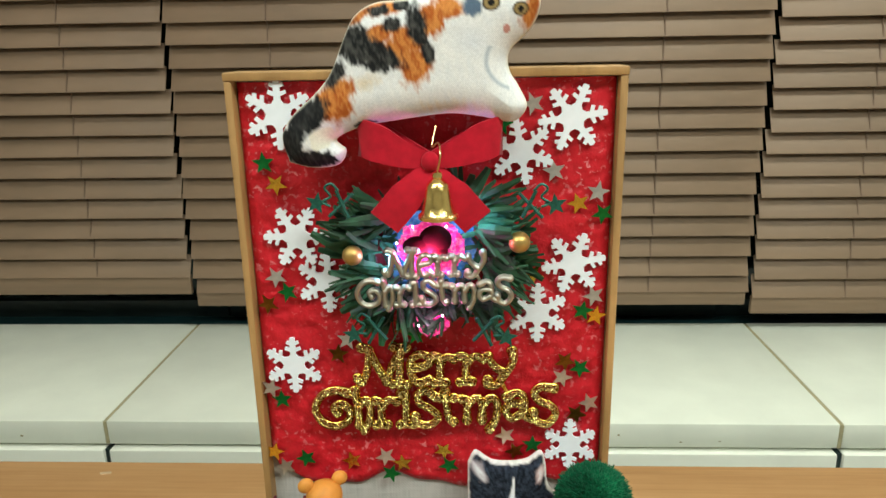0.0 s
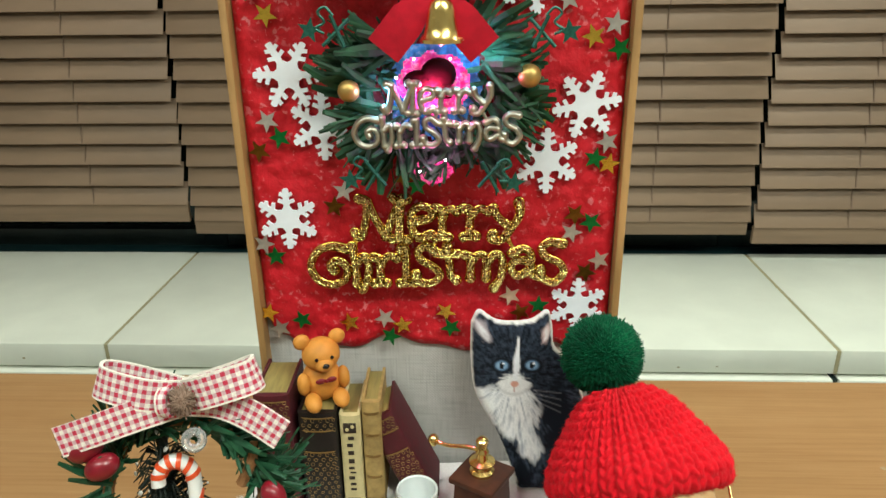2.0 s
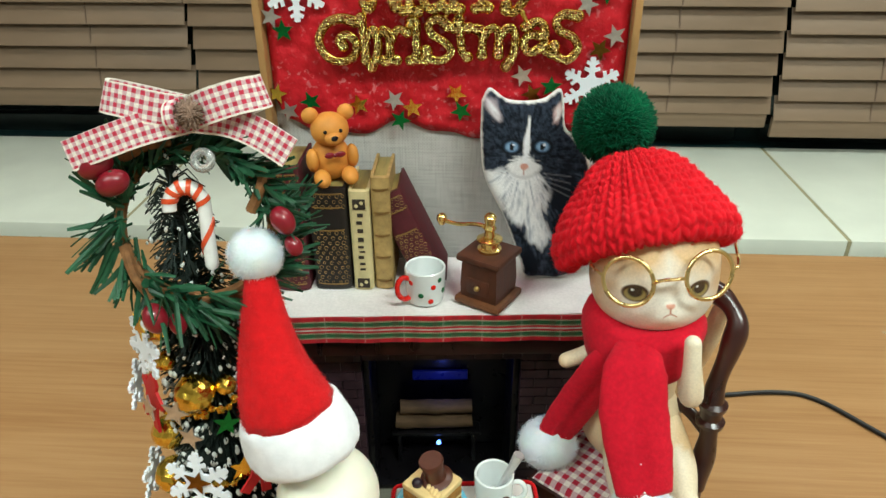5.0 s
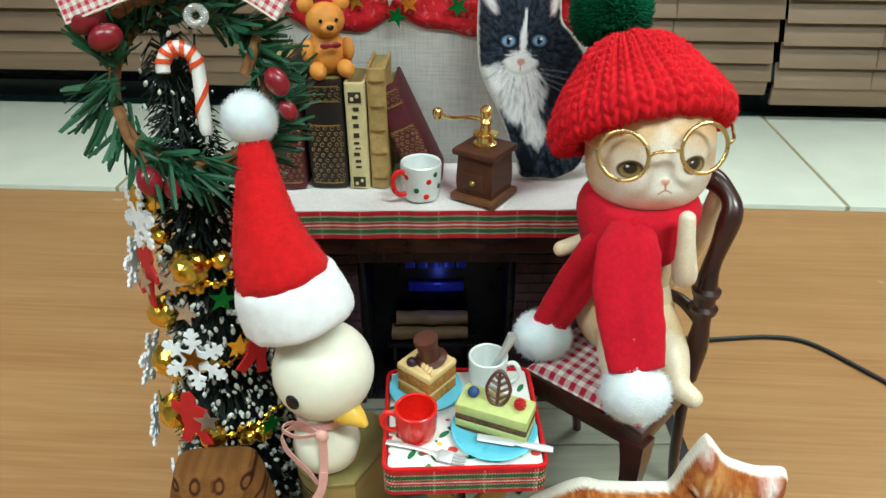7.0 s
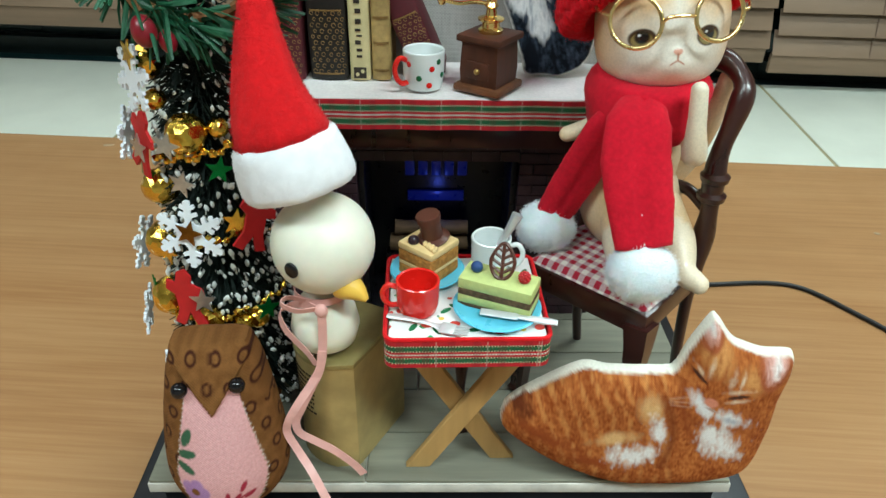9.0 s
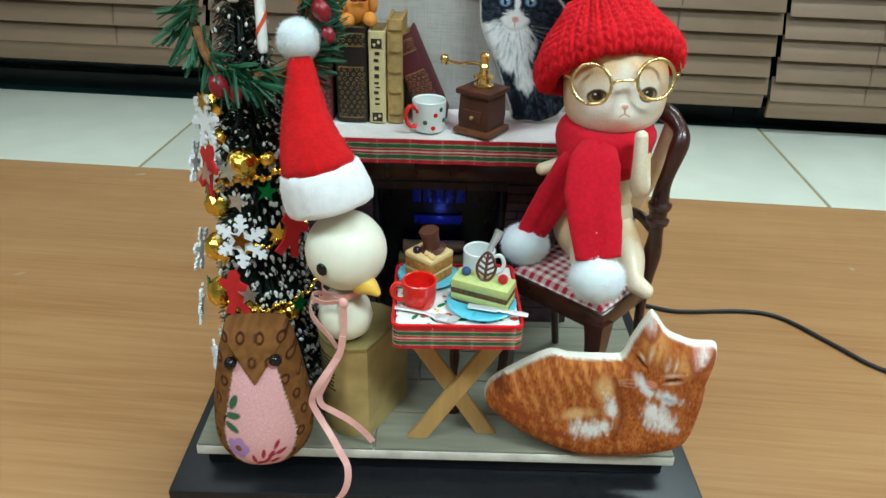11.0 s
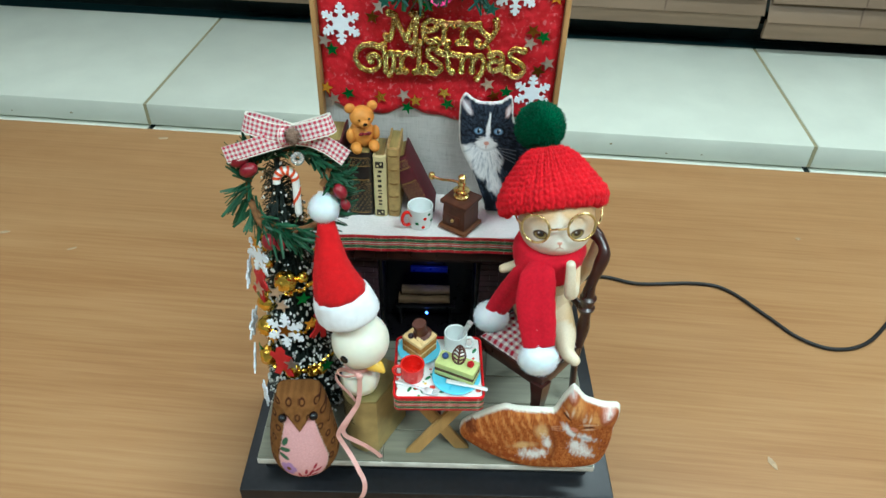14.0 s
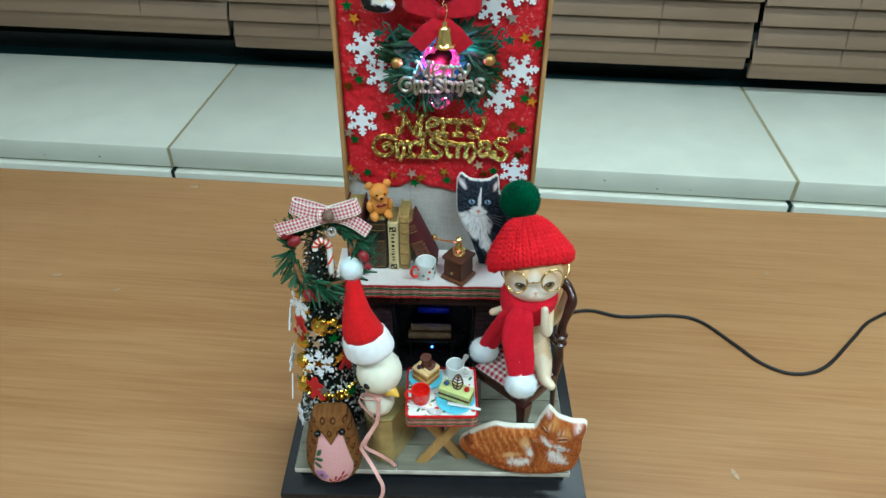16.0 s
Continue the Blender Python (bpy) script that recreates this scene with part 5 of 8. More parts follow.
def ginger(x, z, d):
    x, z = x * 1000, z * 1000
    u, v = 12.1 * x + 2.49 * z - 298.6, 0.636 * x - 8.72 * z + 768
    fur = nz(u * 0.05 + v * 0.02, v * 0.02 - u * 0.008, 1.0, 8)
    fine = nz(u * 0.11 + v * 0.05, v * 0.05 - u * 0.03, 1.0, 5)
    n = nz(u, v, 0.014, 1) * 0.26 + fur * 0.28 + fine * 0.2
    c = lerp((0.24, 0.05, 0.008), (0.52, 0.175, 0.04), 0.5 + n * 1.3 + fine * 0.6)
    if u < 690:
        s = math.sin(u * 0.1 - v * 0.045 + 0.00006 * (v - 330) ** 2 + nz(u, v, 0.01, 3) * 2.4)
        c = lerp(c, (0.6, 0.27, 0.08), (s - 0.25 + fur * 1.4) * 0.5 * (1 if 180 < u else 0.3))
        c = lerp(c, (0.26, 0.06, 0.012), (-s - 0.35 + fur) * 0.6)
    pale, white, dark = (0.68, 0.42, 0.18), (0.8, 0.79, 0.78), (0.16, 0.034, 0.008)
    c = patched(c, u, v, ((625, 430, 62, 62, 20), (470, 540, 120, 30, -8)), pale, n, 1.3)
    c = patched(c, u, v, ((105, 420, 80, 80, 10), (150, 350, 60, 40, -20)), (0.12, 0.026, 0.007), n, 1.5)
    c = patched(c, u, v, ((200, 540, 150, 34, 27), (380, 640, 140, 26, 10)), (0.27, 0.06, 0.012), n, 1.6)
    c = patched(c, u, v, ((642, 505, 46, 70, -12), (520, 610, 120, 46, -8), (600, 590, 44, 44, 0)), white, n * 1.7, 1.3)
    # the fold between haunch and chest
    fold = abs(u - 700 + 0.0022 * (v - 490) ** 2)
    c = lerp(c, dark, (1 - fold / 30 + n * 0.5) * (0.75 if 380 < v < 660 else 0))
    c = lerp(c, (0.24, 0.055, 0.012), (1 - abs(blob(u, v, 880, 380, 150, 128, 12) - 1) * 6 + n * 0.6) * (0.6 if v > 430 else 0))
    # the head lowered on the paws
    c = patched(c, u, v, ((880, 255, 70, 70, 10), (1000, 330, 60, 50, 20)), (0.62, 0.29, 0.09), n, 1.4)
    c = lerp(c, (0.25, 0.055, 0.012), (1 - abs(blob(u, v, 890, 400, 150, 190, 8) - 1) * 7 + n * 0.5) * (0.75 if u < 800 and v > 330 else 0.25 if v > 480 else 0))
    c = patched(c, u, v, ((880, 556, 98, 70, 8), (835, 515, 46, 44, 0)), white, n * 1.6, 1.4)
    c = patched(c, u, v, ((792, 392, 28, 50, -32), (915, 460, 90, 34, 20), (830, 432, 44, 26, 25)), (0.74, 0.74, 0.75), n * 1.5, 1.25)
    c = patched(c, u, v, ((850, 282, 11, 44, 24), (928, 318, 13, 42, 26), (962, 326, 8, 38, 24), (948, 362, 62, 11, -4), (940, 396, 52, 9, -6), (808, 292, 10, 26, -35)), (0.72, 0.56, 0.4), n * 1.4, 1.0)
    c = lerp(c, (0.42, 0.44, 0.5), (1 - blob(u, v, 925, 470, 62, 14, 16) - n * 1.5) * 1.1)
    c = lerp(c, (0.42, 0.3, 0.25), (1 - blob(u, v, 850, 428, 34, 6, 24) - n * 0.4) * 1.8)
    for cu, cv, ru, a in ((806, 312, 34, 42), (945, 380, 42, -6)):
        c = lerp(c, (0.07, 0.025, 0.015), (1.15 - blob(u, v, cu, cv, ru, 6, a)) * 3)
    c = lerp(c, (0.64, 0.25, 0.16), (1.1 - blob(u, v, 845, 400, 28, 17, 20)) * 3)
    for cu, cv, ru, rv, a in ((852, 158, 44, 66, -8), (1090, 285, 46, 74, 32)):
        c = lerp(c, (0.36, 0.1, 0.035), (1.36 - blob(u, v, cu, cv, ru, rv, a)) * 4)
        c = lerp(c, (0.68, 0.38, 0.32), (1.0 - blob(u, v, cu, cv, ru, rv, a) - n * 0.5) * 2.6)
        c = lerp(c, (0.8, 0.74, 0.71), (0.7 - blob(u, v, cu + 6, cv + 12, ru * 0.7, rv * 0.8, a) - n * 1.3) * 1.8)
    if u > 770 and v < 330:
        c = lerp(c, (0.26, 0.06, 0.012), (math.sin(u * 0.16 + v * 0.07 + fur * 2) - 0.35 + fine) * 0.5)
    if u > 985 and v > 300:
        c = lerp(c, (0.27, 0.06, 0.012), (math.sin(v * 0.11 - u * 0.05 + fur * 2) - 0.3 + fine) * 0.5)
    for k in range(3):
        w = abs(v - 385 - k * 14 - (u - 740) * 0.12 * (k - 1))
        c = lerp(c, (0.78, 0.66, 0.5), (1 - w / 5) * (0.2 if 690 < u < 775 else 0))
    rim = 0.75 if z > 44 else 0.15
    return lerp((0.82, 0.8, 0.7), c, (d * 1000 - rim) / 0.45 + 0.5 * nz(x, z, 0.6, 2))


GIN = ((20, 33), (22, 39), (30, 46.5), (44, 56), (53, 55.3), (69, 56), (73, 57.5), (75.5, 66), (80, 77), (82.5, 76.5), (88, 69.5), (93, 67), (99, 65.2), (107, 65), (109, 58), (108, 46), (108, 32), (105, 14), (93, 7), (76, 4), (59, 4), (41, 11), (28, 20), (21, 27))
gin = link_mesh("ginger_cat_cushion", pillow("ginger_cat_cushion", [(x * 0.001, (z - 4) * 0.001) for x, z in GIN], 0.0165, 0.012, lambda x, z, d: ginger(x, z + 0.004, d), fur_cloth, 0.0005, 0.3), None, "", (0, 0.019, FZ + 0.0008), (0, 0, 0))
tagged(gin, "stuffed cushion printed with sleeping ginger tabby on stage", "cushion")


# ---- on the mantelpiece ----
def book(name, x, y, w, dp, h, cover, label, deco=None, lean=0.0, group="books on the mantelpiece"):
    t = thing(name, (x, y, MZ + 0.0006), label, "book", 2.0, group)
    t.rotation_euler = (0, radians(lean), radians(2))
    bm = bmesh.new()
    th = 0.0011
    n = 9
    prof = [(-w / 2, dp)] + [(-w / 2 * math.cos(math.pi * k / (n - 1)), -0.0016 * math.sin(math.pi * k / (n - 1))) for k in range(n)] + [(w / 2, dp)]
    inner = [(w / 2 - th, dp), (w / 2 - th, th), (-w / 2 + th, th), (-w / 2 + th, dp)]
    o = prof + inner
    lo = [bm.verts.new((a, b, 0)) for a, b in o]
    hi = [bm.verts.new((a, b, h)) for a, b in o]
    bm.faces.new(lo)
    bm.faces.new(hi[::-1])
    for i in range(len(o)):
        j = (i + 1) % len(o)
        bm.faces.new((lo[i], lo[j], hi[j], hi[i]))
    part("cover", bm, cover, t)
    bm = bmesh.new()
    box(bm, (0, dp / 2, h / 2), (w - 2 * th + 0.0002, dp - 0.0028, h - 0.0016), 0.0003)
    part("page_block", bm, old_pages, t, "gilt-edged page block")
    if deco:
        deco(t, w, h)
    return t


def bands(mat, zs, hh, wide=0.86):
    def f(t, w, h):
        for z in zs:
            bm = bmesh.new()
            pts = [(-w / 2 * wide * math.cos(math.pi * k / 8), -0.0017 * math.sin(math.pi * k / 8) - 0.0002, z * h) for k in range(9)]
            strip(bm, pts, [(0, 0, 1)] * 9, hh, 0.0003)
            part("spine_band", bm, mat, t)
    return f


def ornaments(mat, seed):
    """Small scroll-work printed on a spine."""
    def f(t, w, h):
        rng = random.Random(seed)
        bm = bmesh.new()
        rows = int(h / 0.0024)
        for i in range(rows):
            z = 0.002 + (i + 0.5) * (h - 0.004) / rows
            if 0.62 < z / h < 0.8:
                continue
            for k in (-2, -1, 0, 1, 2):
                a = math.pi * (0.5 + k * 0.13 + 0.06 * (i % 2))
                r = 0.00075 * rng.uniform(0.7, 1.1)
                pts = [(-w / 2 * math.cos(a) + r * math.cos(q) * 0.9, -0.0017 * math.sin(a) - 0.00012, z + r * math.sin(q)) for q in np.linspace(0, 5.5, 9)]
                tube(bm, pts, 0.00013, 4)
        part("spine_print", bm, mat, t, "worn gilt scroll print")
        bands(mat, (0.82, 0.6, 0.05, 0.95), 0.0005)(t, w, h)
    return f


def ivory_label(t, w, h):
    for z in (0.88, 0.07):
        bm = bmesh.new()
        box(bm, (0, -0.0017, z * h), (w * 0.62, 0.0004, 0.0042), 0.0001)
        part("label_panel", bm, ink, t)
        for k in (-1, 1):
            bm = bmesh.new()
            ball(bm, (k * 0.001, -0.0019, z * h + k * 0.0006), (0.0007, 0.0002, 0.0008), 8, 6)
            part("label_flower", bm, ivory_cover, t)
    rng = random.Random(3)
    z = 0.2 * h
    while z < 0.76 * h:
        ln = rng.uniform(0.0012, 0.0034)
        bm = bmesh.new()
        box(bm, (rng.uniform(-0.0004, 0.0004), -0.0018, z + ln / 2), (0.0022, 0.0003, ln * 0.55), 0.0001)
        part("writing_bar", bm, ink, t)
        z += ln + 0.0006


book("book", -0.0665, 0.1105, 0.0135, 0.026, 0.052, maroon, "tall maroon cloth-bound book with gilt foot", ornaments(gilt, 1))
book("book", -0.0505, 0.1125, 0.0145, 0.024, 0.0435, black_leather, "thick black leather book with gilt scrolls", ornaments(gilt, 2))
book("book", -0.0383, 0.1125, 0.0078, 0.024, 0.0425, ivory_cover, "slim ivory book with lettered spine", ivory_label)
book("book", -0.0302, 0.1135, 0.0072, 0.024, 0.0478, tan_cover, "slim tan book with worn spine", bands(gilt, (0.08, 0.3, 0.5, 0.7, 0.9), 0.0009))
book("book", -0.0108, 0.1165, 0.0115, 0.021, 0.0435, maroon, "maroon book leaning against its neighbours", ornaments(gilt, 4), -24)

# clay bear on the black book
bm = bmesh.new()
ball(bm, (0, 0.001, 0.0075), (0.0066, 0.006, 0.0078), 20, 14)
ball(bm, (0, -0.001, 0.0185), (0.0063, 0.0058, 0.0058), 20, 14)
ball(bm, (0, -0.006, 0.0168), (0.003, 0.0025, 0.0024), 14, 10)
for sx in (-1, 1):
    ball(bm, (sx * 0.0058, 0.0, 0.0235), (0.0028, 0.0018, 0.0028), 14, 10)
    ball(bm, (sx * 0.0046, -0.0058, 0.003), (0.0028, 0.0045, 0.003), 14, 10)
    ball(bm, (sx * 0.0066, -0.002, 0.0085), (0.0022, 0.0028, 0.0042), 12, 8)
    ball(bm, (sx * 0.0025, -0.0063, 0.0193), 0.00065, 8, 6, mat=1)
    ball(bm, (sx * 0.0018, -0.0068, 0.0113), (0.0017, 0.0006, 0.0011), 8, 6, mat=2)
ball(bm, (0, -0.0083, 0.0175), (0.0012, 0.0007, 0.0009), 8, 6, mat=1)
ball(bm, (0, -0.007, 0.0112), (0.0007, 0.0007, 0.0007), 8, 6, mat=2)
solo("clay_bear", bm, [bear_orange, eye_black, berry_red], (-0.0495, 0.1215, MZ + 0.0438), "small orange clay bear sitting on black book", "figurine", 24).scale = (1.14, 1.14, 1.1)


def mug_mesh(r, h, mat, parent, handle_mat, turn, wall=0.0009, label=""):
    bm = bmesh.new()
    lathe(bm, ((0, 0.0004), (r * 0.72, 0), (r * 0.86, 0.0006), (r * 0.97, h * 0.3), (r, h * 0.97), (r - wall * 0.4, h), (r - wall, h * 0.97), (r * 0.97 - wall, h * 0.3), (r * 0.8 - wall, wall * 1.4), (0, wall * 1.2)), 32)
    b = part("body", bm, mat, parent, label)
    bm = bmesh.new()
    c, s = math.cos(radians(turn)), math.sin(radians(turn))
    pts = [((r * 0.93 + q * c_) * c, (r * 0.93 + q * c_) * s, z) for q, c_, z in ((0, 1, h * 0.78), (r * 0.4, 1, h * 0.86), (r * 0.66, 1, h * 0.66), (r * 0.6, 1, h * 0.4), (r * 0.3, 1, h * 0.22), (-0.0004, 1, h * 0.22))]
    tube(bm, smooth_path(pts, 5), r * 0.13, 10)
    part("handle", bm, handle_mat, parent)
    return b


mug = thing("dotted_mug", (-0.0132, 0.1055, MZ + 0.0006), "white porcelain mug with red and green dots", "mug")
mug_mesh(0.0079, 0.0148, porcelain, mug, red_glaze, 218)
for a, z, mt in ((-62, 0.0092, red_glaze), (-98, 0.0058, green_dot), (-70, 0.0032, red_glaze), (-25, 0.0062, green_dot), (-130, 0.0105, red_glaze), (-40, 0.0115, green_dot)):
    bm = bmesh.new()
    ball(bm, (0.00775 * math.cos(radians(a)), 0.00775 * math.sin(radians(a)), z), (0.0003, 0.0011, 0.0011), 10, 8, Matrix.Rotation(radians(a), 4, "Z"))
    part("dot", bm, mt, mug)

mill = thing("coffee_mill", (0.0112, 0.1075, MZ + 0.0006), "brown wooden coffee mill with brass crank", "coffee mill", -30)
bm = bmesh.new()
box(bm, (0, 0, 0.0014), (0.0195, 0.0195, 0.0028), 0.0008)
part("plinth", bm, mill_plinth, mill, "red-brown plinth")
bm = bmesh.new()
lathe(bm, ((0, 0.0028), (0.0108, 0.0028), (0.0112, 0.008), (0.0105, 0.0185), (0, 0.0185)), 4, m=Matrix.Rotation(radians(45), 4, "Z"))
part("body", bm, mill_wood, mill, smooth=20)
bm = bmesh.new()
box(bm, (0, 0, 0.0197), (0.0185, 0.0185, 0.0026), 0.0007)
part("top_board", bm, mill_wood, mill)
bm = bmesh.new()
box(bm, (-0.0002, -0.00785, 0.0085), (0.0095, 0.001, 0.0065), 0.0003)
part("drawer", bm, mill_wood, mill)
bm = bmesh.new()
ball(bm, (0, -0.009, 0.0085), 0.0011, 12, 8)
part("knob", bm, dull_gold, mill, "small brass drawer knob")
bm = bmesh.new()
lathe(bm, ((0, 0.021), (0.0044, 0.021), (0.0046, 0.0222), (0.0034, 0.023), (0.0032, 0.0248), (0.0048, 0.0255), (0.0049, 0.0262), (0.0022, 0.0272), (0.0018, 0.0295), (0.0026, 0.0305), (0.0018, 0.0318), (0.0022, 0.0335), (0.0024, 0.0352), (0.0013, 0.0365), (0, 0.0368)), 20)
part("spindle", bm, brass, mill, "turned brass spindle")
bm = bmesh.new()
a = radians(-14)
tube(bm, smooth_path([(x * math.cos(a), -x * math.sin(a), z) for x, z in ((0, 0.0308), (-0.006, 0.0312), (-0.0125, 0.0302), (-0.019, 0.0308))], 6), 0.0008, 8)
part("crank", bm, brass, mill)
bm = bmesh.new()
lathe(bm, ((0, -0.0012), (0.0012, -0.001), (0.0021, 0.001), (0.0019, 0.0024), (0.0012, 0.0032), (0, 0.0036)), 14, (-0.019 * math.cos(a), 0.019 * math.sin(a), 0.0302))
part("crank_knob", bm, brass, mill)

# ---- the bottle-brush tree ----
TX, TY = -0.079, 0.052
TREE_H = 0.205


def tree_r(z):
    """Radius of the tree at height z above the stage."""
    return 0.003 + 0.022 * max(0, 1 - (z - 0.012) / (TREE_H - 0.012)) ** 0.68


tree = thing("bottle_brush_tree", (TX, TY, FZ), "snow-tipped bottle-brush Christmas tree with gold ornaments", "Christmas tree")
bm = bmesh.new()
lathe(bm, ((0, 0), (0.013, 0), (0.013, 0.005), (0.0115, 0.007), (0, 0.007)), 24)
part("foot", bm, twig, tree, "round brown wooden foot")
bm = bmesh.new()
tube(bm, [(0, 0, 0.006), (0, 0, TREE_H)], 0.0016, 8)
part("trunk", bm, tree_dark, tree)
rng = np.random.default_rng(8)
V, F, tips = [], [], []
for k in range(5200):
    z = 0.012 + (TREE_H - 0.016) * (1 - math.sqrt(rng.random()) * 0.999)
    a = rng.random() * 2 * math.pi
    r = tree_r(z) * rng.uniform(0.8, 1.04)
    d = Vector((math.cos(a), math.sin(a), 0))
    s = Vector((-d.y, d.x, 0))
    b = Vector((0, 0, z - 0.002)) + d * 0.001
    m_ = Vector((0, 0, z)) + d * r * 0.6
    t = Vector((0, 0, z - 0.003 + rng.normal() * 0.0012)) + d * r + s * rng.normal() * 0.0012
    w = 0.00028
    i = len(V)
    for p, f in ((b, 1), (m_, 1), (t, 0.8)):
        V += [tuple(p + s * w * f), tuple(p - s * w * 0.5 * f + Vector((0, 0, w * f))), tuple(p - s * w * 0.5 * f - Vector((0, 0, w * f)))]
    for q in (0, 3):
        for j in range(3):
            F.append((i + q + j, i + q + (j + 1) % 3, i + q + 3 + (j + 1) % 3, i + q + 3 + j))
    F.append((i + 6, i + 7, i + 8))
    tips.append((t, d))
brush = link_mesh("bristles", pydata("bristles", V, F, tree_dark, False), tree, "black-green bristles")
tagged(brush, kind="stuff")
bm = bmesh.new()
bmesh.ops.create_icosphere(bm, subdivisions=1, radius=1)
iv = [v.co.copy() for v in bm.verts]
iface = [tuple(v.index for v in f.verts) for f in bm.faces]
bm.free()
V, F = [], []
for k, (t, d) in enumerate(tips):
    if k % 5 and not (k % 3 == 0 and t.z < 0.13):
        continue
    if rng.random() < 0.35:
        continue
    i = len(V)
    q = rng.uniform(0.55, 1.0) * (0.7 if t.z > 0.125 else 1.0)
    turn = Matrix.Rotation(rng.normal() * 0.4, 3, d)
    for v in iv:
        o = turn @ Vector((v.x * 0.0010 * q, v.y * 0.0009 * q, v.z * 0.0018 * q))
        V.append(tuple(t + o - d * 0.0004))
    F += [tuple(i + j for j in f) for f in iface]
sn = link_mesh("snow_flocking", pydata("snow_flocking", V, F, snow), tree, "white flocked snow tips")
tagged(sn, kind="stuff")


def on_tree(a, z, out=0.001):
    """The pose of an ornament at the angle a (degrees, -90 towards the front) and height z, facing outwards."""
    c, s = math.cos(radians(a)), math.sin(radians(a))
    r = tree_r(z) + out
    return (r * c, r * s, z), (-6, 0, a + 90)


def gold_bauble(a, z, r):
    bm = bmesh.new()
    bmesh.ops.create_icosphere(bm, subdivisions=3, radius=r)
    for v in bm.verts:
        v.co *= 1 + 0.09 * noise.noise(v.co * 900 + Vector((a, z * 100, 0)))
    at, rot = on_tree(a, z, -0.001)
    part("bauble", bm, gold_foil, tree, "faceted gold bauble", smooth=0, at=at, rot=rot)


def tree_star(a, z, mt, lab, r=0.0046, out=0.0035, turn=0.0):
    bm = bmesh.new()
    plate(bm, star_outline(r, 0.42, turn), 0.0005)
    at, rot = on_tree(a, z, out)
    part("star", bm, mt, tree, lab + " foil star", smooth=0, at=at, rot=rot)


def tree_flake(a, z, r, turn=0.5, out=0.003):
    bm = bmesh.new()
    plate(bm, flake_outline(r, turn), 0.0009)
    at, rot = on_tree(a, z, out)
    part("snowflake", bm, white_card, tree, "white foam snowflake", smooth=0, at=at, rot=rot)


def cut_out(a, z, turn=0.0):
    """A plain red card shape with a body, two legs and a raised arm."""
    bm = bmesh.new()
    o = [(-0.2, 0.9), (0.15, 1.0), (0.35, 0.75), (0.3, 0.5), (0.75, 0.35), (0.8, 0.1), (0.4, 0.05), (0.45, -0.5), (0.7, -0.95), (0.3, -1.0), (0.05, -0.5), (-0.3, -1.0), (-0.7, -0.9), (-0.4, -0.4), (-0.45, 0.1), (-0.8, 0.3), (-0.7, 0.6), (-0.35, 0.5)]
    plate(bm, [(x * 0.0088, y_ * 0.0105) for x, y_ in o], 0.0009, Matrix.Rotation(turn, 4, "Y"))
    at, rot = on_tree(a, z, 0.0038)
    part("card_cut_out", bm, red_card, tree, "plain red card cut-out", smooth=0, at=at, rot=rot)


tree_flake(-93, 0.086, 0.0115, 0.52)
tree_flake(-132, 0.133, 0.0105, 0.3, 0.0045)
tree_flake(-176, 0.07, 0.0105, 0.5, 0.0075)
tree_flake(-165, 0.045, 0.0095, 0.2, 0.0075)
tree_flake(-170, 0.112, 0.0095, 0.4, 0.0075)
tree_flake(-150, 0.02, 0.0085, 0.1)
for a, z, r in ((-88, 0.117, 0.0063), (-140, 0.097, 0.0058), (-150, 0.076, 0.0063), (-140, 0.056, 0.0068), (-92, 0.052, 0.005), (-150, 0.136, 0.0052), (-62, 0.05, 0.0035), (-40, 0.085, 0.004), (-48, 0.05, 0.004), (-128, 0.126, 0.0032), (-52, 0.118, 0.0032)):
    gold_bauble(a, z, r)
for a, z, mt, lab, q in ((-95, 0.117, silver_foil, "silver", 0.0085), (-60, 0.106, green_foil, "green", 0.0015), (-97, 0.102, silver_foil, "silver", 0.0015), (-146, 0.103, green_foil, "green", 0.003), (-93, 0.087, bronze_foil, "bronze", 0.0042), (-148, 0.059, green_foil, "green", 0.004),
                         (-118, 0.078, gold_foil, "pale gold", 0.003), (-55, 0.089, gold_foil, "gold", 0.003), (-140, 0.138, green_foil, "green", 0.003), (-135, 0.14, gold_foil, "gold", 0.005), (-44, 0.056, green_foil, "green", 0.005), (-150, 0.122, gold_foil, "gold", 0.002)):
    tree_star(a, z, mt, lab, out=q, turn=0.3)
cut_out(-133, 0.114, 0.25)
cut_out(-103, 0.063, -0.1)
cut_out(-38, 0.088, 0.5)
tree_star(-128, 0.113, silver_foil, "pale pink", out=0.006)
tree_star(-88, 0.064, silver_foil, "silver", out=0.006)
rng = random.Random(2)
for turn_ in range(3):
    bm = bmesh.new()
    pts = []
    for k in range(60):
        a = math.radians(-200 + turn_ * 35 + k * 4.2)
        z = 0.048 + turn_ * 0.03 + 0.012 * k / 60 + 0.001 * math.sin(k)
        r = tree_r(z) + 0.0003
        pts.append((r * math.cos(a), r * math.sin(a), z))
    for q in pts[::2]:
        bmesh.ops.create_icosphere(bm, subdivisions=1, radius=rng.uniform(0.0011, 0.0017), matrix=Matrix.Translation(q))
    tube(bm, pts, 0.0004, 5)
    part("garland", bm, gold_foil, tree, "gold bead garland", smooth=0)

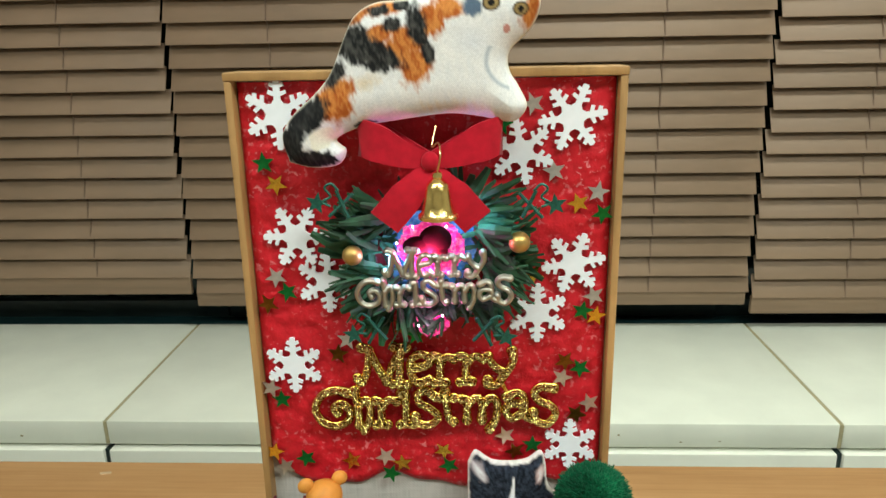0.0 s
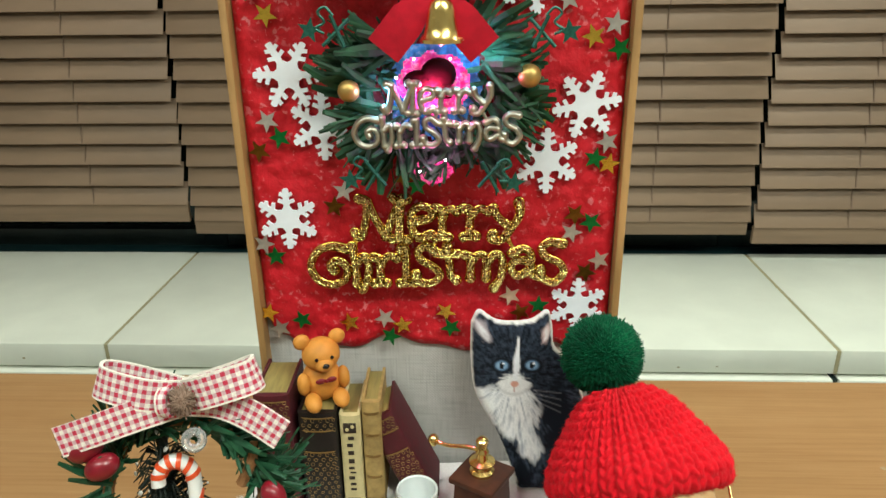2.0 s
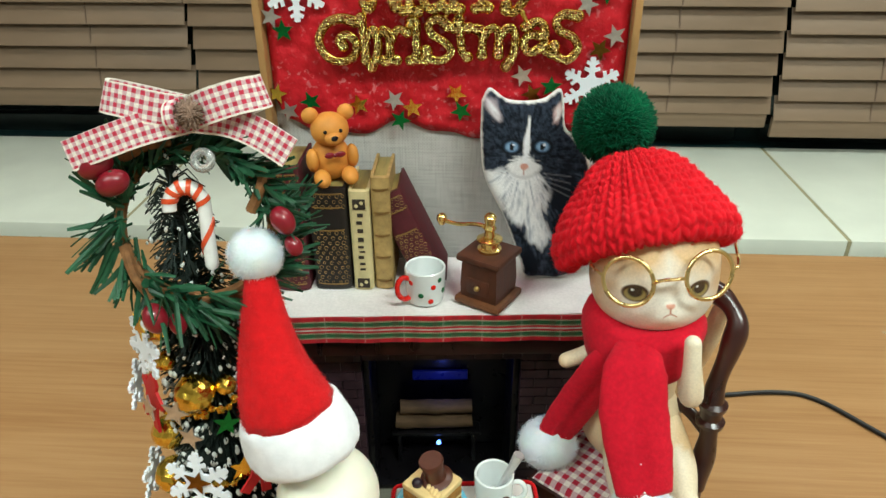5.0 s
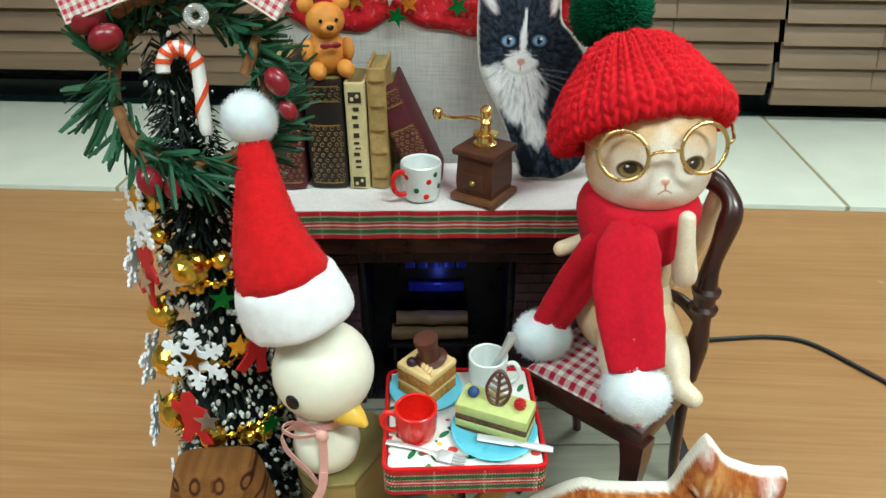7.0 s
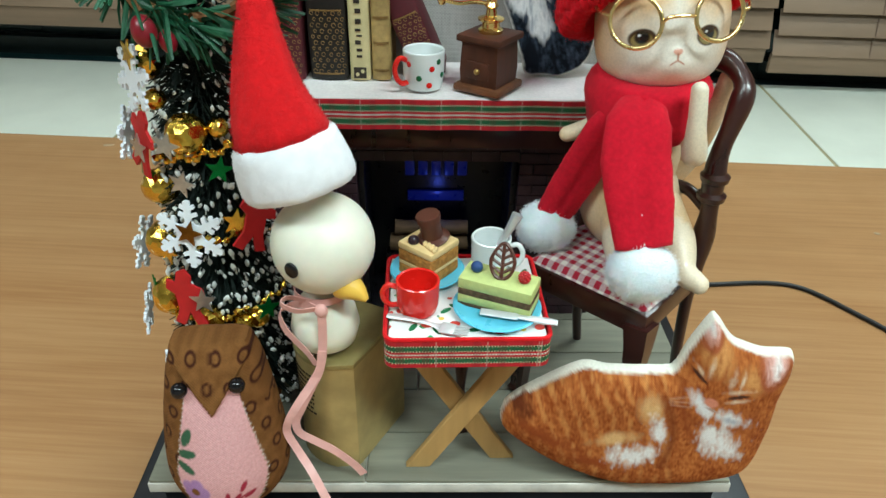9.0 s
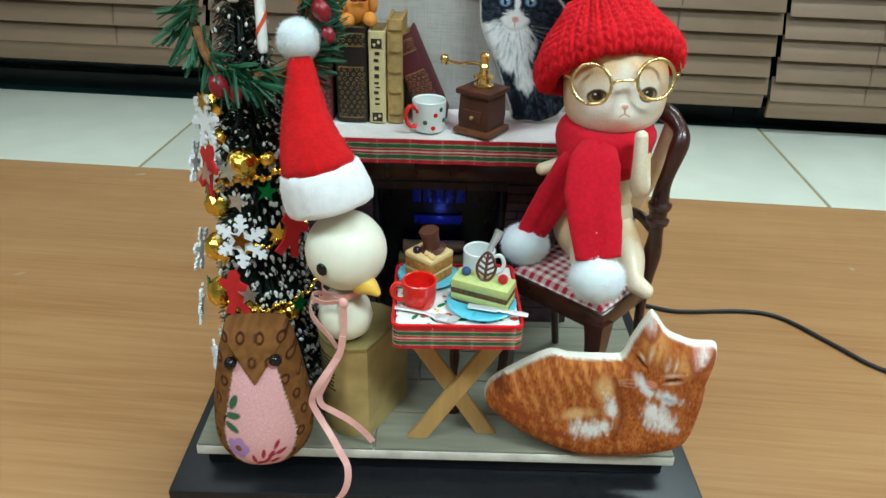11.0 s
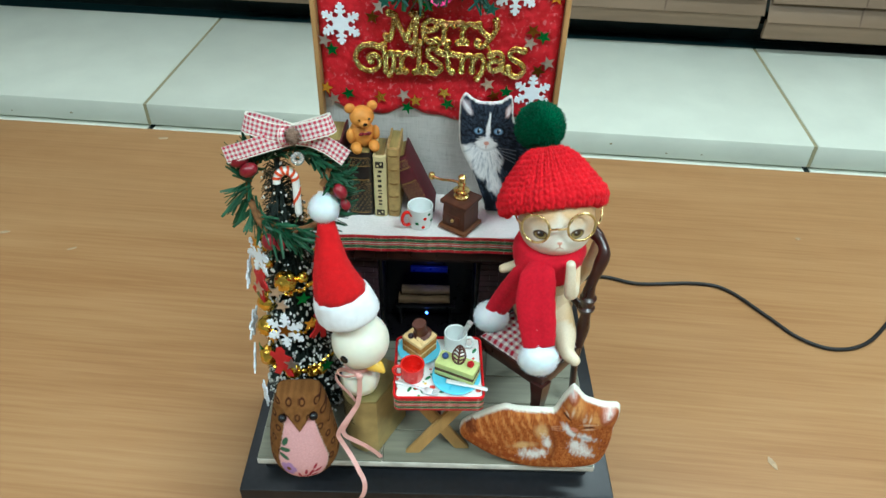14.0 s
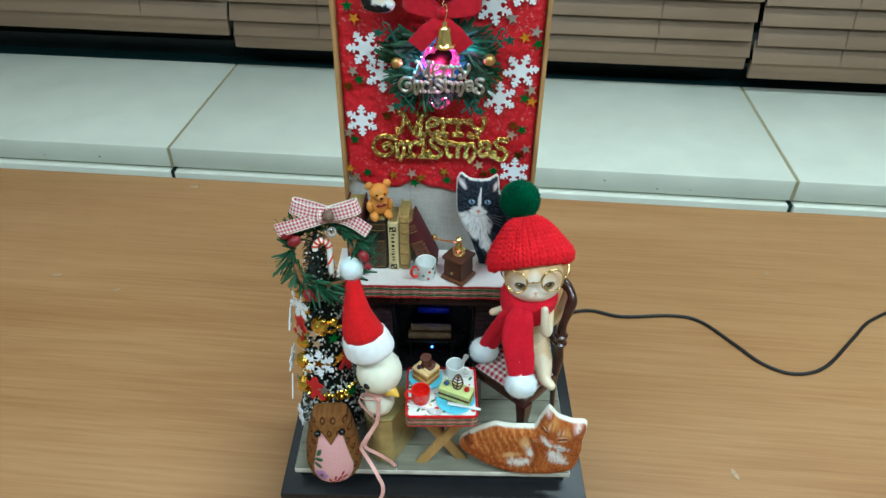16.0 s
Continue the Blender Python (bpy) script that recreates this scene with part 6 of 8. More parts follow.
# ---- the pine wreath over the tree's top ----
NX, NY, NZ = -0.072, 0.0465, 0.1735
pine = thing("pine_wreath", (NX, NY, NZ), "small green pine wreath with red berries on tree", "wreath")
pine.rotation_euler = (radians(-17), 0, radians(6))
rng = random.Random(21)
RW = 0.0212
bm = bmesh.new()
pts = [(RW * math.cos(a), 0.001 * math.sin(3 * a), 1.02 * RW * math.sin(a)) for a in np.linspace(0, 2 * math.pi, 49)]
tube(bm, pts, 0.0016, 8, caps=False)
part("twig_ring", bm, twig, pine, "brown twig ring")
items = []
for k in range(620):
    a = rng.uniform(0, 2 * math.pi)
    side = rng.choice((-1, 1))
    c = Vector(((RW + rng.uniform(-0.003, 0.003)) * math.cos(a), rng.uniform(-0.006, 0.003), (RW + rng.uniform(-0.003, 0.003)) * math.sin(a)))
    out_ = Vector((math.cos(a), 0, math.sin(a)))
    tan = Vector((-math.sin(a), 0, math.cos(a)))
    flow = tan * (-1 if 0.2 < a < 2.9 else 1)
    dirv = (flow * rng.uniform(0.2, 1.2) + out_ * rng.uniform(-0.4, 1.3) + Vector((0, rng.uniform(-0.9, 0.35), 0))).normalized()
    if a > 4.9 or a < 0.1:
        c.y += 0.011
        dirv.y = abs(dirv.y)
    ln = rng.uniform(0.008, 0.0165)
    if dirv.dot(out_) < 0.1:
        ln *= 0.55
    items.append((c, c + dirv * ln, (rng.uniform(-1, 1), rng.uniform(-1, 1), rng.uniform(-1, 1)), rng.uniform(0.0011, 0.0021)))
link_mesh("needles", blades("needles", items, needle_green), pine, "flat green plastic needles")
for x, z, y, r in ((-0.0218, 0.0178, -0.01, 0.004), (-0.0172, 0.0132, -0.0115, 0.0038), (0.0255, 0.0015, -0.007, 0.0035), (0.0275, -0.0062, -0.004, 0.0026), (-0.0112, -0.025, -0.008, 0.0037), (-0.006, -0.0275, -0.0055, 0.0027)):
    bm = bmesh.new()
    ball(bm, (x, y, z), (r * 1.22, r * 0.95, r * 0.9), 18, 12, pose(0, 0, 0, 0, 75 if z < -0.02 else -25 if x < -0.011 else 60, 0))
    part("berry", bm, berry_red, pine, "glossy dark red berry")
for p in (((-0.019, -0.004, -0.005), (-0.0165, -0.006, -0.013), (-0.0125, -0.006, -0.02)), ((0.0165, -0.004, 0.004), (0.02, -0.006, 0.011), (0.0205, -0.005, 0.016)), ((-0.0165, -0.006, 0.0195), (-0.009, -0.007, 0.0225), (-0.003, -0.006, 0.023)), ((0.0, -0.003, -0.0215), (0.006, 0.002, -0.021), (0.01, 0.005, -0.0225))):
    bm = bmesh.new()
    tube(bm, smooth_path(p, 6), [0.0017 - 0.0006 * k / 12 for k in range(13)], 8)
    part("twig", bm, twig, pine, "bare brown twig")
bm = bmesh.new()
lathe(bm, [(0.0022 + 0.0012 * math.cos(a), 0.0012 * math.sin(a)) for a in np.linspace(0, 2 * math.pi, 13)], 24, (0.006, -0.0095, 0.0185), pose(0, 0, 0, 80))
part("clear_bead", bm, clear_bead, pine, "clear plastic bead")

cane = thing("candy_cane", (-0.0668, 0.0435, 0.161), "red and white striped clay candy cane", "candy cane")
cane.rotation_euler = (radians(-10), 0, 0)
cane.scale = (1.0, 1.12, 1.06)
cane.location.x -= 0.0015
path = [(0.0, 0, 0), (-0.0004, 0, 0.008), (-0.0006, 0, 0.017)]
for k in range(1, 10):
    a = math.pi * k / 9 * 1.08
    path.append((-0.0006 - 0.0044 * (1 - math.cos(a)), -0.0003 * k, 0.0175 + 0.0052 * math.sin(a)))
cp = smooth_path(path, 8)
bm = bmesh.new()
tube(bm, cp, [0.0019 * (0.75 if i in (0, len(cp) - 1) else 1) for i in range(len(cp))], 16)
part("stick", bm, cane_white, cane)
n = len(cp)
for s in range(7):
    bm = bmesh.new()
    i0 = 4 + s * (n - 12) // 7
    pts, sides = [], []
    for k in range(13):
        u = i0 + k * 0.75
        i = min(int(u), n - 2)
        p = cp[i].lerp(cp[i + 1], u - i)
        d = (cp[i + 1] - cp[i]).normalized()
        nrm = Vector((0, -1, 0))
        sd = d.cross(nrm).normalized()
        a = math.pi * (k / 12 - 0.5) * 1.2
        pts.append(p + (nrm * math.cos(a) + sd * math.sin(a)) * 0.0019)
        sides.append(d)
    strip(bm, pts, sides, 0.0013, 0.0005)
    part("stripe", bm, cane_red, cane, "orange-red stripe")

gbow = thing("gingham_bow", (-0.0674, 0.0475, 0.2055), "red and cream gingham ribbon bow with fluffy knot", "bow")
gbow.rotation_euler = (radians(-16), 0, radians(3))


def ribbon(pts, side, w=0.0135, name="loop"):
    bm = bmesh.new()
    p = smooth_path(pts, 6)
    strip(bm, p, [side] * len(p), w, 0.0009)
    part(name, bm, bow_gingham, gbow)


ribbon([(0, -0.002, 0), (-0.008, -0.0058, 0.0014), (-0.0165, -0.0055, 0.0034), (-0.0222, -0.0022, 0.0044), (-0.0222, 0.0024, 0.0048), (-0.014, 0.003, 0.003), (0, 0, 0)], (0.3, 0, 1), 0.0085)
ribbon([(0, -0.002, 0), (0.006, -0.0062, 0.002), (0.0135, -0.0062, 0.0042), (0.018, -0.003, 0.0052), (0.018, 0.0022, 0.0056), (0.011, 0.003, 0.003), (0, 0, 0)], (-0.35, 0, 1), 0.0088)
ribbon([(0, -0.003, -0.0008), (-0.0115, -0.0062, -0.0038), (-0.0215, -0.0065, -0.0072), (-0.0318, -0.005, -0.0108)], (-0.25, 0, 1), 0.0082, "tail")
ribbon([(0, -0.003, -0.0008), (0.009, -0.002, -0.002), (0.017, -0.003, -0.005), (0.0255, -0.004, -0.0102)], (0.5, 0, 1), 0.0082, "tail")
bm = bmesh.new()
strip(bm, smooth_path([(-0.0032, -0.002, 0.0045), (-0.0042, -0.0072, 0.0015), (-0.0035, -0.0076, -0.003), (-0.0025, -0.002, -0.0052)], 5), [(1, -0.2, 0)] * 16, 0.0028, 0.0008)
part("knot_band", bm, bow_gingham, gbow)
link_mesh("knot_fluff", tufts("knot_fluff", (0.001, -0.0065, 0.0), 0.0021, 0.0034, 420, M("grey_brown_fluff", (0.3, 0.2, 0.15), 0.95, var=0.45, bump=0), 3, 0.0003, (1, 0.8, 1.15)), gbow, "grey-brown fluffy knot")

# ---- the felt owl ----
def owl_mesh():
    nu, nv = 280, 190
    V, F, C = [], [], []
    prof = ((0.0, 0.0, 0.0), (0.0125, 0.0115, 0.0012), (0.0175, 0.0162, 0.006), (0.0198, 0.0182, 0.014), (0.0197, 0.018, 0.024), (0.0184, 0.0165, 0.036), (0.0162, 0.0138, 0.0475), (0.0142, 0.0108, 0.057), (0.0125, 0.0084, 0.0628), (0.0117, 0.006, 0.0656), (0.0102, 0.0035, 0.0667), (0, 0, 0.0669))
    pp = smooth_path(prof, 18)
    pp = [pp[round(k * (len(pp) - 1) / nv)] for k in range(nv + 1)]
    for j, q in enumerate(pp):
        z = q.z
        e = 1.0 - 0.5 * max(0, min(1, (z - 0.035) / 0.03))
        for i in range(nu):
            a = 2 * math.pi * i / nu
            ca, sa = math.cos(a), math.sin(a)
            x = q.x * math.copysign(abs(ca) ** e, ca)
            y = q.y * math.copysign(abs(sa) ** e, sa)
            mx, mz = x * 1000, z * 1000
            tw = 14.2 * (mz - 44.5) / 22.5
            inflap = tw - abs(mx - 0.8) if y < 0.001 else -1
            if y < 0:
                y -= 0.0014 * max(0, min(1, inflap / 0.5 + 0.3))
            V.append((x, y, z * 0.945))
            cx, cz = (math.atan2(x, -y) * 0.0155) * 1000 if z < 0.045 else mx * 1.05, mz * 0.8
            c = lerp((0.15, 0.062, 0.016), (0.21, 0.092, 0.026), 0.5 + nz(cx, cz, 0.4))
            g0, h0 = round(cx / 7.6), round(cz / 7.2)
            for ga in (g0 - 1, g0, g0 + 1):
                for gb in (h0 - 1, h0, h0 + 1):
                    dx, dz = cx - (ga + 0.5 * (gb % 2)) * 7.6 + 0.9 * math.sin(gb * 2.1 + ga), cz - gb * 7.2 - 0.9 * math.sin(ga * 3.3)
                    rr = math.hypot(dx, dz)
                    if rr < 2.4:
                        c = lerp(c, (0.045, 0.012, 0.006), 1.5 - abs(rr - 1.45) / 0.4)
            if y < 0:
                bx = mx * 1.02
                if cz < 17:
                    bel = blob(bx, cz, 0.8, 17, 14.3, 16.3)
                else:
                    bel = abs(bx - 0.8) / (14.3 - (cz - 17) * 0.25) if cz < 43 else 9
                bel += 0.012 * math.sin(cz * 3.1)
                if bel < 1 and inflap < 0:
                    p = lerp((0.68, 0.35, 0.36), (0.74, 0.42, 0.42), 0.5 + nz(bx, cz, 1.4))
                    for lx, lz, la in ((-8.5, 29, 60), (-9, 24, 10), (-10, 19.5, -25)):
                        p = lerp(p, (0.05, 0.12, 0.065), (1.1 - blob(bx, cz, lx, lz, 3.2, 1.4, la)) * 5)
                    for k in range(5):
                        fx, fz = -8 + 2.6 * math.cos(k * 1.257), 11.5 + 2.6 * math.sin(k * 1.257)
                        p = lerp(p, (0.4, 0.22, 0.45), (1.1 - blob(bx, cz, fx, fz, 2.2, 2.2)) * 4)
                    p = lerp(p, (0.2, 0.08, 0.02), (1.1 - blob(bx, cz, -8, 11.5, 1.4, 1.4)) * 4)
                    for lx, lz, la in ((7.5, 13, 60), (5, 9, 50), (9, 9.5, 30), (3, 6, 40), (6, 5.5, 20), (0.5, 5, 10), (-2, 7, 100), (2, 9.5, 80)):
                        p = lerp(p, (0.35, 0.025, 0.05), (1.1 - blob(bx, cz, lx, lz, 2.3, 0.8, la)) * 4)
                    p = lerp(p, (0.35, 0.025, 0.05), (1.0 - blob(bx, cz, 3, 6.5, 8, 0.5, 35)) * 4)
                    c = lerp(c, p, (1 - bel) * 30)
                if inflap < 0 and cz < 42:
                    c = lerp(c, (0.74, 0.66, 0.58), (0.03 - abs(bel - 1)) * 40 * max(0, math.sin(cz * 4.5 + bx * 2)))
            C += [*c, 1.0]
    for j in range(nv):
        for i in range(nu):
            k = (i + 1) % nu
            F.append((j * nu + i, j * nu + k, (j + 1) * nu + k, (j + 1) * nu + i))
    me = pydata("body", V, F, [felt_print])
    me.color_attributes.new("Col", "FLOAT_COLOR", "POINT").data.foreach_set("color", C)
    return me


owl = thing("felt_owl", (-0.0703, 0.006, FZ), "stuffed brown felt owl with pink flowered belly", "soft toy")
owl.rotation_euler = (radians(-5), 0, radians(8))
link_mesh("body", owl_mesh(), owl, "brown ring-printed cloth body")
for ex, ey, ez in ((-0.0083, -0.0126, 0.0508), (0.0088, -0.0125, 0.0518)):
    bm = bmesh.new()
    ball(bm, (ex, ey, ez), 0.0025, 24, 14)
    part("eye", bm, eye_black, owl, "round black bead eye")

# ---- the gold tin, the white bird figure, its hat and ribbon ----
tin = thing("gold_tin", (-0.034, 0.033, FZ), "aged gold pedestal tin with one round side", "tin")
out = [(0.0175 * math.cos(a), 0.0175 * math.sin(a)) for a in np.linspace(radians(60), radians(262), 22)] + [(0.0055, -0.0125 - 0.0035), (0.0185, 0.012)]
bm = bmesh.new()
lo = [bm.verts.new((x, y, 0)) for x, y in out]
hi = [bm.verts.new((x, y, 0.0462)) for x, y in out]
bm.faces.new(lo)
bm.faces.new(hi)
for i in range(len(out)):
    j = (i + 1) % len(out)
    bm.faces.new((lo[i], lo[j], hi[j], hi[i]))
part("body", bm, gold_tin, tin, smooth=25)
bm = bmesh.new()
o2 = [(x * 1.03, y * 1.03) for x, y in out]
lo = [bm.verts.new((x, y, 0.0463)) for x, y in o2]
hi = [bm.verts.new((x, y, 0.0478)) for x, y in o2]
top = [bm.verts.new((x * 0.95, y * 0.95, 0.0482)) for x, y in o2]
bm.faces.new(lo)
bm.faces.new(top)
for i in range(len(out)):
    j = (i + 1) % len(out)
    bm.faces.new((lo[i], lo[j], hi[j], hi[i]))
    bm.faces.new((hi[i], hi[j], top[j], top[i]))
part("lid", bm, tin_top, tin, "olive-gold flat lid", smooth=25)
rng = random.Random(6)
for row in range(9):
    a = radians(203)
    while a < radians(238):
        w = rng.uniform(0.02, 0.08)
        bm = bmesh.new()
        am = a + w / 2
        box(bm, (0.0176 * math.cos(am), 0.0176 * math.sin(am), 0.0405 - row * 0.0021), (0.0002, 0.0176 * w, 0.0007), m=Matrix.Rotation(am, 4, "Z"))
        part("print_bar", bm, ink, tin, smooth=0)
        a += w + 0.03

DX, DY = -0.0387, 0.0262
bm = bmesh.new()
lathe(bm, ((0, 0), (0.006, 0.0003), (0.0098, 0.0035), (0.0112, 0.009), (0.0102, 0.0145), (0.0075, 0.019), (0.006, 0.021), (0, 0.023)), 32)
ball(bm, (0.0015, 0.0, 0.0396), (0.0158, 0.0158, 0.0158), 48, 32)
ball(bm, (-0.0048, -0.0146, 0.0388), (0.0024, 0.001, 0.0026), 20, 12, pose(0, 0, 0, 0, 12, -25), mat=1)
ball(bm, (0.0108, 0.0128, 0.0362), (0.0017, 0.0011, 0.0024), 16, 10, pose(0, 0, 0, 0, 0, -32), mat=1)
tube(bm, smooth_path([(0.008, -0.0065, 0.0295), (0.0122, -0.0086, 0.0287), (0.016, -0.0104, 0.0264)], 5), [0.0048 * (1 - (k / 10) ** 1.6 * 0.82) for k in range(11)], 16, mat=2)
solo("bird_figure", bm, [duck_white, eye_black, beak_yellow], (DX, DY, FZ + 0.0482), "ivory vinyl bird figure standing on gold tin", "figurine")

shat = thing("santa_hat", (-0.0416, 0.0262, 0.1098), "red felt Santa hat with white band and pompom", "hat")


def swept(rows, seg=36, ripple=0.0):
    """A tube whose rows are (centre, radius x, radius y, tilt)."""
    bm = bmesh.new()
    rings = []
    for k, (c, rx, ry, tx, ty) in enumerate(rows):
        ring = []
        for i in range(seg):
            a = 2 * math.pi * i / seg
            x, y = rx * math.cos(a), ry * math.sin(a)
            w = 1 + ripple * noise.noise(Vector((3 * math.cos(a), 3 * math.sin(a), k * 0.4)))
            ring.append(bm.verts.new(Vector(c) + Vector((x * w, y * w, tx * x + ty * y))))
        rings.append(ring)
    for a, b in zip(rings, rings[1:]):
        for i in range(seg):
            bm.faces.new((a[i], a[(i + 1) % seg], b[(i + 1) % seg], b[i]))
    bm.faces.new(rings[0][::-1])
    bm.faces.new(rings[-1])
    return bm


cone = [((-0.0046, 0.0006, 0.0146), 0.0135, 0.013, 0.28, -0.12), ((-0.0058, 0.0013, 0.0178), 0.0129, 0.0124, 0.28, -0.14), ((-0.0072, 0.0024, 0.0218), 0.0116, 0.011, 0.26, -0.16), ((-0.0087, 0.0042, 0.0272), 0.0098, 0.009, 0.24, -0.2), ((-0.0098, 0.0062, 0.0332), 0.0081, 0.0074, 0.2, -0.22), ((-0.0108, 0.0088, 0.0402), 0.0065, 0.0058, 0.16, -0.22), ((-0.0116, 0.0118, 0.0475), 0.0049, 0.0045, 0.1, -0.2), ((-0.0124, 0.0142, 0.0535), 0.0034, 0.0032, 0, 0)]
link_mesh("cone", furry(to_mesh("cone", swept(cone, 48, 0.07), red_felt), 9000, 0.0009, 0.00005, 41, 1.1), shat, "red felt cone")
band = [((-0.0002, 0, 0.0022), 0.0132, 0.0128, 0.29, -0.12), ((0.0, 0, -0.0002), 0.0147, 0.0142, 0.29, -0.12), ((-0.0002, 0, 0.0001), 0.0156, 0.0151, 0.29, -0.12), ((-0.0008, 0, 0.0022), 0.0161, 0.0156, 0.29, -0.12), ((-0.002, 0, 0.0062), 0.0159, 0.0153, 0.29, -0.12), ((-0.0036, 0.0003, 0.0115), 0.0151, 0.0146, 0.28, -0.12), ((-0.0044, 0.0005, 0.0143), 0.0144, 0.0139, 0.28, -0.12), ((-0.0048, 0.0007, 0.0152), 0.013, 0.0126, 0.28, -0.12)]
link_mesh("band", furry(to_mesh("band", swept(band, 72, 0.05), white_fluff), 16000, 0.0004, 0.00006, 42, 0.9), shat, "white fleece band")
link_mesh("pompom", tufts("pompom", (-0.0131, 0.0158, 0.0569), 0.0075, 0.0081, 6000, white_tuft, 9, 0.00006, jitter=0.3), shat, "fluffy white pompom")

rib = thing("pink_ribbon", (DX, DY, 0.0722), "thin pink satin ribbon tied round the bird's neck", "ribbon")


def satin(pts, sides, name, w=0.0026):
    bm = bmesh.new()
    p = smooth_path(pts, 6)
    ss = smooth_path(sides, 6) if len(sides) == len(pts) else [Vector(sides[0])] * len(p)
    strip(bm, p, ss, w, 0.0003)
    part(name, bm, pink_satin, rib)


satin([(0.0088 * math.cos(a), 0.0088 * math.sin(a), 0.0022) for a in np.linspace(0, 2 * math.pi, 14)], [(0, 0, 1)], "collar", 0.0026)
satin([(0.001, -0.0105, 0.001), (-0.004, -0.0075, 0.0005), (-0.009, -0.005, -0.002), (-0.0122, -0.0066, -0.0035), (-0.0118, -0.0078, -0.0075), (-0.0095, -0.0082, -0.0118), (-0.0045, -0.0092, -0.0175), (-0.0015, -0.0105, -0.0215)], [(0.35, -0.2, 1)], "loop", 0.0025)
satin([(0.0015, -0.0105, 0.0014), (-0.0055, -0.0125, 0.0016), (-0.0105, -0.011, 0.003), (-0.0085, -0.0085, 0.0035), (-0.002, -0.008, 0.002)], [(0.3, -0.3, 1)], "loop", 0.0022)
bm = bmesh.new()
ball(bm, (0.0018, -0.0108, 0.0008), (0.0021, 0.0016, 0.0024), 14, 10)
part("knot", bm, pink_satin, rib)
satin([(0.002, -0.0115, -0.0005), (0.0015, -0.0112, -0.01), (0.0005, -0.012, -0.0195), (-0.0025, -0.0138, -0.026), (-0.0075, -0.0178, -0.0332), (-0.0104, -0.0192, -0.039), (-0.0112, -0.0188, -0.0445), (-0.008, -0.0205, -0.05), (-0.0025, -0.0255, -0.0545), (0.0028, -0.0325, -0.0565), (0.0066, -0.0382, -0.0572), (0.007, -0.0406, -0.0635), (0.0045, -0.0414, -0.0705), (-0.0005, -0.0418, -0.0765)], [(1, 0.3, 0.3)], "tail", 0.0027)
satin([(0.0012, -0.0122, -0.014), (0.0, -0.0128, -0.0215), (-0.003, -0.0135, -0.0285), (-0.007, -0.0145, -0.0375), (-0.0092, -0.0148, -0.0432), (-0.008, -0.0158, -0.0472), (-0.0035, -0.0165, -0.0495), (0.0035, -0.017, -0.0535), (0.0095, -0.0165, -0.06), (0.0128, -0.016, -0.0655)], [(1, 0.2, 0.35)], "tail", 0.0027)

# ---- the tray table ----
tt = thing("tray_table", (0.0062, 0.0268, FZ), "folding X-leg table with plaid-edged cloth top", "table", 5.5)
TW, TD, TZ = 0.0485, 0.0445, 0.07
bm = bmesh.new()
box(bm, (0, 0, TZ - 0.0052), (TW - 0.0012, TD - 0.0012, 0.0098), 0.001)
part("tabletop", bm, white_cloth, tt)
bm = bmesh.new()
box(bm, (0, 0, TZ + 0.0001), (TW - 0.002, TD - 0.002, 0.0012), 0.0006)
part("cloth_top", bm, tray_cloth, tt, "white cloth with holly print")
for leaf_kind, mt, spots in (("printed_leaf", green_print, ((-0.006, -0.0085, 40), (-0.003, -0.0065, -30), (-0.0005, -0.0105, 70), (0.002, -0.018, 10), (-0.016, -0.0165, 60), (-0.02, -0.012, -20), (0.013, -0.0175, 25), (0.019, -0.0125, -40), (0.0205, 0.012, 60), (-0.0215, 0.004, 15), (0.006, -0.0178, -50), (-0.009, -0.018, -60))),
                             ("printed_fruit", red_print, ((-0.012, -0.0155, 0), (-0.0195, -0.0085, 0), (-0.0035, -0.015, 0), (0.0095, -0.019, 0), (0.0215, -0.017, 0), (0.021, 0.002, 0))),
                             ("printed_bud", yellow_print, ((-0.0075, -0.0125, 0), (0.0165, -0.018, 0), (-0.016, -0.012, 0)))):
    for x, y, a in spots:
        bm = bmesh.new()
        rr = (0.0021, 0.0009) if leaf_kind == "printed_leaf" else (0.0016, 0.0013) if leaf_kind == "printed_fruit" else (0.0009, 0.0008)
        plate(bm, [(rr[0] * math.cos(k * 0.524), rr[1] * math.sin(k * 0.524)) for k in range(12)], 0.00008, pose(x, y, TZ + 0.00072, 90, 0, 0) @ pose(0, 0, 0, 0, a, 0))
        part(leaf_kind, bm, mt, tt, smooth=0)
bm = bmesh.new()
cr = 0.003
loop = []
for cx, cy, a0 in ((TW / 2 - cr, -TD / 2 + cr, -90), (TW / 2 - cr, TD / 2 - cr, 0), (-TW / 2 + cr, TD / 2 - cr, 90), (-TW / 2 + cr, -TD / 2 + cr, 180)):
    for k in range(6):
        a = radians(a0 + 18 * k)
        loop.append((cx + cr * math.cos(a), cy + cr * math.sin(a), TZ - 0.0045))
loop.append(loop[0])
strip(bm, loop, [(0, 0, 1)] * len(loop), 0.0102, 0.0008)
part("ribbon_edge", bm, plaid_tray, tt, "red and green plaid woven ribbon")
bm = bmesh.new()
tube(bm, [(x, y, TZ + 0.0006) for x, y, _ in loop], 0.0007, 8, caps=False)
part("piping", bm, red_felt, tt, "red piping")


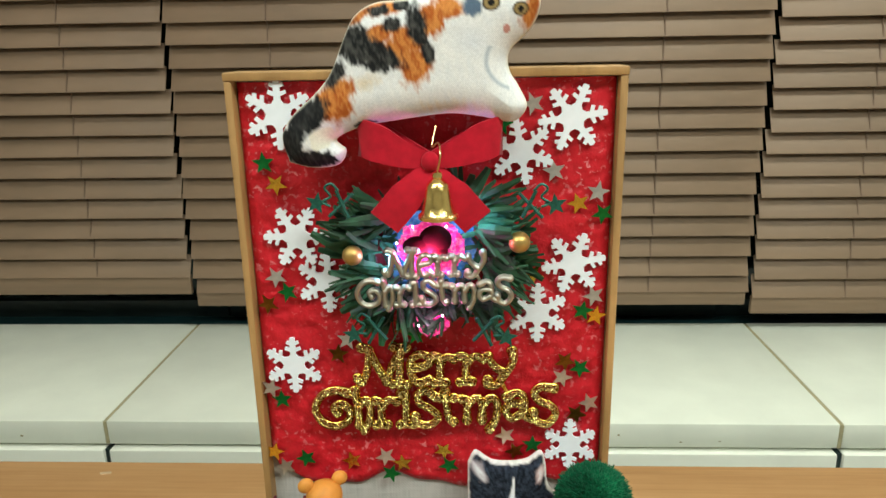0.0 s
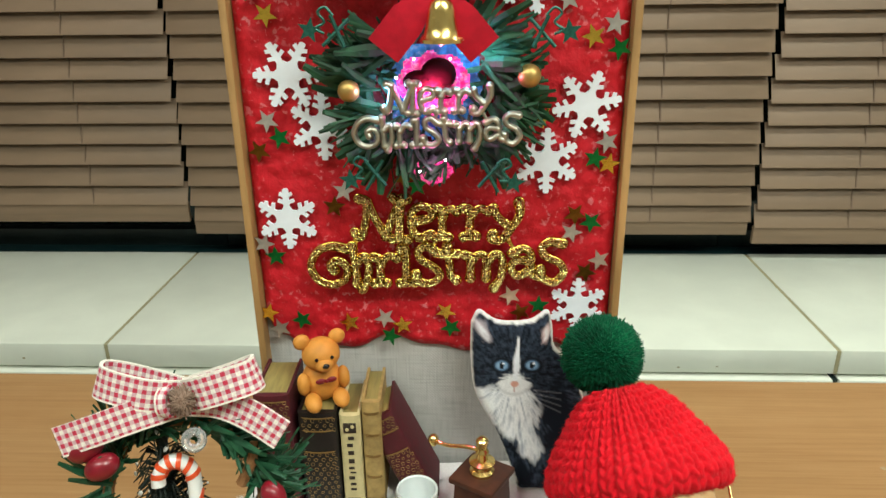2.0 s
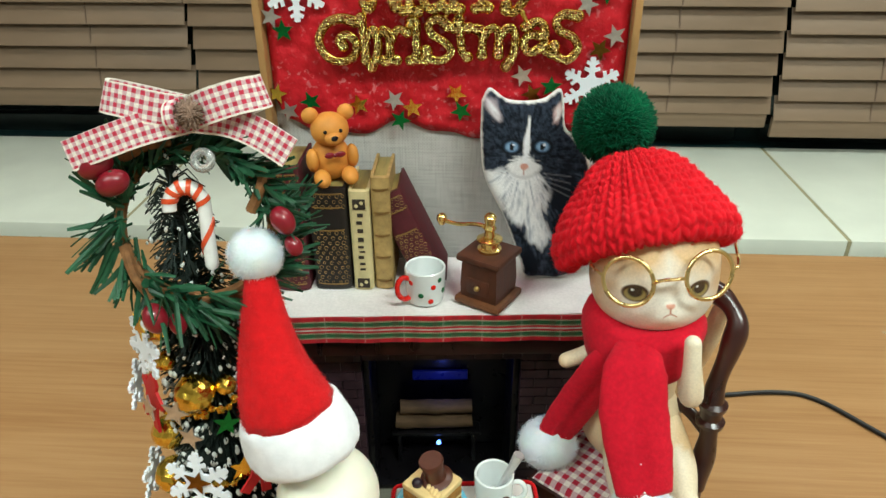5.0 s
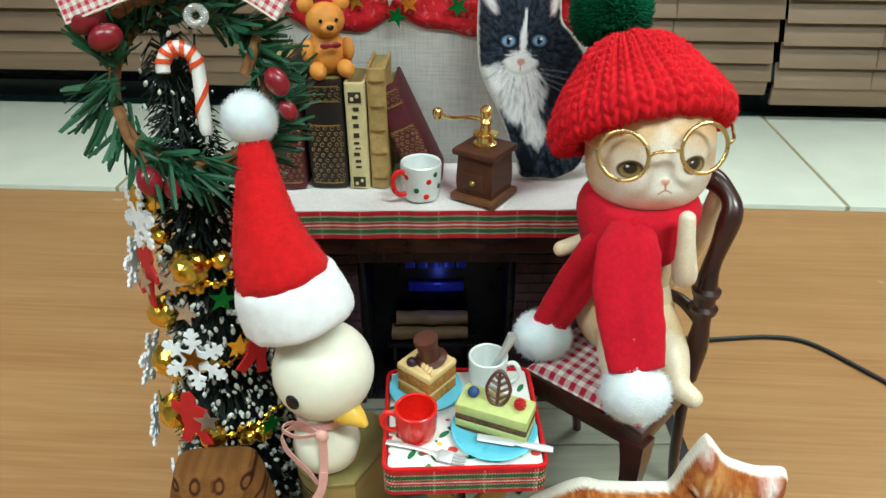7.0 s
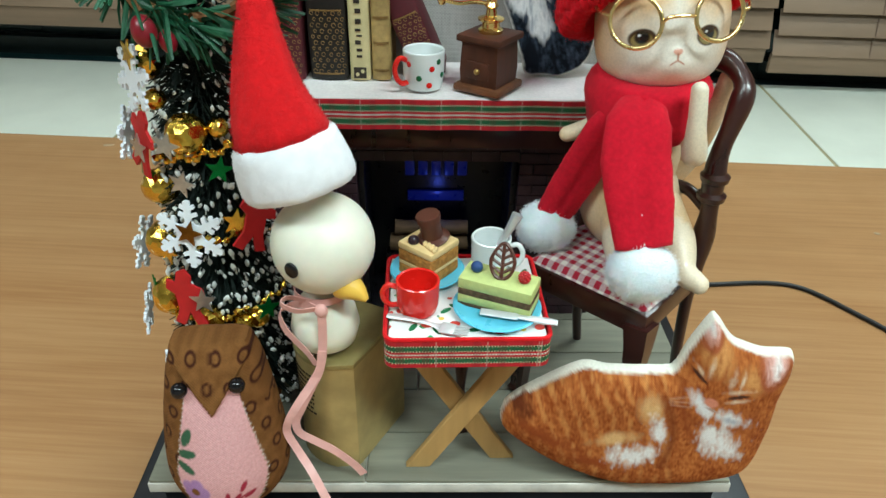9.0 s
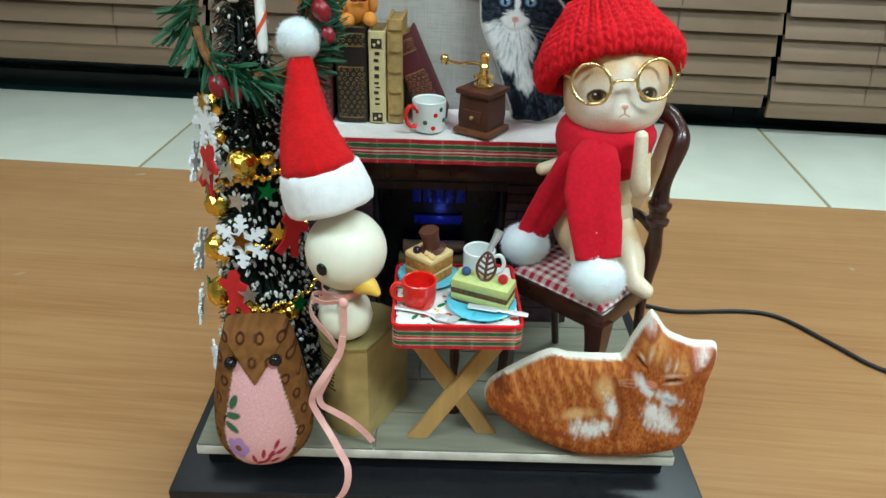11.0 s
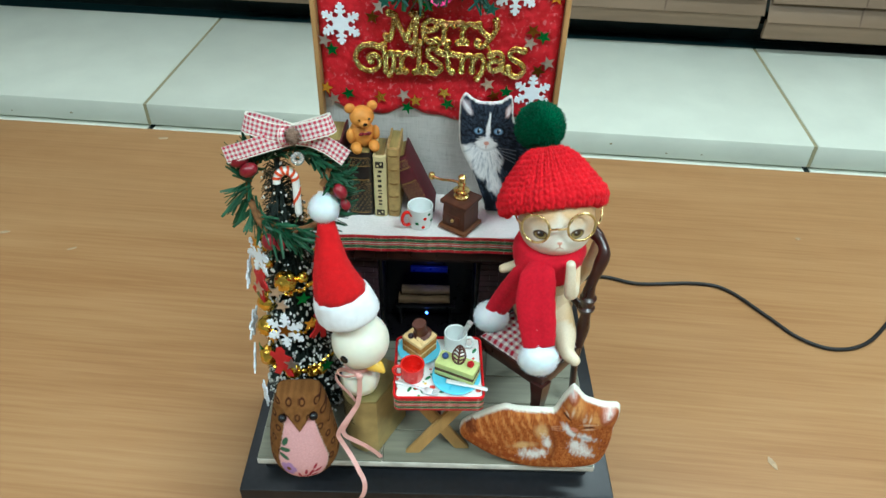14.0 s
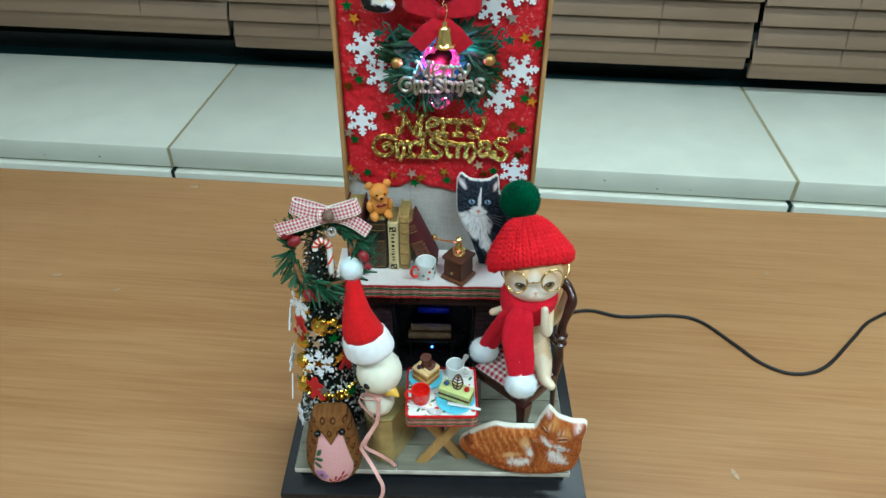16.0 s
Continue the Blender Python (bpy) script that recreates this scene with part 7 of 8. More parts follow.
def xleg(x, y, d):
    """One flat leg with its foot at x; it leans by d times its slope."""
    bm = bmesh.new()
    a, t = radians(31.5), 0.0602
    w, e = 0.0073 / math.cos(a) / 2, t * math.tan(a) * d
    o = [(-w, 0), (w, 0), (w + e, t), (-w + e, t)]
    plate(bm, o, 0.0026)
    bmesh.ops.bevel(bm, geom=list(bm.edges), offset=0.0003, segments=1, affect="EDGES")
    return part("leg", bm, light_wood, tt, "flat honey-coloured wooden leg", at=(x, y, 0.0001))


xleg(-0.0148, -0.0066, 1)
xleg(0.0158, -0.0032, -1)
bm = bmesh.new()
lathe(bm, ((0, 0), (0.0042, 0), (0.0042, 0.0016), (0.0018, 0.0026), (0.0016, 0.02), (0.0024, 0.03), (0.0016, 0.04), (0.0018, 0.06), (0, 0.06)), 14, (0.0012, 0.012, 0.0001))
part("post", bm, mahogany, tt, "dark turned post under the top")

TOP = FZ + TZ + 0.0008


def dish(x, y, r, name="blue_plate"):
    t = thing(name, (x, y, TOP), "sky-blue glazed plate on tray table", "plate", group="plates on the tray table")
    bm = bmesh.new()
    lathe(bm, ((0, 0), (r * 0.55, 0), (r * 0.62, 0.0004), (r * 0.97, 0.0017), (r, 0.0021), (r * 0.96, 0.0024), (r * 0.64, 0.0012), (0, 0.0011)), 40)
    part("body", bm, blue_plate, t)
    return t


dish(-0.0062, 0.0372, 0.0122)
dish(0.0165, 0.0192, 0.0135)

ck = thing("layer_cake", (-0.0058, 0.0375, TOP + 0.0012), "square sponge cake with chocolate top hat", "cake", -36)
for z, h, mt, nm in ((0, 0.0038, sponge, "sponge_layer"), (0.0038, 0.0012, cream, "cream_layer"), (0.005, 0.0042, sponge, "sponge_layer")):
    bm = bmesh.new()
    box(bm, (0, 0, z + h / 2), (0.0138, 0.0138, h), 0.0004)
    part(nm, bm, mt, ck)
bm = bmesh.new()
box(bm, (0, 0, 0.0104), (0.0143, 0.0143, 0.0026), 0.0009)
part("icing", bm, cream, ck, "pale butter icing")
bm = bmesh.new()
lathe(bm, ((0, 0), (0.0052, 0.0), (0.0056, 0.0006), (0.0048, 0.0012), (0.0036, 0.0016), (0.0034, 0.0055), (0.0041, 0.0088), (0.0038, 0.0094), (0, 0.0094)), 24, m=pose(0, 0, 0, 10, -6, 0), c=(0.0008, 0.0012, 0.0118))
part("chocolate_hat", bm, choco, ck, "chocolate top hat")
bm = bmesh.new()
ball(bm, (-0.0025, -0.0045, 0.0125), 0.0018, 14, 10)
part("berry", bm, plum, ck, "dark berry")
for k in range(4):
    bm = bmesh.new()
    ball(bm, (0.0012 + 0.0016 * k, -0.0028 - 0.0004 * k, 0.0121), (0.0009, 0.0018, 0.0008), 10, 8, pose(0, 0, 0, 0, 0, 20))
    part("cream_curl", bm, cream, ck)

gc = thing("green_cake", (0.0168, 0.0208, TOP + 0.0013), "pale green layered cake slice with berries", "cake", -19)
for z, h, mt, nm in ((0, 0.0012, cocoa, "cake_layer"), (0.0012, 0.0028, matcha, "cream_layer"), (0.004, 0.0022, cocoa, "cake_layer"), (0.0062, 0.0036, matcha, "icing")):
    bm = bmesh.new()
    box(bm, (0, 0, z + h / 2), (0.0228, 0.0105, h), 0.0004)
    part(nm, bm, mt, gc)
bm = bmesh.new()
ball(bm, (-0.0075, 0.0005, 0.0112), (0.0019, 0.0019, 0.0018), 14, 10)
part("blueberry", bm, blueberry, gc)
bm = bmesh.new()
rng = random.Random(1)
for k in range(40):
    z = 1 - 2 * (k + 0.5) / 40
    a = k * 2.4
    q = math.sqrt(1 - z * z)
    ball(bm, (0.0075 + 0.0015 * q * math.cos(a), 0.0005 + 0.0015 * q * math.sin(a), 0.0114 + 0.0015 * z), 0.00055, 6, 5)
part("raspberry", bm, raspberry, gc)
bm = bmesh.new()
leaf = [(0.0036 * math.sin(a) * (1 - 0.35 * max(0, -math.cos(a))), 0.0, -0.0054 * math.cos(a)) for a in np.linspace(0, 2 * math.pi, 25)]
tube(bm, leaf, 0.0006, 6, caps=False)
tube(bm, [(0, 0, -0.0058), (0, 0, 0.0052)], 0.0006, 6)
for z in (-0.003, -0.0008, 0.0013, 0.0032):
    for sx in (-1, 1):
        tube(bm, [(0, 0, z - 0.0006), (sx * 0.0033 * math.sqrt(max(0, 1 - ((z + 0.0012) / 0.0054) ** 2)), 0, z + 0.0012)], 0.0005, 6)
part("chocolate_leaf", bm, choco, gc, "openwork chocolate leaf", at=(0.0003, 0.0012, 0.0148), rot=(-24, 0, 10))

wm = thing("white_mug", (0.0143, 0.0425, TOP), "plain white mug holding a spoon", "mug")
mug_mesh(0.0066, 0.0122, porcelain, wm, porcelain, -12)
sp = thing("tea_spoon", (0.0143, 0.0425, TOP + 0.0022), "small silver spoon standing in white mug", "spoon")
bm = bmesh.new()
tube(bm, smooth_path([(-0.0008, 0.0, 0.0), (0.002, -0.0016, 0.006), (0.0052, -0.0012, 0.013), (0.0078, 0, 0.0185)], 5), [0.0011 + 0.0012 * (k / 15) ** 2 for k in range(16)], 10, flat=0.8)
part("handle", bm, steel, sp)
bm = bmesh.new()
ball(bm, (-0.001, 0.0004, 0.0006), (0.002, 0.0012, 0.0027), 14, 10)
part("bowl", bm, steel, sp)
rm = thing("red_mug", (-0.0075, 0.0175, TOP), "bright red glazed mug on tray table", "mug")
mug_mesh(0.0066, 0.0112, red_glaze, rm, red_glaze, 190)
fk = thing("dessert_fork", (-0.004, 0.0092, TOP + 0.0002), "small silver fork lying on the cloth", "fork", -14)
bm = bmesh.new()
tube(bm, smooth_path([(-0.0125, 0, 0.001), (-0.006, 0, 0.0014), (0.0005, 0, 0.0013), (0.004, 0, 0.0007)], 5), [0.0011, 0.00112, 0.0011, 0.00105, 0.001, 0.00095, 0.0009, 0.00085, 0.0008, 0.0008, 0.0008, 0.0008, 0.0009, 0.0011, 0.0014, 0.0018], 10, flat=0.5)
part("handle", bm, steel, fk)
bm = bmesh.new()
box(bm, (0.0063, 0, 0.0008), (0.0045, 0.0048, 0.0008), 0.0003)
part("neck", bm, steel, fk)
for k in range(4):
    bm = bmesh.new()
    tube(bm, [(0.008, -0.0018 + 0.0012 * k, 0.0008), (0.0105, -0.0018 + 0.0012 * k, 0.0009), (0.0128, -0.0018 + 0.0012 * k, 0.0014)], [0.0004, 0.0004, 0.0002], 6)
    part("tine", bm, steel, fk)
kn = thing("table_knife", (0.0225, 0.0125, TOP + 0.0024), "silver table knife resting on blue plate", "knife", -9)
bm = bmesh.new()
box(bm, (-0.0055, 0, 0.0005), (0.0115, 0.0024, 0.0006), 0.0003, pose(0, 0, 0, 20))
part("blade", bm, steel, kn)
bm = bmesh.new()
tube(bm, [(0.0, 0, 0.0006), (0.004, 0, 0.0005), (0.009, 0, 0.0004), (0.0118, 0, 0.0003)], [0.0009, 0.0012, 0.0014, 0.0011], 10, flat=0.6)
part("handle", bm, steel, kn)

# ---- the chair ----
CH = (0.0586, 0.0609)
chair = thing("balloon_back_chair", (*CH, FZ), "dark mahogany balloon-back chair with gingham seat", "chair", -38.5)
SW, SD, SZ = 0.0495, 0.0405, 0.0625
bm = bmesh.new()
box(bm, (0, 0, SZ - 0.0045), (SW, SD, 0.009), 0.001)
part("seat_frame", bm, mahogany, chair)
bm = bmesh.new()
uvl = bm.loops.layers.uv.verify()
n = 18
g = [[None] * (n + 1) for _ in range(n + 1)]
for i in range(n + 1):
    for j in range(n + 1):
        u, v = i / n * 2 - 1, j / n * 2 - 1
        e = (1 - abs(u) ** 6) * (1 - abs(v) ** 6)
        g[i][j] = bm.verts.new((u * SW * 0.475, v * SD * 0.47, SZ - 0.0002 + 0.0036 * max(0, e) ** 0.5))
for i in range(n):
    for j in range(n):
        f = bm.faces.new((g[i][j], g[i + 1][j], g[i + 1][j + 1], g[i][j + 1]))
        for lp in f.loops:
            lp[uvl].uv = (lp.vert.co.x + 0.1, lp.vert.co.y + 0.1)
part("cushion", bm, seat_gingham, chair, "red and white gingham seat pad")
for sx in (-1, 1):
    bm = bmesh.new()
    tube(bm, smooth_path([(sx * 0.0222, -0.0178, SZ - 0.005), (sx * 0.0232, -0.0188, SZ - 0.016), (sx * 0.0222, -0.0175, SZ - 0.035), (sx * 0.0225, -0.0185, 0.004), (sx * 0.023, -0.0192, 0.0006)], 5),
         [0.0062 - 0.0026 * min(1, k / 10) + (0.0007 if k > 17 else 0) for k in range(21)], 4, up=(1, 1, 0))
    part("front_leg", bm, mahogany, chair, smooth=30)
    bm = bmesh.new()
    tube(bm, smooth_path([(sx * 0.0232, 0.026, 0.0004), (sx * 0.0228, 0.0215, 0.02), (sx * 0.0228, 0.0182, 0.045), (sx * 0.0228, 0.0178, SZ)], 5), [0.0019 + 0.0004 * k / 15 for k in range(16)], 12)
    part("back_leg", bm, mahogany, chair)
    bm = bmesh.new()
    tube(bm, smooth_path([(sx * 0.0228, 0.0178, SZ - 0.001), (sx * 0.0226, 0.0195, 0.074), (sx * 0.0226, 0.0195, 0.084), (sx * 0.0215, 0.0205, 0.0935), (sx * 0.0205, 0.0222, 0.1045), (sx * 0.0212, 0.0265, 0.117), (sx * 0.0205, 0.0302, 0.1255), (sx * 0.015, 0.0325, 0.1305), (sx * 0.0075, 0.0336, 0.1325), (0, 0.034, 0.133)], 6),
         [0.003 + 0.0009 * math.sin(k * 0.24) ** 2 for k in range(55)], 14)
    part("back_post", bm, mahogany, chair)
    for z, x, y in ((0.0905, 0.0217, 0.0203), (0.0972, 0.0213, 0.0209)):
        bm = bmesh.new()
        lathe(bm, ((0.0022, -0.0028), (0.0047, -0.0012), (0.005, 0.0006), (0.0024, 0.0026)), 16, (sx * x, y, z))
        part("turned_ring", bm, mahogany, chair)
bm = bmesh.new()
tube(bm, smooth_path([(-0.0225, 0.0205, 0.084), (-0.012, 0.0225, 0.089), (0, 0.0235, 0.087), (0.012, 0.0225, 0.089), (0.0225, 0.0205, 0.084)], 5), 0.0022, 10)
part("cross_rail", bm, mahogany, chair)

# ---- the doll on the chair ----
HX, HY, HZ = 0.0645, 0.0785, 0.151


DH = Matrix.Translation((0.0648, 0.0785, 0.1478)) @ Matrix.Rotation(radians(-5), 4, "Y") @ Matrix.Rotation(radians(2), 4, "Z")


def doll_head(x, y, z):
    """A point of the head from a point of the unit ball: wide cheeks, a flat chin, a small muzzle."""
    low = min(0.9999, max(0.0, -z))
    e = (1 - low ** 3.3) ** (1 / 3.3) / math.sqrt(1 - low * low)
    px_, py_ = x * 0.0208 * e, y * (0.0204 if y < 0 else 0.0195) * e
    pz = z * 0.0215 if z > 0 else -0.0204 * low
    if y < 0:
        py_ -= 0.0017 * math.exp(-((px_ - 0.0004) / 0.0062) ** 2 - ((pz + 0.0085) / 0.0048) ** 2)
        py_ -= 0.0006 * math.exp(-((px_ - 0.0004) / 0.0016) ** 2 - ((pz + 0.0044) / 0.0012) ** 2)
        for ex in (-0.0097, 0.0097):
            py_ += 0.0003 * math.exp(-((px_ - ex) / 0.0042) ** 2 - ((pz + 0.0008) / 0.0028) ** 2)
    return px_, py_, pz


def doll_paint(x, y, z):
    """Colour of the head at a point of its own frame, millimetres."""
    n = nz(x, z, 0.22) * 0.35
    c = lerp((0.87, 0.82, 0.73), (0.76, 0.52, 0.28), (z - 2.5) / 7 + abs(x) * 0.02 - max(0, 1 - abs(x) / 5.5) * 0.8 + n)
    c = lerp(c, (0.76, 0.48, 0.23), (abs(x) - 12) / 9 - max(0, -z - 9) * 0.06 + n)
    if y > -8:
        return lerp(c, (0.66, 0.4, 0.18), (y + 8) / 14 + n)
    for ex, s in ((-9.7, -1), (9.7, 1)):
        dz = z + 1.0 + 0.12 * (x - ex) * s
        c = lerp(c, (0.62, 0.42, 0.22), (1.4 - blob(x, dz, ex, 0.2, 4.1, 3.0)) * 0.22)
        e = blob(x, dz, ex, 0, 3.7, 3.0)
        if e < 1.15:
            c = lerp(c, (0.06, 0.03, 0.014), (1.1 - e) * 7)
            c = lerp(c, (0.3, 0.24, 0.09), (0.92 - blob(x, dz, ex, -0.35, 3.5, 2.7)) * 7)
            c = lerp(c, (0.012, 0.012, 0.014), (1.05 - blob(x, dz, ex, 0.5, 2.3, 2.2)) * 3.5)
            # A painted highlight: small pale glint in the eye's colour.
            c = lerp(c, (0.75, 0.78, 0.82), (1.0 - blob(x, dz, ex - 0.8, 1.1, 0.5, 0.45)) * 5)
    c = lerp(c, (0.72, 0.36, 0.26), (1.05 - blob(x, z, 0.4, -4.2, 1.5, 0.9 - 0.25 * (z + 4.2))) * 4)
    line = min(abs(x - 0.4) + max(0, z + 4.8, -7.0 - z) * 3, abs(z + 7.0 + 0.16 * (x - 0.4) ** 2 + 0.3 * abs(x - 0.4)) + max(0, abs(x - 0.4) - 2.1) * 3)
    c = lerp(c, (0.5, 0.22, 0.14), (0.42 - line) * 3.2)
    return c


def doll_mesh():
    """One resin figure: a wide head, an upright body, two arms, two legs and a tail."""
    bm = bmesh.new()
    vs = ball(bm, (0, 0, 0), 1.0, 330, 180, Matrix.Rotation(radians(90), 4, "X"))
    placed = {}
    for v in vs:
        p = doll_head(*v.co)
        placed[v] = p
        v.co = DH @ Vector(p)
    ball(bm, (HX - 0.0003, HY, 0.104), (0.0152, 0.0142, 0.033), 48, 32)
    ball(bm, (HX - 0.0003, HY - 0.003, 0.0842), (0.018, 0.0165, 0.0185), 48, 32)
    for pts, rr in ((((0.0775, 0.068, 0.122), (0.0768, 0.0555, 0.1128), (0.0752, 0.0512, 0.1155), (0.074, 0.0508, 0.126), (0.0732, 0.0515, 0.134)), (0.0039, 0.0041, 0.0035, 0.0028, 0.0026)),
                    (((0.055, 0.075, 0.118), (0.047, 0.0745, 0.1125), (0.0388, 0.0735, 0.1095)), (0.004, 0.0032, 0.0027)),
                    (((0.073, 0.068, 0.085), (0.0768, 0.0555, 0.0795), (0.0788, 0.046, 0.0738), (0.0832, 0.0412, 0.0718)), (0.0085, 0.0072, 0.0045, 0.0033)),
                    (((0.06, 0.07, 0.084), (0.0585, 0.054, 0.079), (0.0585, 0.046, 0.074), (0.0585, 0.042, 0.0725)), (0.0075, 0.0062, 0.0042, 0.0038)),
                    (((0.071, 0.088, 0.082), (0.083, 0.087, 0.092), (0.089, 0.083, 0.112), (0.0905, 0.08, 0.129)), (0.0045, 0.004, 0.0036, 0.0028))):
        p = smooth_path(pts, 8)
        k = len(p)
        m_ = len(rr) - 1
        rs = [rr[min(int(i / 8), m_ - 1)] + (rr[min(int(i / 8), m_ - 1) + 1] - rr[min(int(i / 8), m_ - 1)]) * ((i / 8) - min(int(i / 8), m_ - 1)) for i in range(k)]
        tube(bm, p, rs, 16)
        ball(bm, p[-1], rs[-1], 16, 10)
        ball(bm, p[0], rs[0], 16, 10)
    own = [placed.get(v) for v in bm.verts]
    me = to_mesh("resin_doll", bm, [resin_paint, eye_gloss], 60)
    C = []
    for i, v in enumerate(me.vertices):
        x, y, z = v.co
        if own[i] is not None:
            c = doll_paint(*(q * 1000 for q in own[i]))
        else:
            c = lerp((0.84, 0.74, 0.55), (0.7, 0.44, 0.19), 0.4 + nz(x * 1000, z * 1000, 0.08) * 0.6 + (0.108 - z) * 8)
            if y < 0.056:
                c = lerp(c, (0.8, 0.74, 0.6), 0.6)
        C += [*c, 1.0]
    me.color_attributes.new("Col", "FLOAT_COLOR", "POINT").data.foreach_set("color", C)
    for p in me.polygons:
        if all(own[i] is not None and own[i][1] < -0.008 and min(blob(own[i][0] * 1000, own[i][2] * 1000, ex, -1.1, 3.3, 2.6) for ex in (-9.7, 9.7)) < 1 for i in p.vertices):
            p.material_index = 1
    return me


doll = link_mesh("resin_doll", doll_mesh(), None, "", (0, 0, 0))
tagged(doll, "cream and tan resin cat doll seated on chair", "doll")

gl = thing("wire_glasses", (HX, HY - 0.0195, HZ + 0.0018), "round gold wire spectacles worn by the doll", "glasses")
for sx, ox, oz, oy in ((-1, -0.0118, -0.0012, 0.0018), (1, 0.0119, 0.0016, 0.0022)):
    bm = bmesh.new()
    ring = [(ox + 0.0072 * math.cos(a), oy - 0.003 + 0.002 * math.cos(a) * sx + 0.0024 * math.sin(a), oz + 0.007 * math.sin(a)) for a in np.linspace(0, 2 * math.pi, 41)]
    tube(bm, ring, 0.00068, 10, caps=False, up=(0, 1, 0))
    part("rim", bm, gold_wire, gl)
    bm = bmesh.new()
    tube(bm, smooth_path([(ox + sx * 0.0074, oy - 0.001, oz + 0.001), (ox + sx * 0.0086, oy - 0.0002, oz + 0.0014), (ox + sx * 0.0102, oy + 0.004, oz + 0.0014), (sx * 0.0232, 0.014, oz + 0.003)], 6), 0.0005, 8)
    part("temple", bm, gold_wire, gl)
bm = bmesh.new()
tube(bm, smooth_path([(-0.0046, -0.0032, -0.0004), (-0.0028, -0.0042, 0.0012), (0.0018, -0.0042, 0.0018), (0.0046, -0.0028, 0.0014)], 6), 0.00055, 8)
part("bridge", bm, gold_wire, gl)


# ---- the knitted hat ----
def knit_hat():
    nu, nv = 420, 110
    ax0 = Vector((0.0622, 0.0842, 0.1522))
    up = Vector((-0.19, 0.52, 0.85)).normalized()
    right = Vector((1, 0, 0.16))
    right = (right - up * right.dot(up)).normalized()
    back = up.cross(right)
    prof = smooth_path([(0.0205, 0.0075, 0), (0.0222, 0.0022, 0), (0.0248, -0.0012, 0), (0.0278, -0.0006, 0), (0.0286, 0.0038, 0), (0.0258, 0.0085, 0), (0.0222, 0.0134, 0), (0.018, 0.019, 0), (0.0132, 0.0242, 0), (0.0078, 0.0272, 0), (0.0018, 0.0282, 0)], 14)
    prof = [prof[round(k * (len(prof) - 1) / nv)] for k in range(nv + 1)]
    V, F = [], []
    ribs = 33
    s = 0.0
    for j, q in enumerate(prof):
        if j:
            s += (q - prof[j - 1]).length
        tg = (prof[min(j + 1, nv)] - prof[max(j - 1, 0)]).normalized()
        nr, nzz = tg.y, -tg.x
        for i in range(nu):
            a = 2 * math.pi * i / nu
            ph = a * ribs / (2 * math.pi)
            f = ph - math.floor(ph)
            leg = f if f < 0.5 else 1 - f
            stitch = abs(math.sin(math.pi * (s / 0.0033 + 1.5 * leg + 0.2 * noise.noise(Vector((math.floor(ph) * 1.7, s * 90, 2)))))) ** 0.6
            strand = abs(math.sin(2 * math.pi * f)) ** 0.5
            rel = min(1, max(0, (j - 18) / 24))
            groove = abs(math.sin(math.pi * f)) ** 0.5
            d = 0.0006 * (1 - rel) + (0.0016 + 0.0008 * rel) * (0.25 + 0.75 * stitch) * (0.35 + 0.65 * strand) * (0.4 + 0.6 * groove)
            d += 0.0011 * noise.noise(Vector((math.cos(a) * 4, math.sin(a) * 4, s * 90))) + 0.0004 * noise.noise(Vector((math.cos(a) * 14, math.sin(a) * 14, s * 500)))
            d *= min(1, q.x / 0.008) * min(1, j / 10)
            r = q.x + d * nr
            sag = -0.0028 * abs(math.cos(a)) ** 3 * max(0, 1 - q.y / 0.012)
            V.append(tuple(ax0 + up * (q.y + sag + d * nzz) + right * r * math.cos(a) + back * r * 0.98 * math.sin(a)))
    for j in range(nv):
        for i in range(nu):
            k = (i + 1) % nu
            F.append((j * nu + i, j * nu + k, (j + 1) * nu + k, (j + 1) * nu + i))
    return furry(pydata("knitted_body", V, F, red_knit), 20000, 0.0014, 0.00005, 51, 1.4)


kh = thing("knitted_hat", (0, 0, 0), "chunky red knitted hat with green pompom", "hat")
link_mesh("knitted_body", knit_hat(), kh)
link_mesh("pompom", tufts("pompom", (0.0527, 0.1095, 0.1832), 0.0118, 0.014, 10000, green_yarn, 17, 0.00034, jitter=0.2), kh, "dense dark green yarn pompom")

# ---- the scarf ----
sc = thing("red_scarf", (0, 0, 0), "red brushed scarf with white pompom ends", "scarf")
bm = bmesh.new()
nseg, sec = 96, 28
rings = []
for k in range(nseg):
    a = 2 * math.pi * k / nseg
    ring = []
    for q in range(sec):
        b = 2 * math.pi * q / sec
        cb, sb = math.cos(b), math.sin(b)
        fold = 1 + 0.1 * math.sin(2.0 * a + 5 * sb) + 0.06 * noise.noise(Vector((math.cos(a) * 2, math.sin(a) * 2, sb * 2.5)))
        r = 0.0136 + 0.0058 * math.copysign(abs(cb) ** 0.75, cb) * fold + 0.0006 * sb
        ring.append(bm.verts.new((0.0634 + r * 1.03 * math.cos(a), HY - 0.0045 + r * math.sin(a), 0.1228 + 0.0102 * math.copysign(abs(sb) ** 0.8, sb) + 0.05 * (r * math.cos(a)) + 0.12 * r * math.sin(a))))
    rings.append(ring)
for k in range(nseg):
    for q in range(sec):
        bm.faces.new((rings[k][q], rings[k][(q + 1) % sec], rings[(k + 1) % nseg][(q + 1) % sec], rings[(k + 1) % nseg][q]))
link_mesh("wrap", furry(to_mesh("wrap", bm, red_jersey, 80), 6000, 0.0005, 0.00005, 61, 1.2), sc)


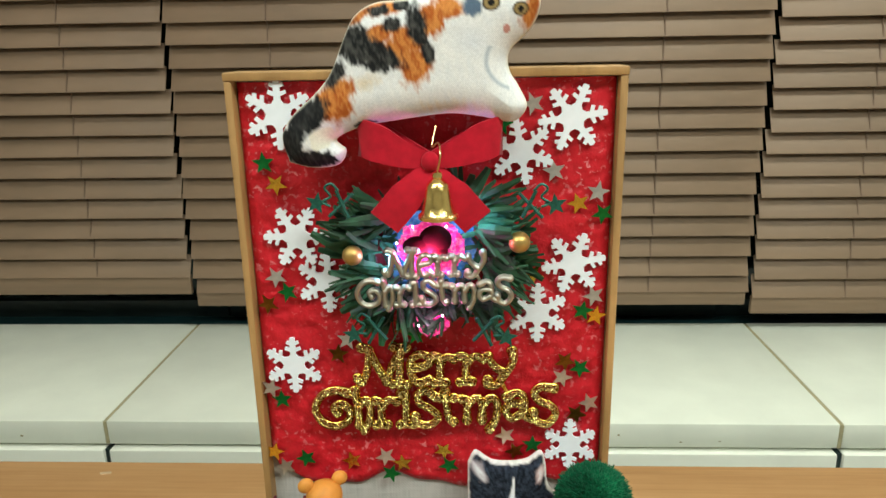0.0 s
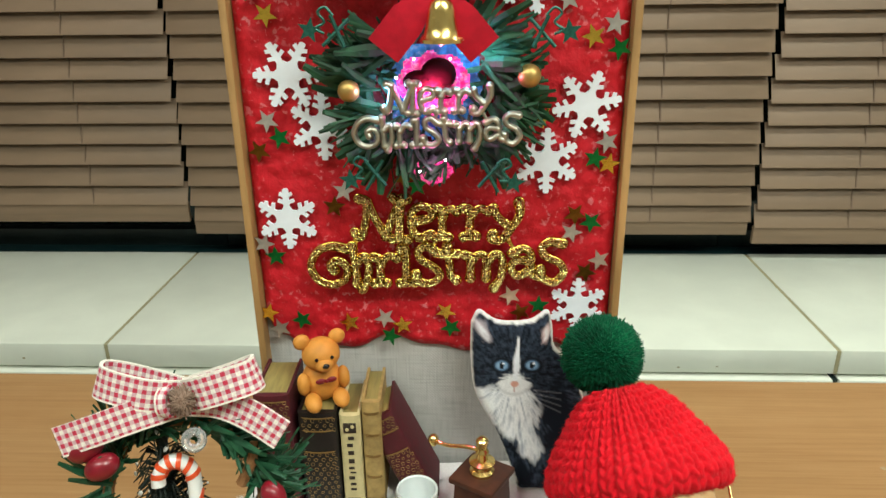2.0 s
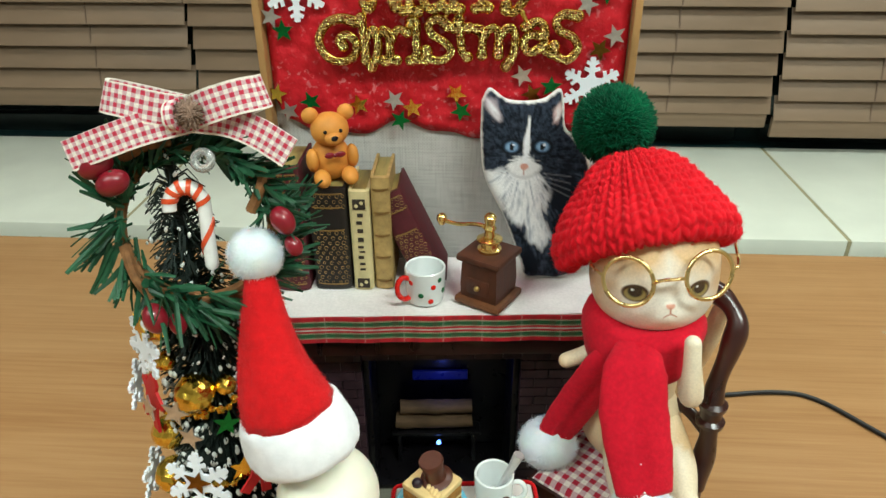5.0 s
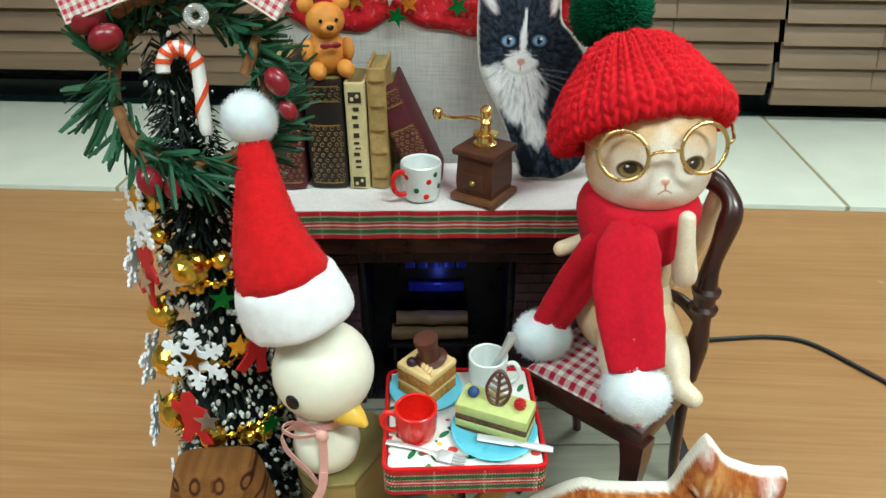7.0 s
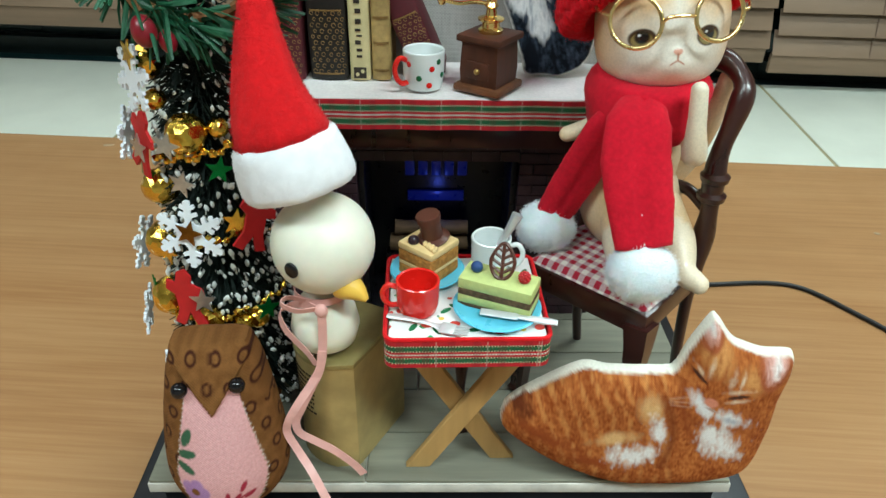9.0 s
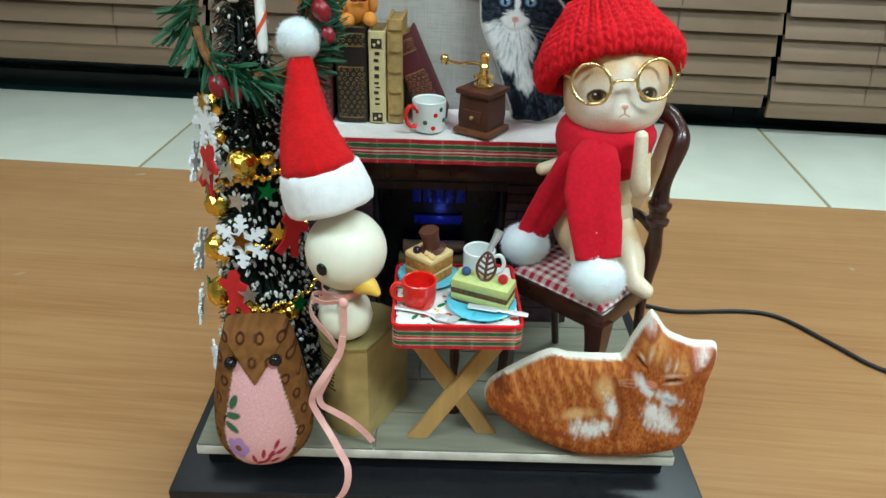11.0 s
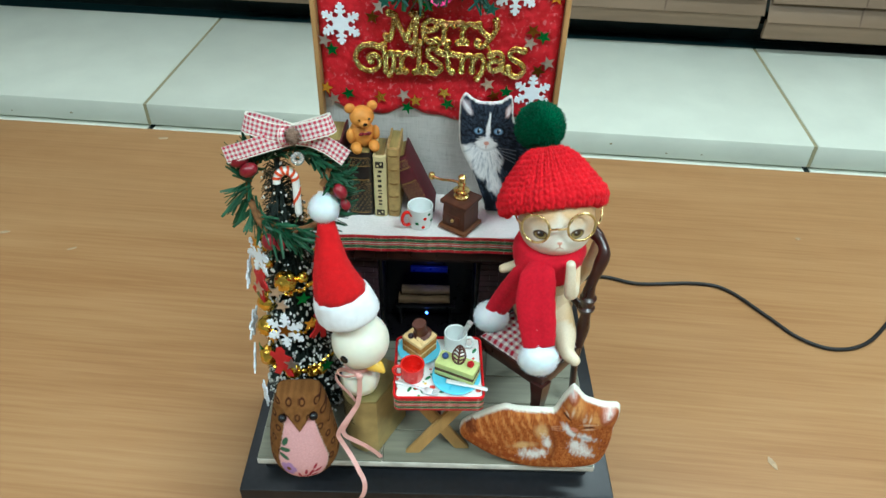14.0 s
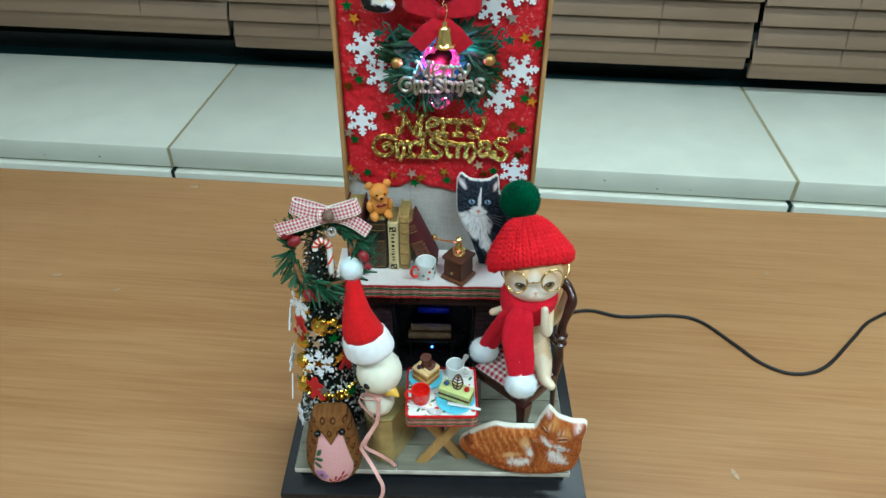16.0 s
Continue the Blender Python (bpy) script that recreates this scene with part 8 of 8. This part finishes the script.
def scarf_tail(pts, ws, thick, up):
    bm = bmesh.new()
    p = smooth_path(pts, 8)
    n = len(p)
    seg = 28
    rings = []
    for i, c in enumerate(p):
        d = (p[min(i + 1, n - 1)] - p[max(i - 1, 0)]).normalized()
        s = (Vector(up) - d * Vector(up).dot(d)).normalized()
        o = d.cross(s)
        t = i / (n - 1) * (len(ws) - 1)
        k = min(int(t), len(ws) - 2)
        w = ws[k] + (ws[k + 1] - ws[k]) * (t - k)
        ring = []
        for q in range(seg):
            a = 2 * math.pi * q / seg
            x, y = math.cos(a), math.sin(a)
            groove = 1 - 0.35 * math.exp(-(x / 0.1) ** 2)
            ring.append(bm.verts.new(c + s * w * x * (1 + 0.04 * noise.noise(Vector((x * 3, i * 0.3, y)))) + o * thick * y * groove))
        rings.append(ring)
    for a, b in zip(rings, rings[1:]):
        for q in range(seg):
            bm.faces.new((a[q], a[(q + 1) % seg], b[(q + 1) % seg], b[q]))
    bm.faces.new(rings[0][::-1])
    bm.faces.new(rings[-1])
    link_mesh("tail", furry(to_mesh("tail", bm, red_jersey, 80), 5000, 0.0005, 0.00005, 62, 1.2), sc)


scarf_tail([(0.0595, 0.06, 0.1275), (0.057, 0.0505, 0.1235), (0.0565, 0.0432, 0.1135), (0.0585, 0.0375, 0.1025), (0.0606, 0.0325, 0.0905)], (0.0065, 0.0098, 0.0108, 0.0102, 0.0088), 0.0031, (1, 0, 0))
scarf_tail([(0.0555, 0.0625, 0.124), (0.0505, 0.0625, 0.115), (0.0445, 0.0645, 0.102), (0.0385, 0.066, 0.0875), (0.0355, 0.067, 0.08)], (0.006, 0.0078, 0.0075, 0.0068, 0.006), 0.0034, (1, -0.1, 0.3))
link_mesh("pompom", tufts("pompom", (0.061, 0.0312, 0.0822), 0.0104, 0.0112, 7000, white_tuft, 31, 0.00007, (1.04, 0.9, 0.92)), sc, "fluffy white pompom")
link_mesh("pompom", tufts("pompom", (0.0342, 0.068, 0.0757), 0.0099, 0.0107, 6500, white_tuft, 33, 0.00007, (1.05, 0.95, 0.95)), sc, "fluffy white pompom")


rng = random.Random(19)
bm = bmesh.new()
for k in range(26):
    z = 0.0895 + 0.014 * rng.random() ** 2
    x = 0.0604 + rng.uniform(-0.0065, 0.0065) * (0.5 + 0.5 * rng.random())
    ball(bm, (x, 0.0296 + (z - 0.0895) * 0.42 + 1.6 * (x - 0.0604) ** 2 * 20, z), rng.uniform(0.00018, 0.0004), 6, 5)
tagged(part("frost", bm, snow, sc, "white frosted specks on the scarf's end"), kind="stuff")


def rebase(t, at):
    """Moves a thing's own origin to its base and leaves its parts where they are."""
    for ch in t.children:
        ch.location = Vector(ch.location) - Vector(at)
    t.location = at


rebase(kh, (HX, HY, 0.15))
rebase(sc, (HX, HY, 0.12))
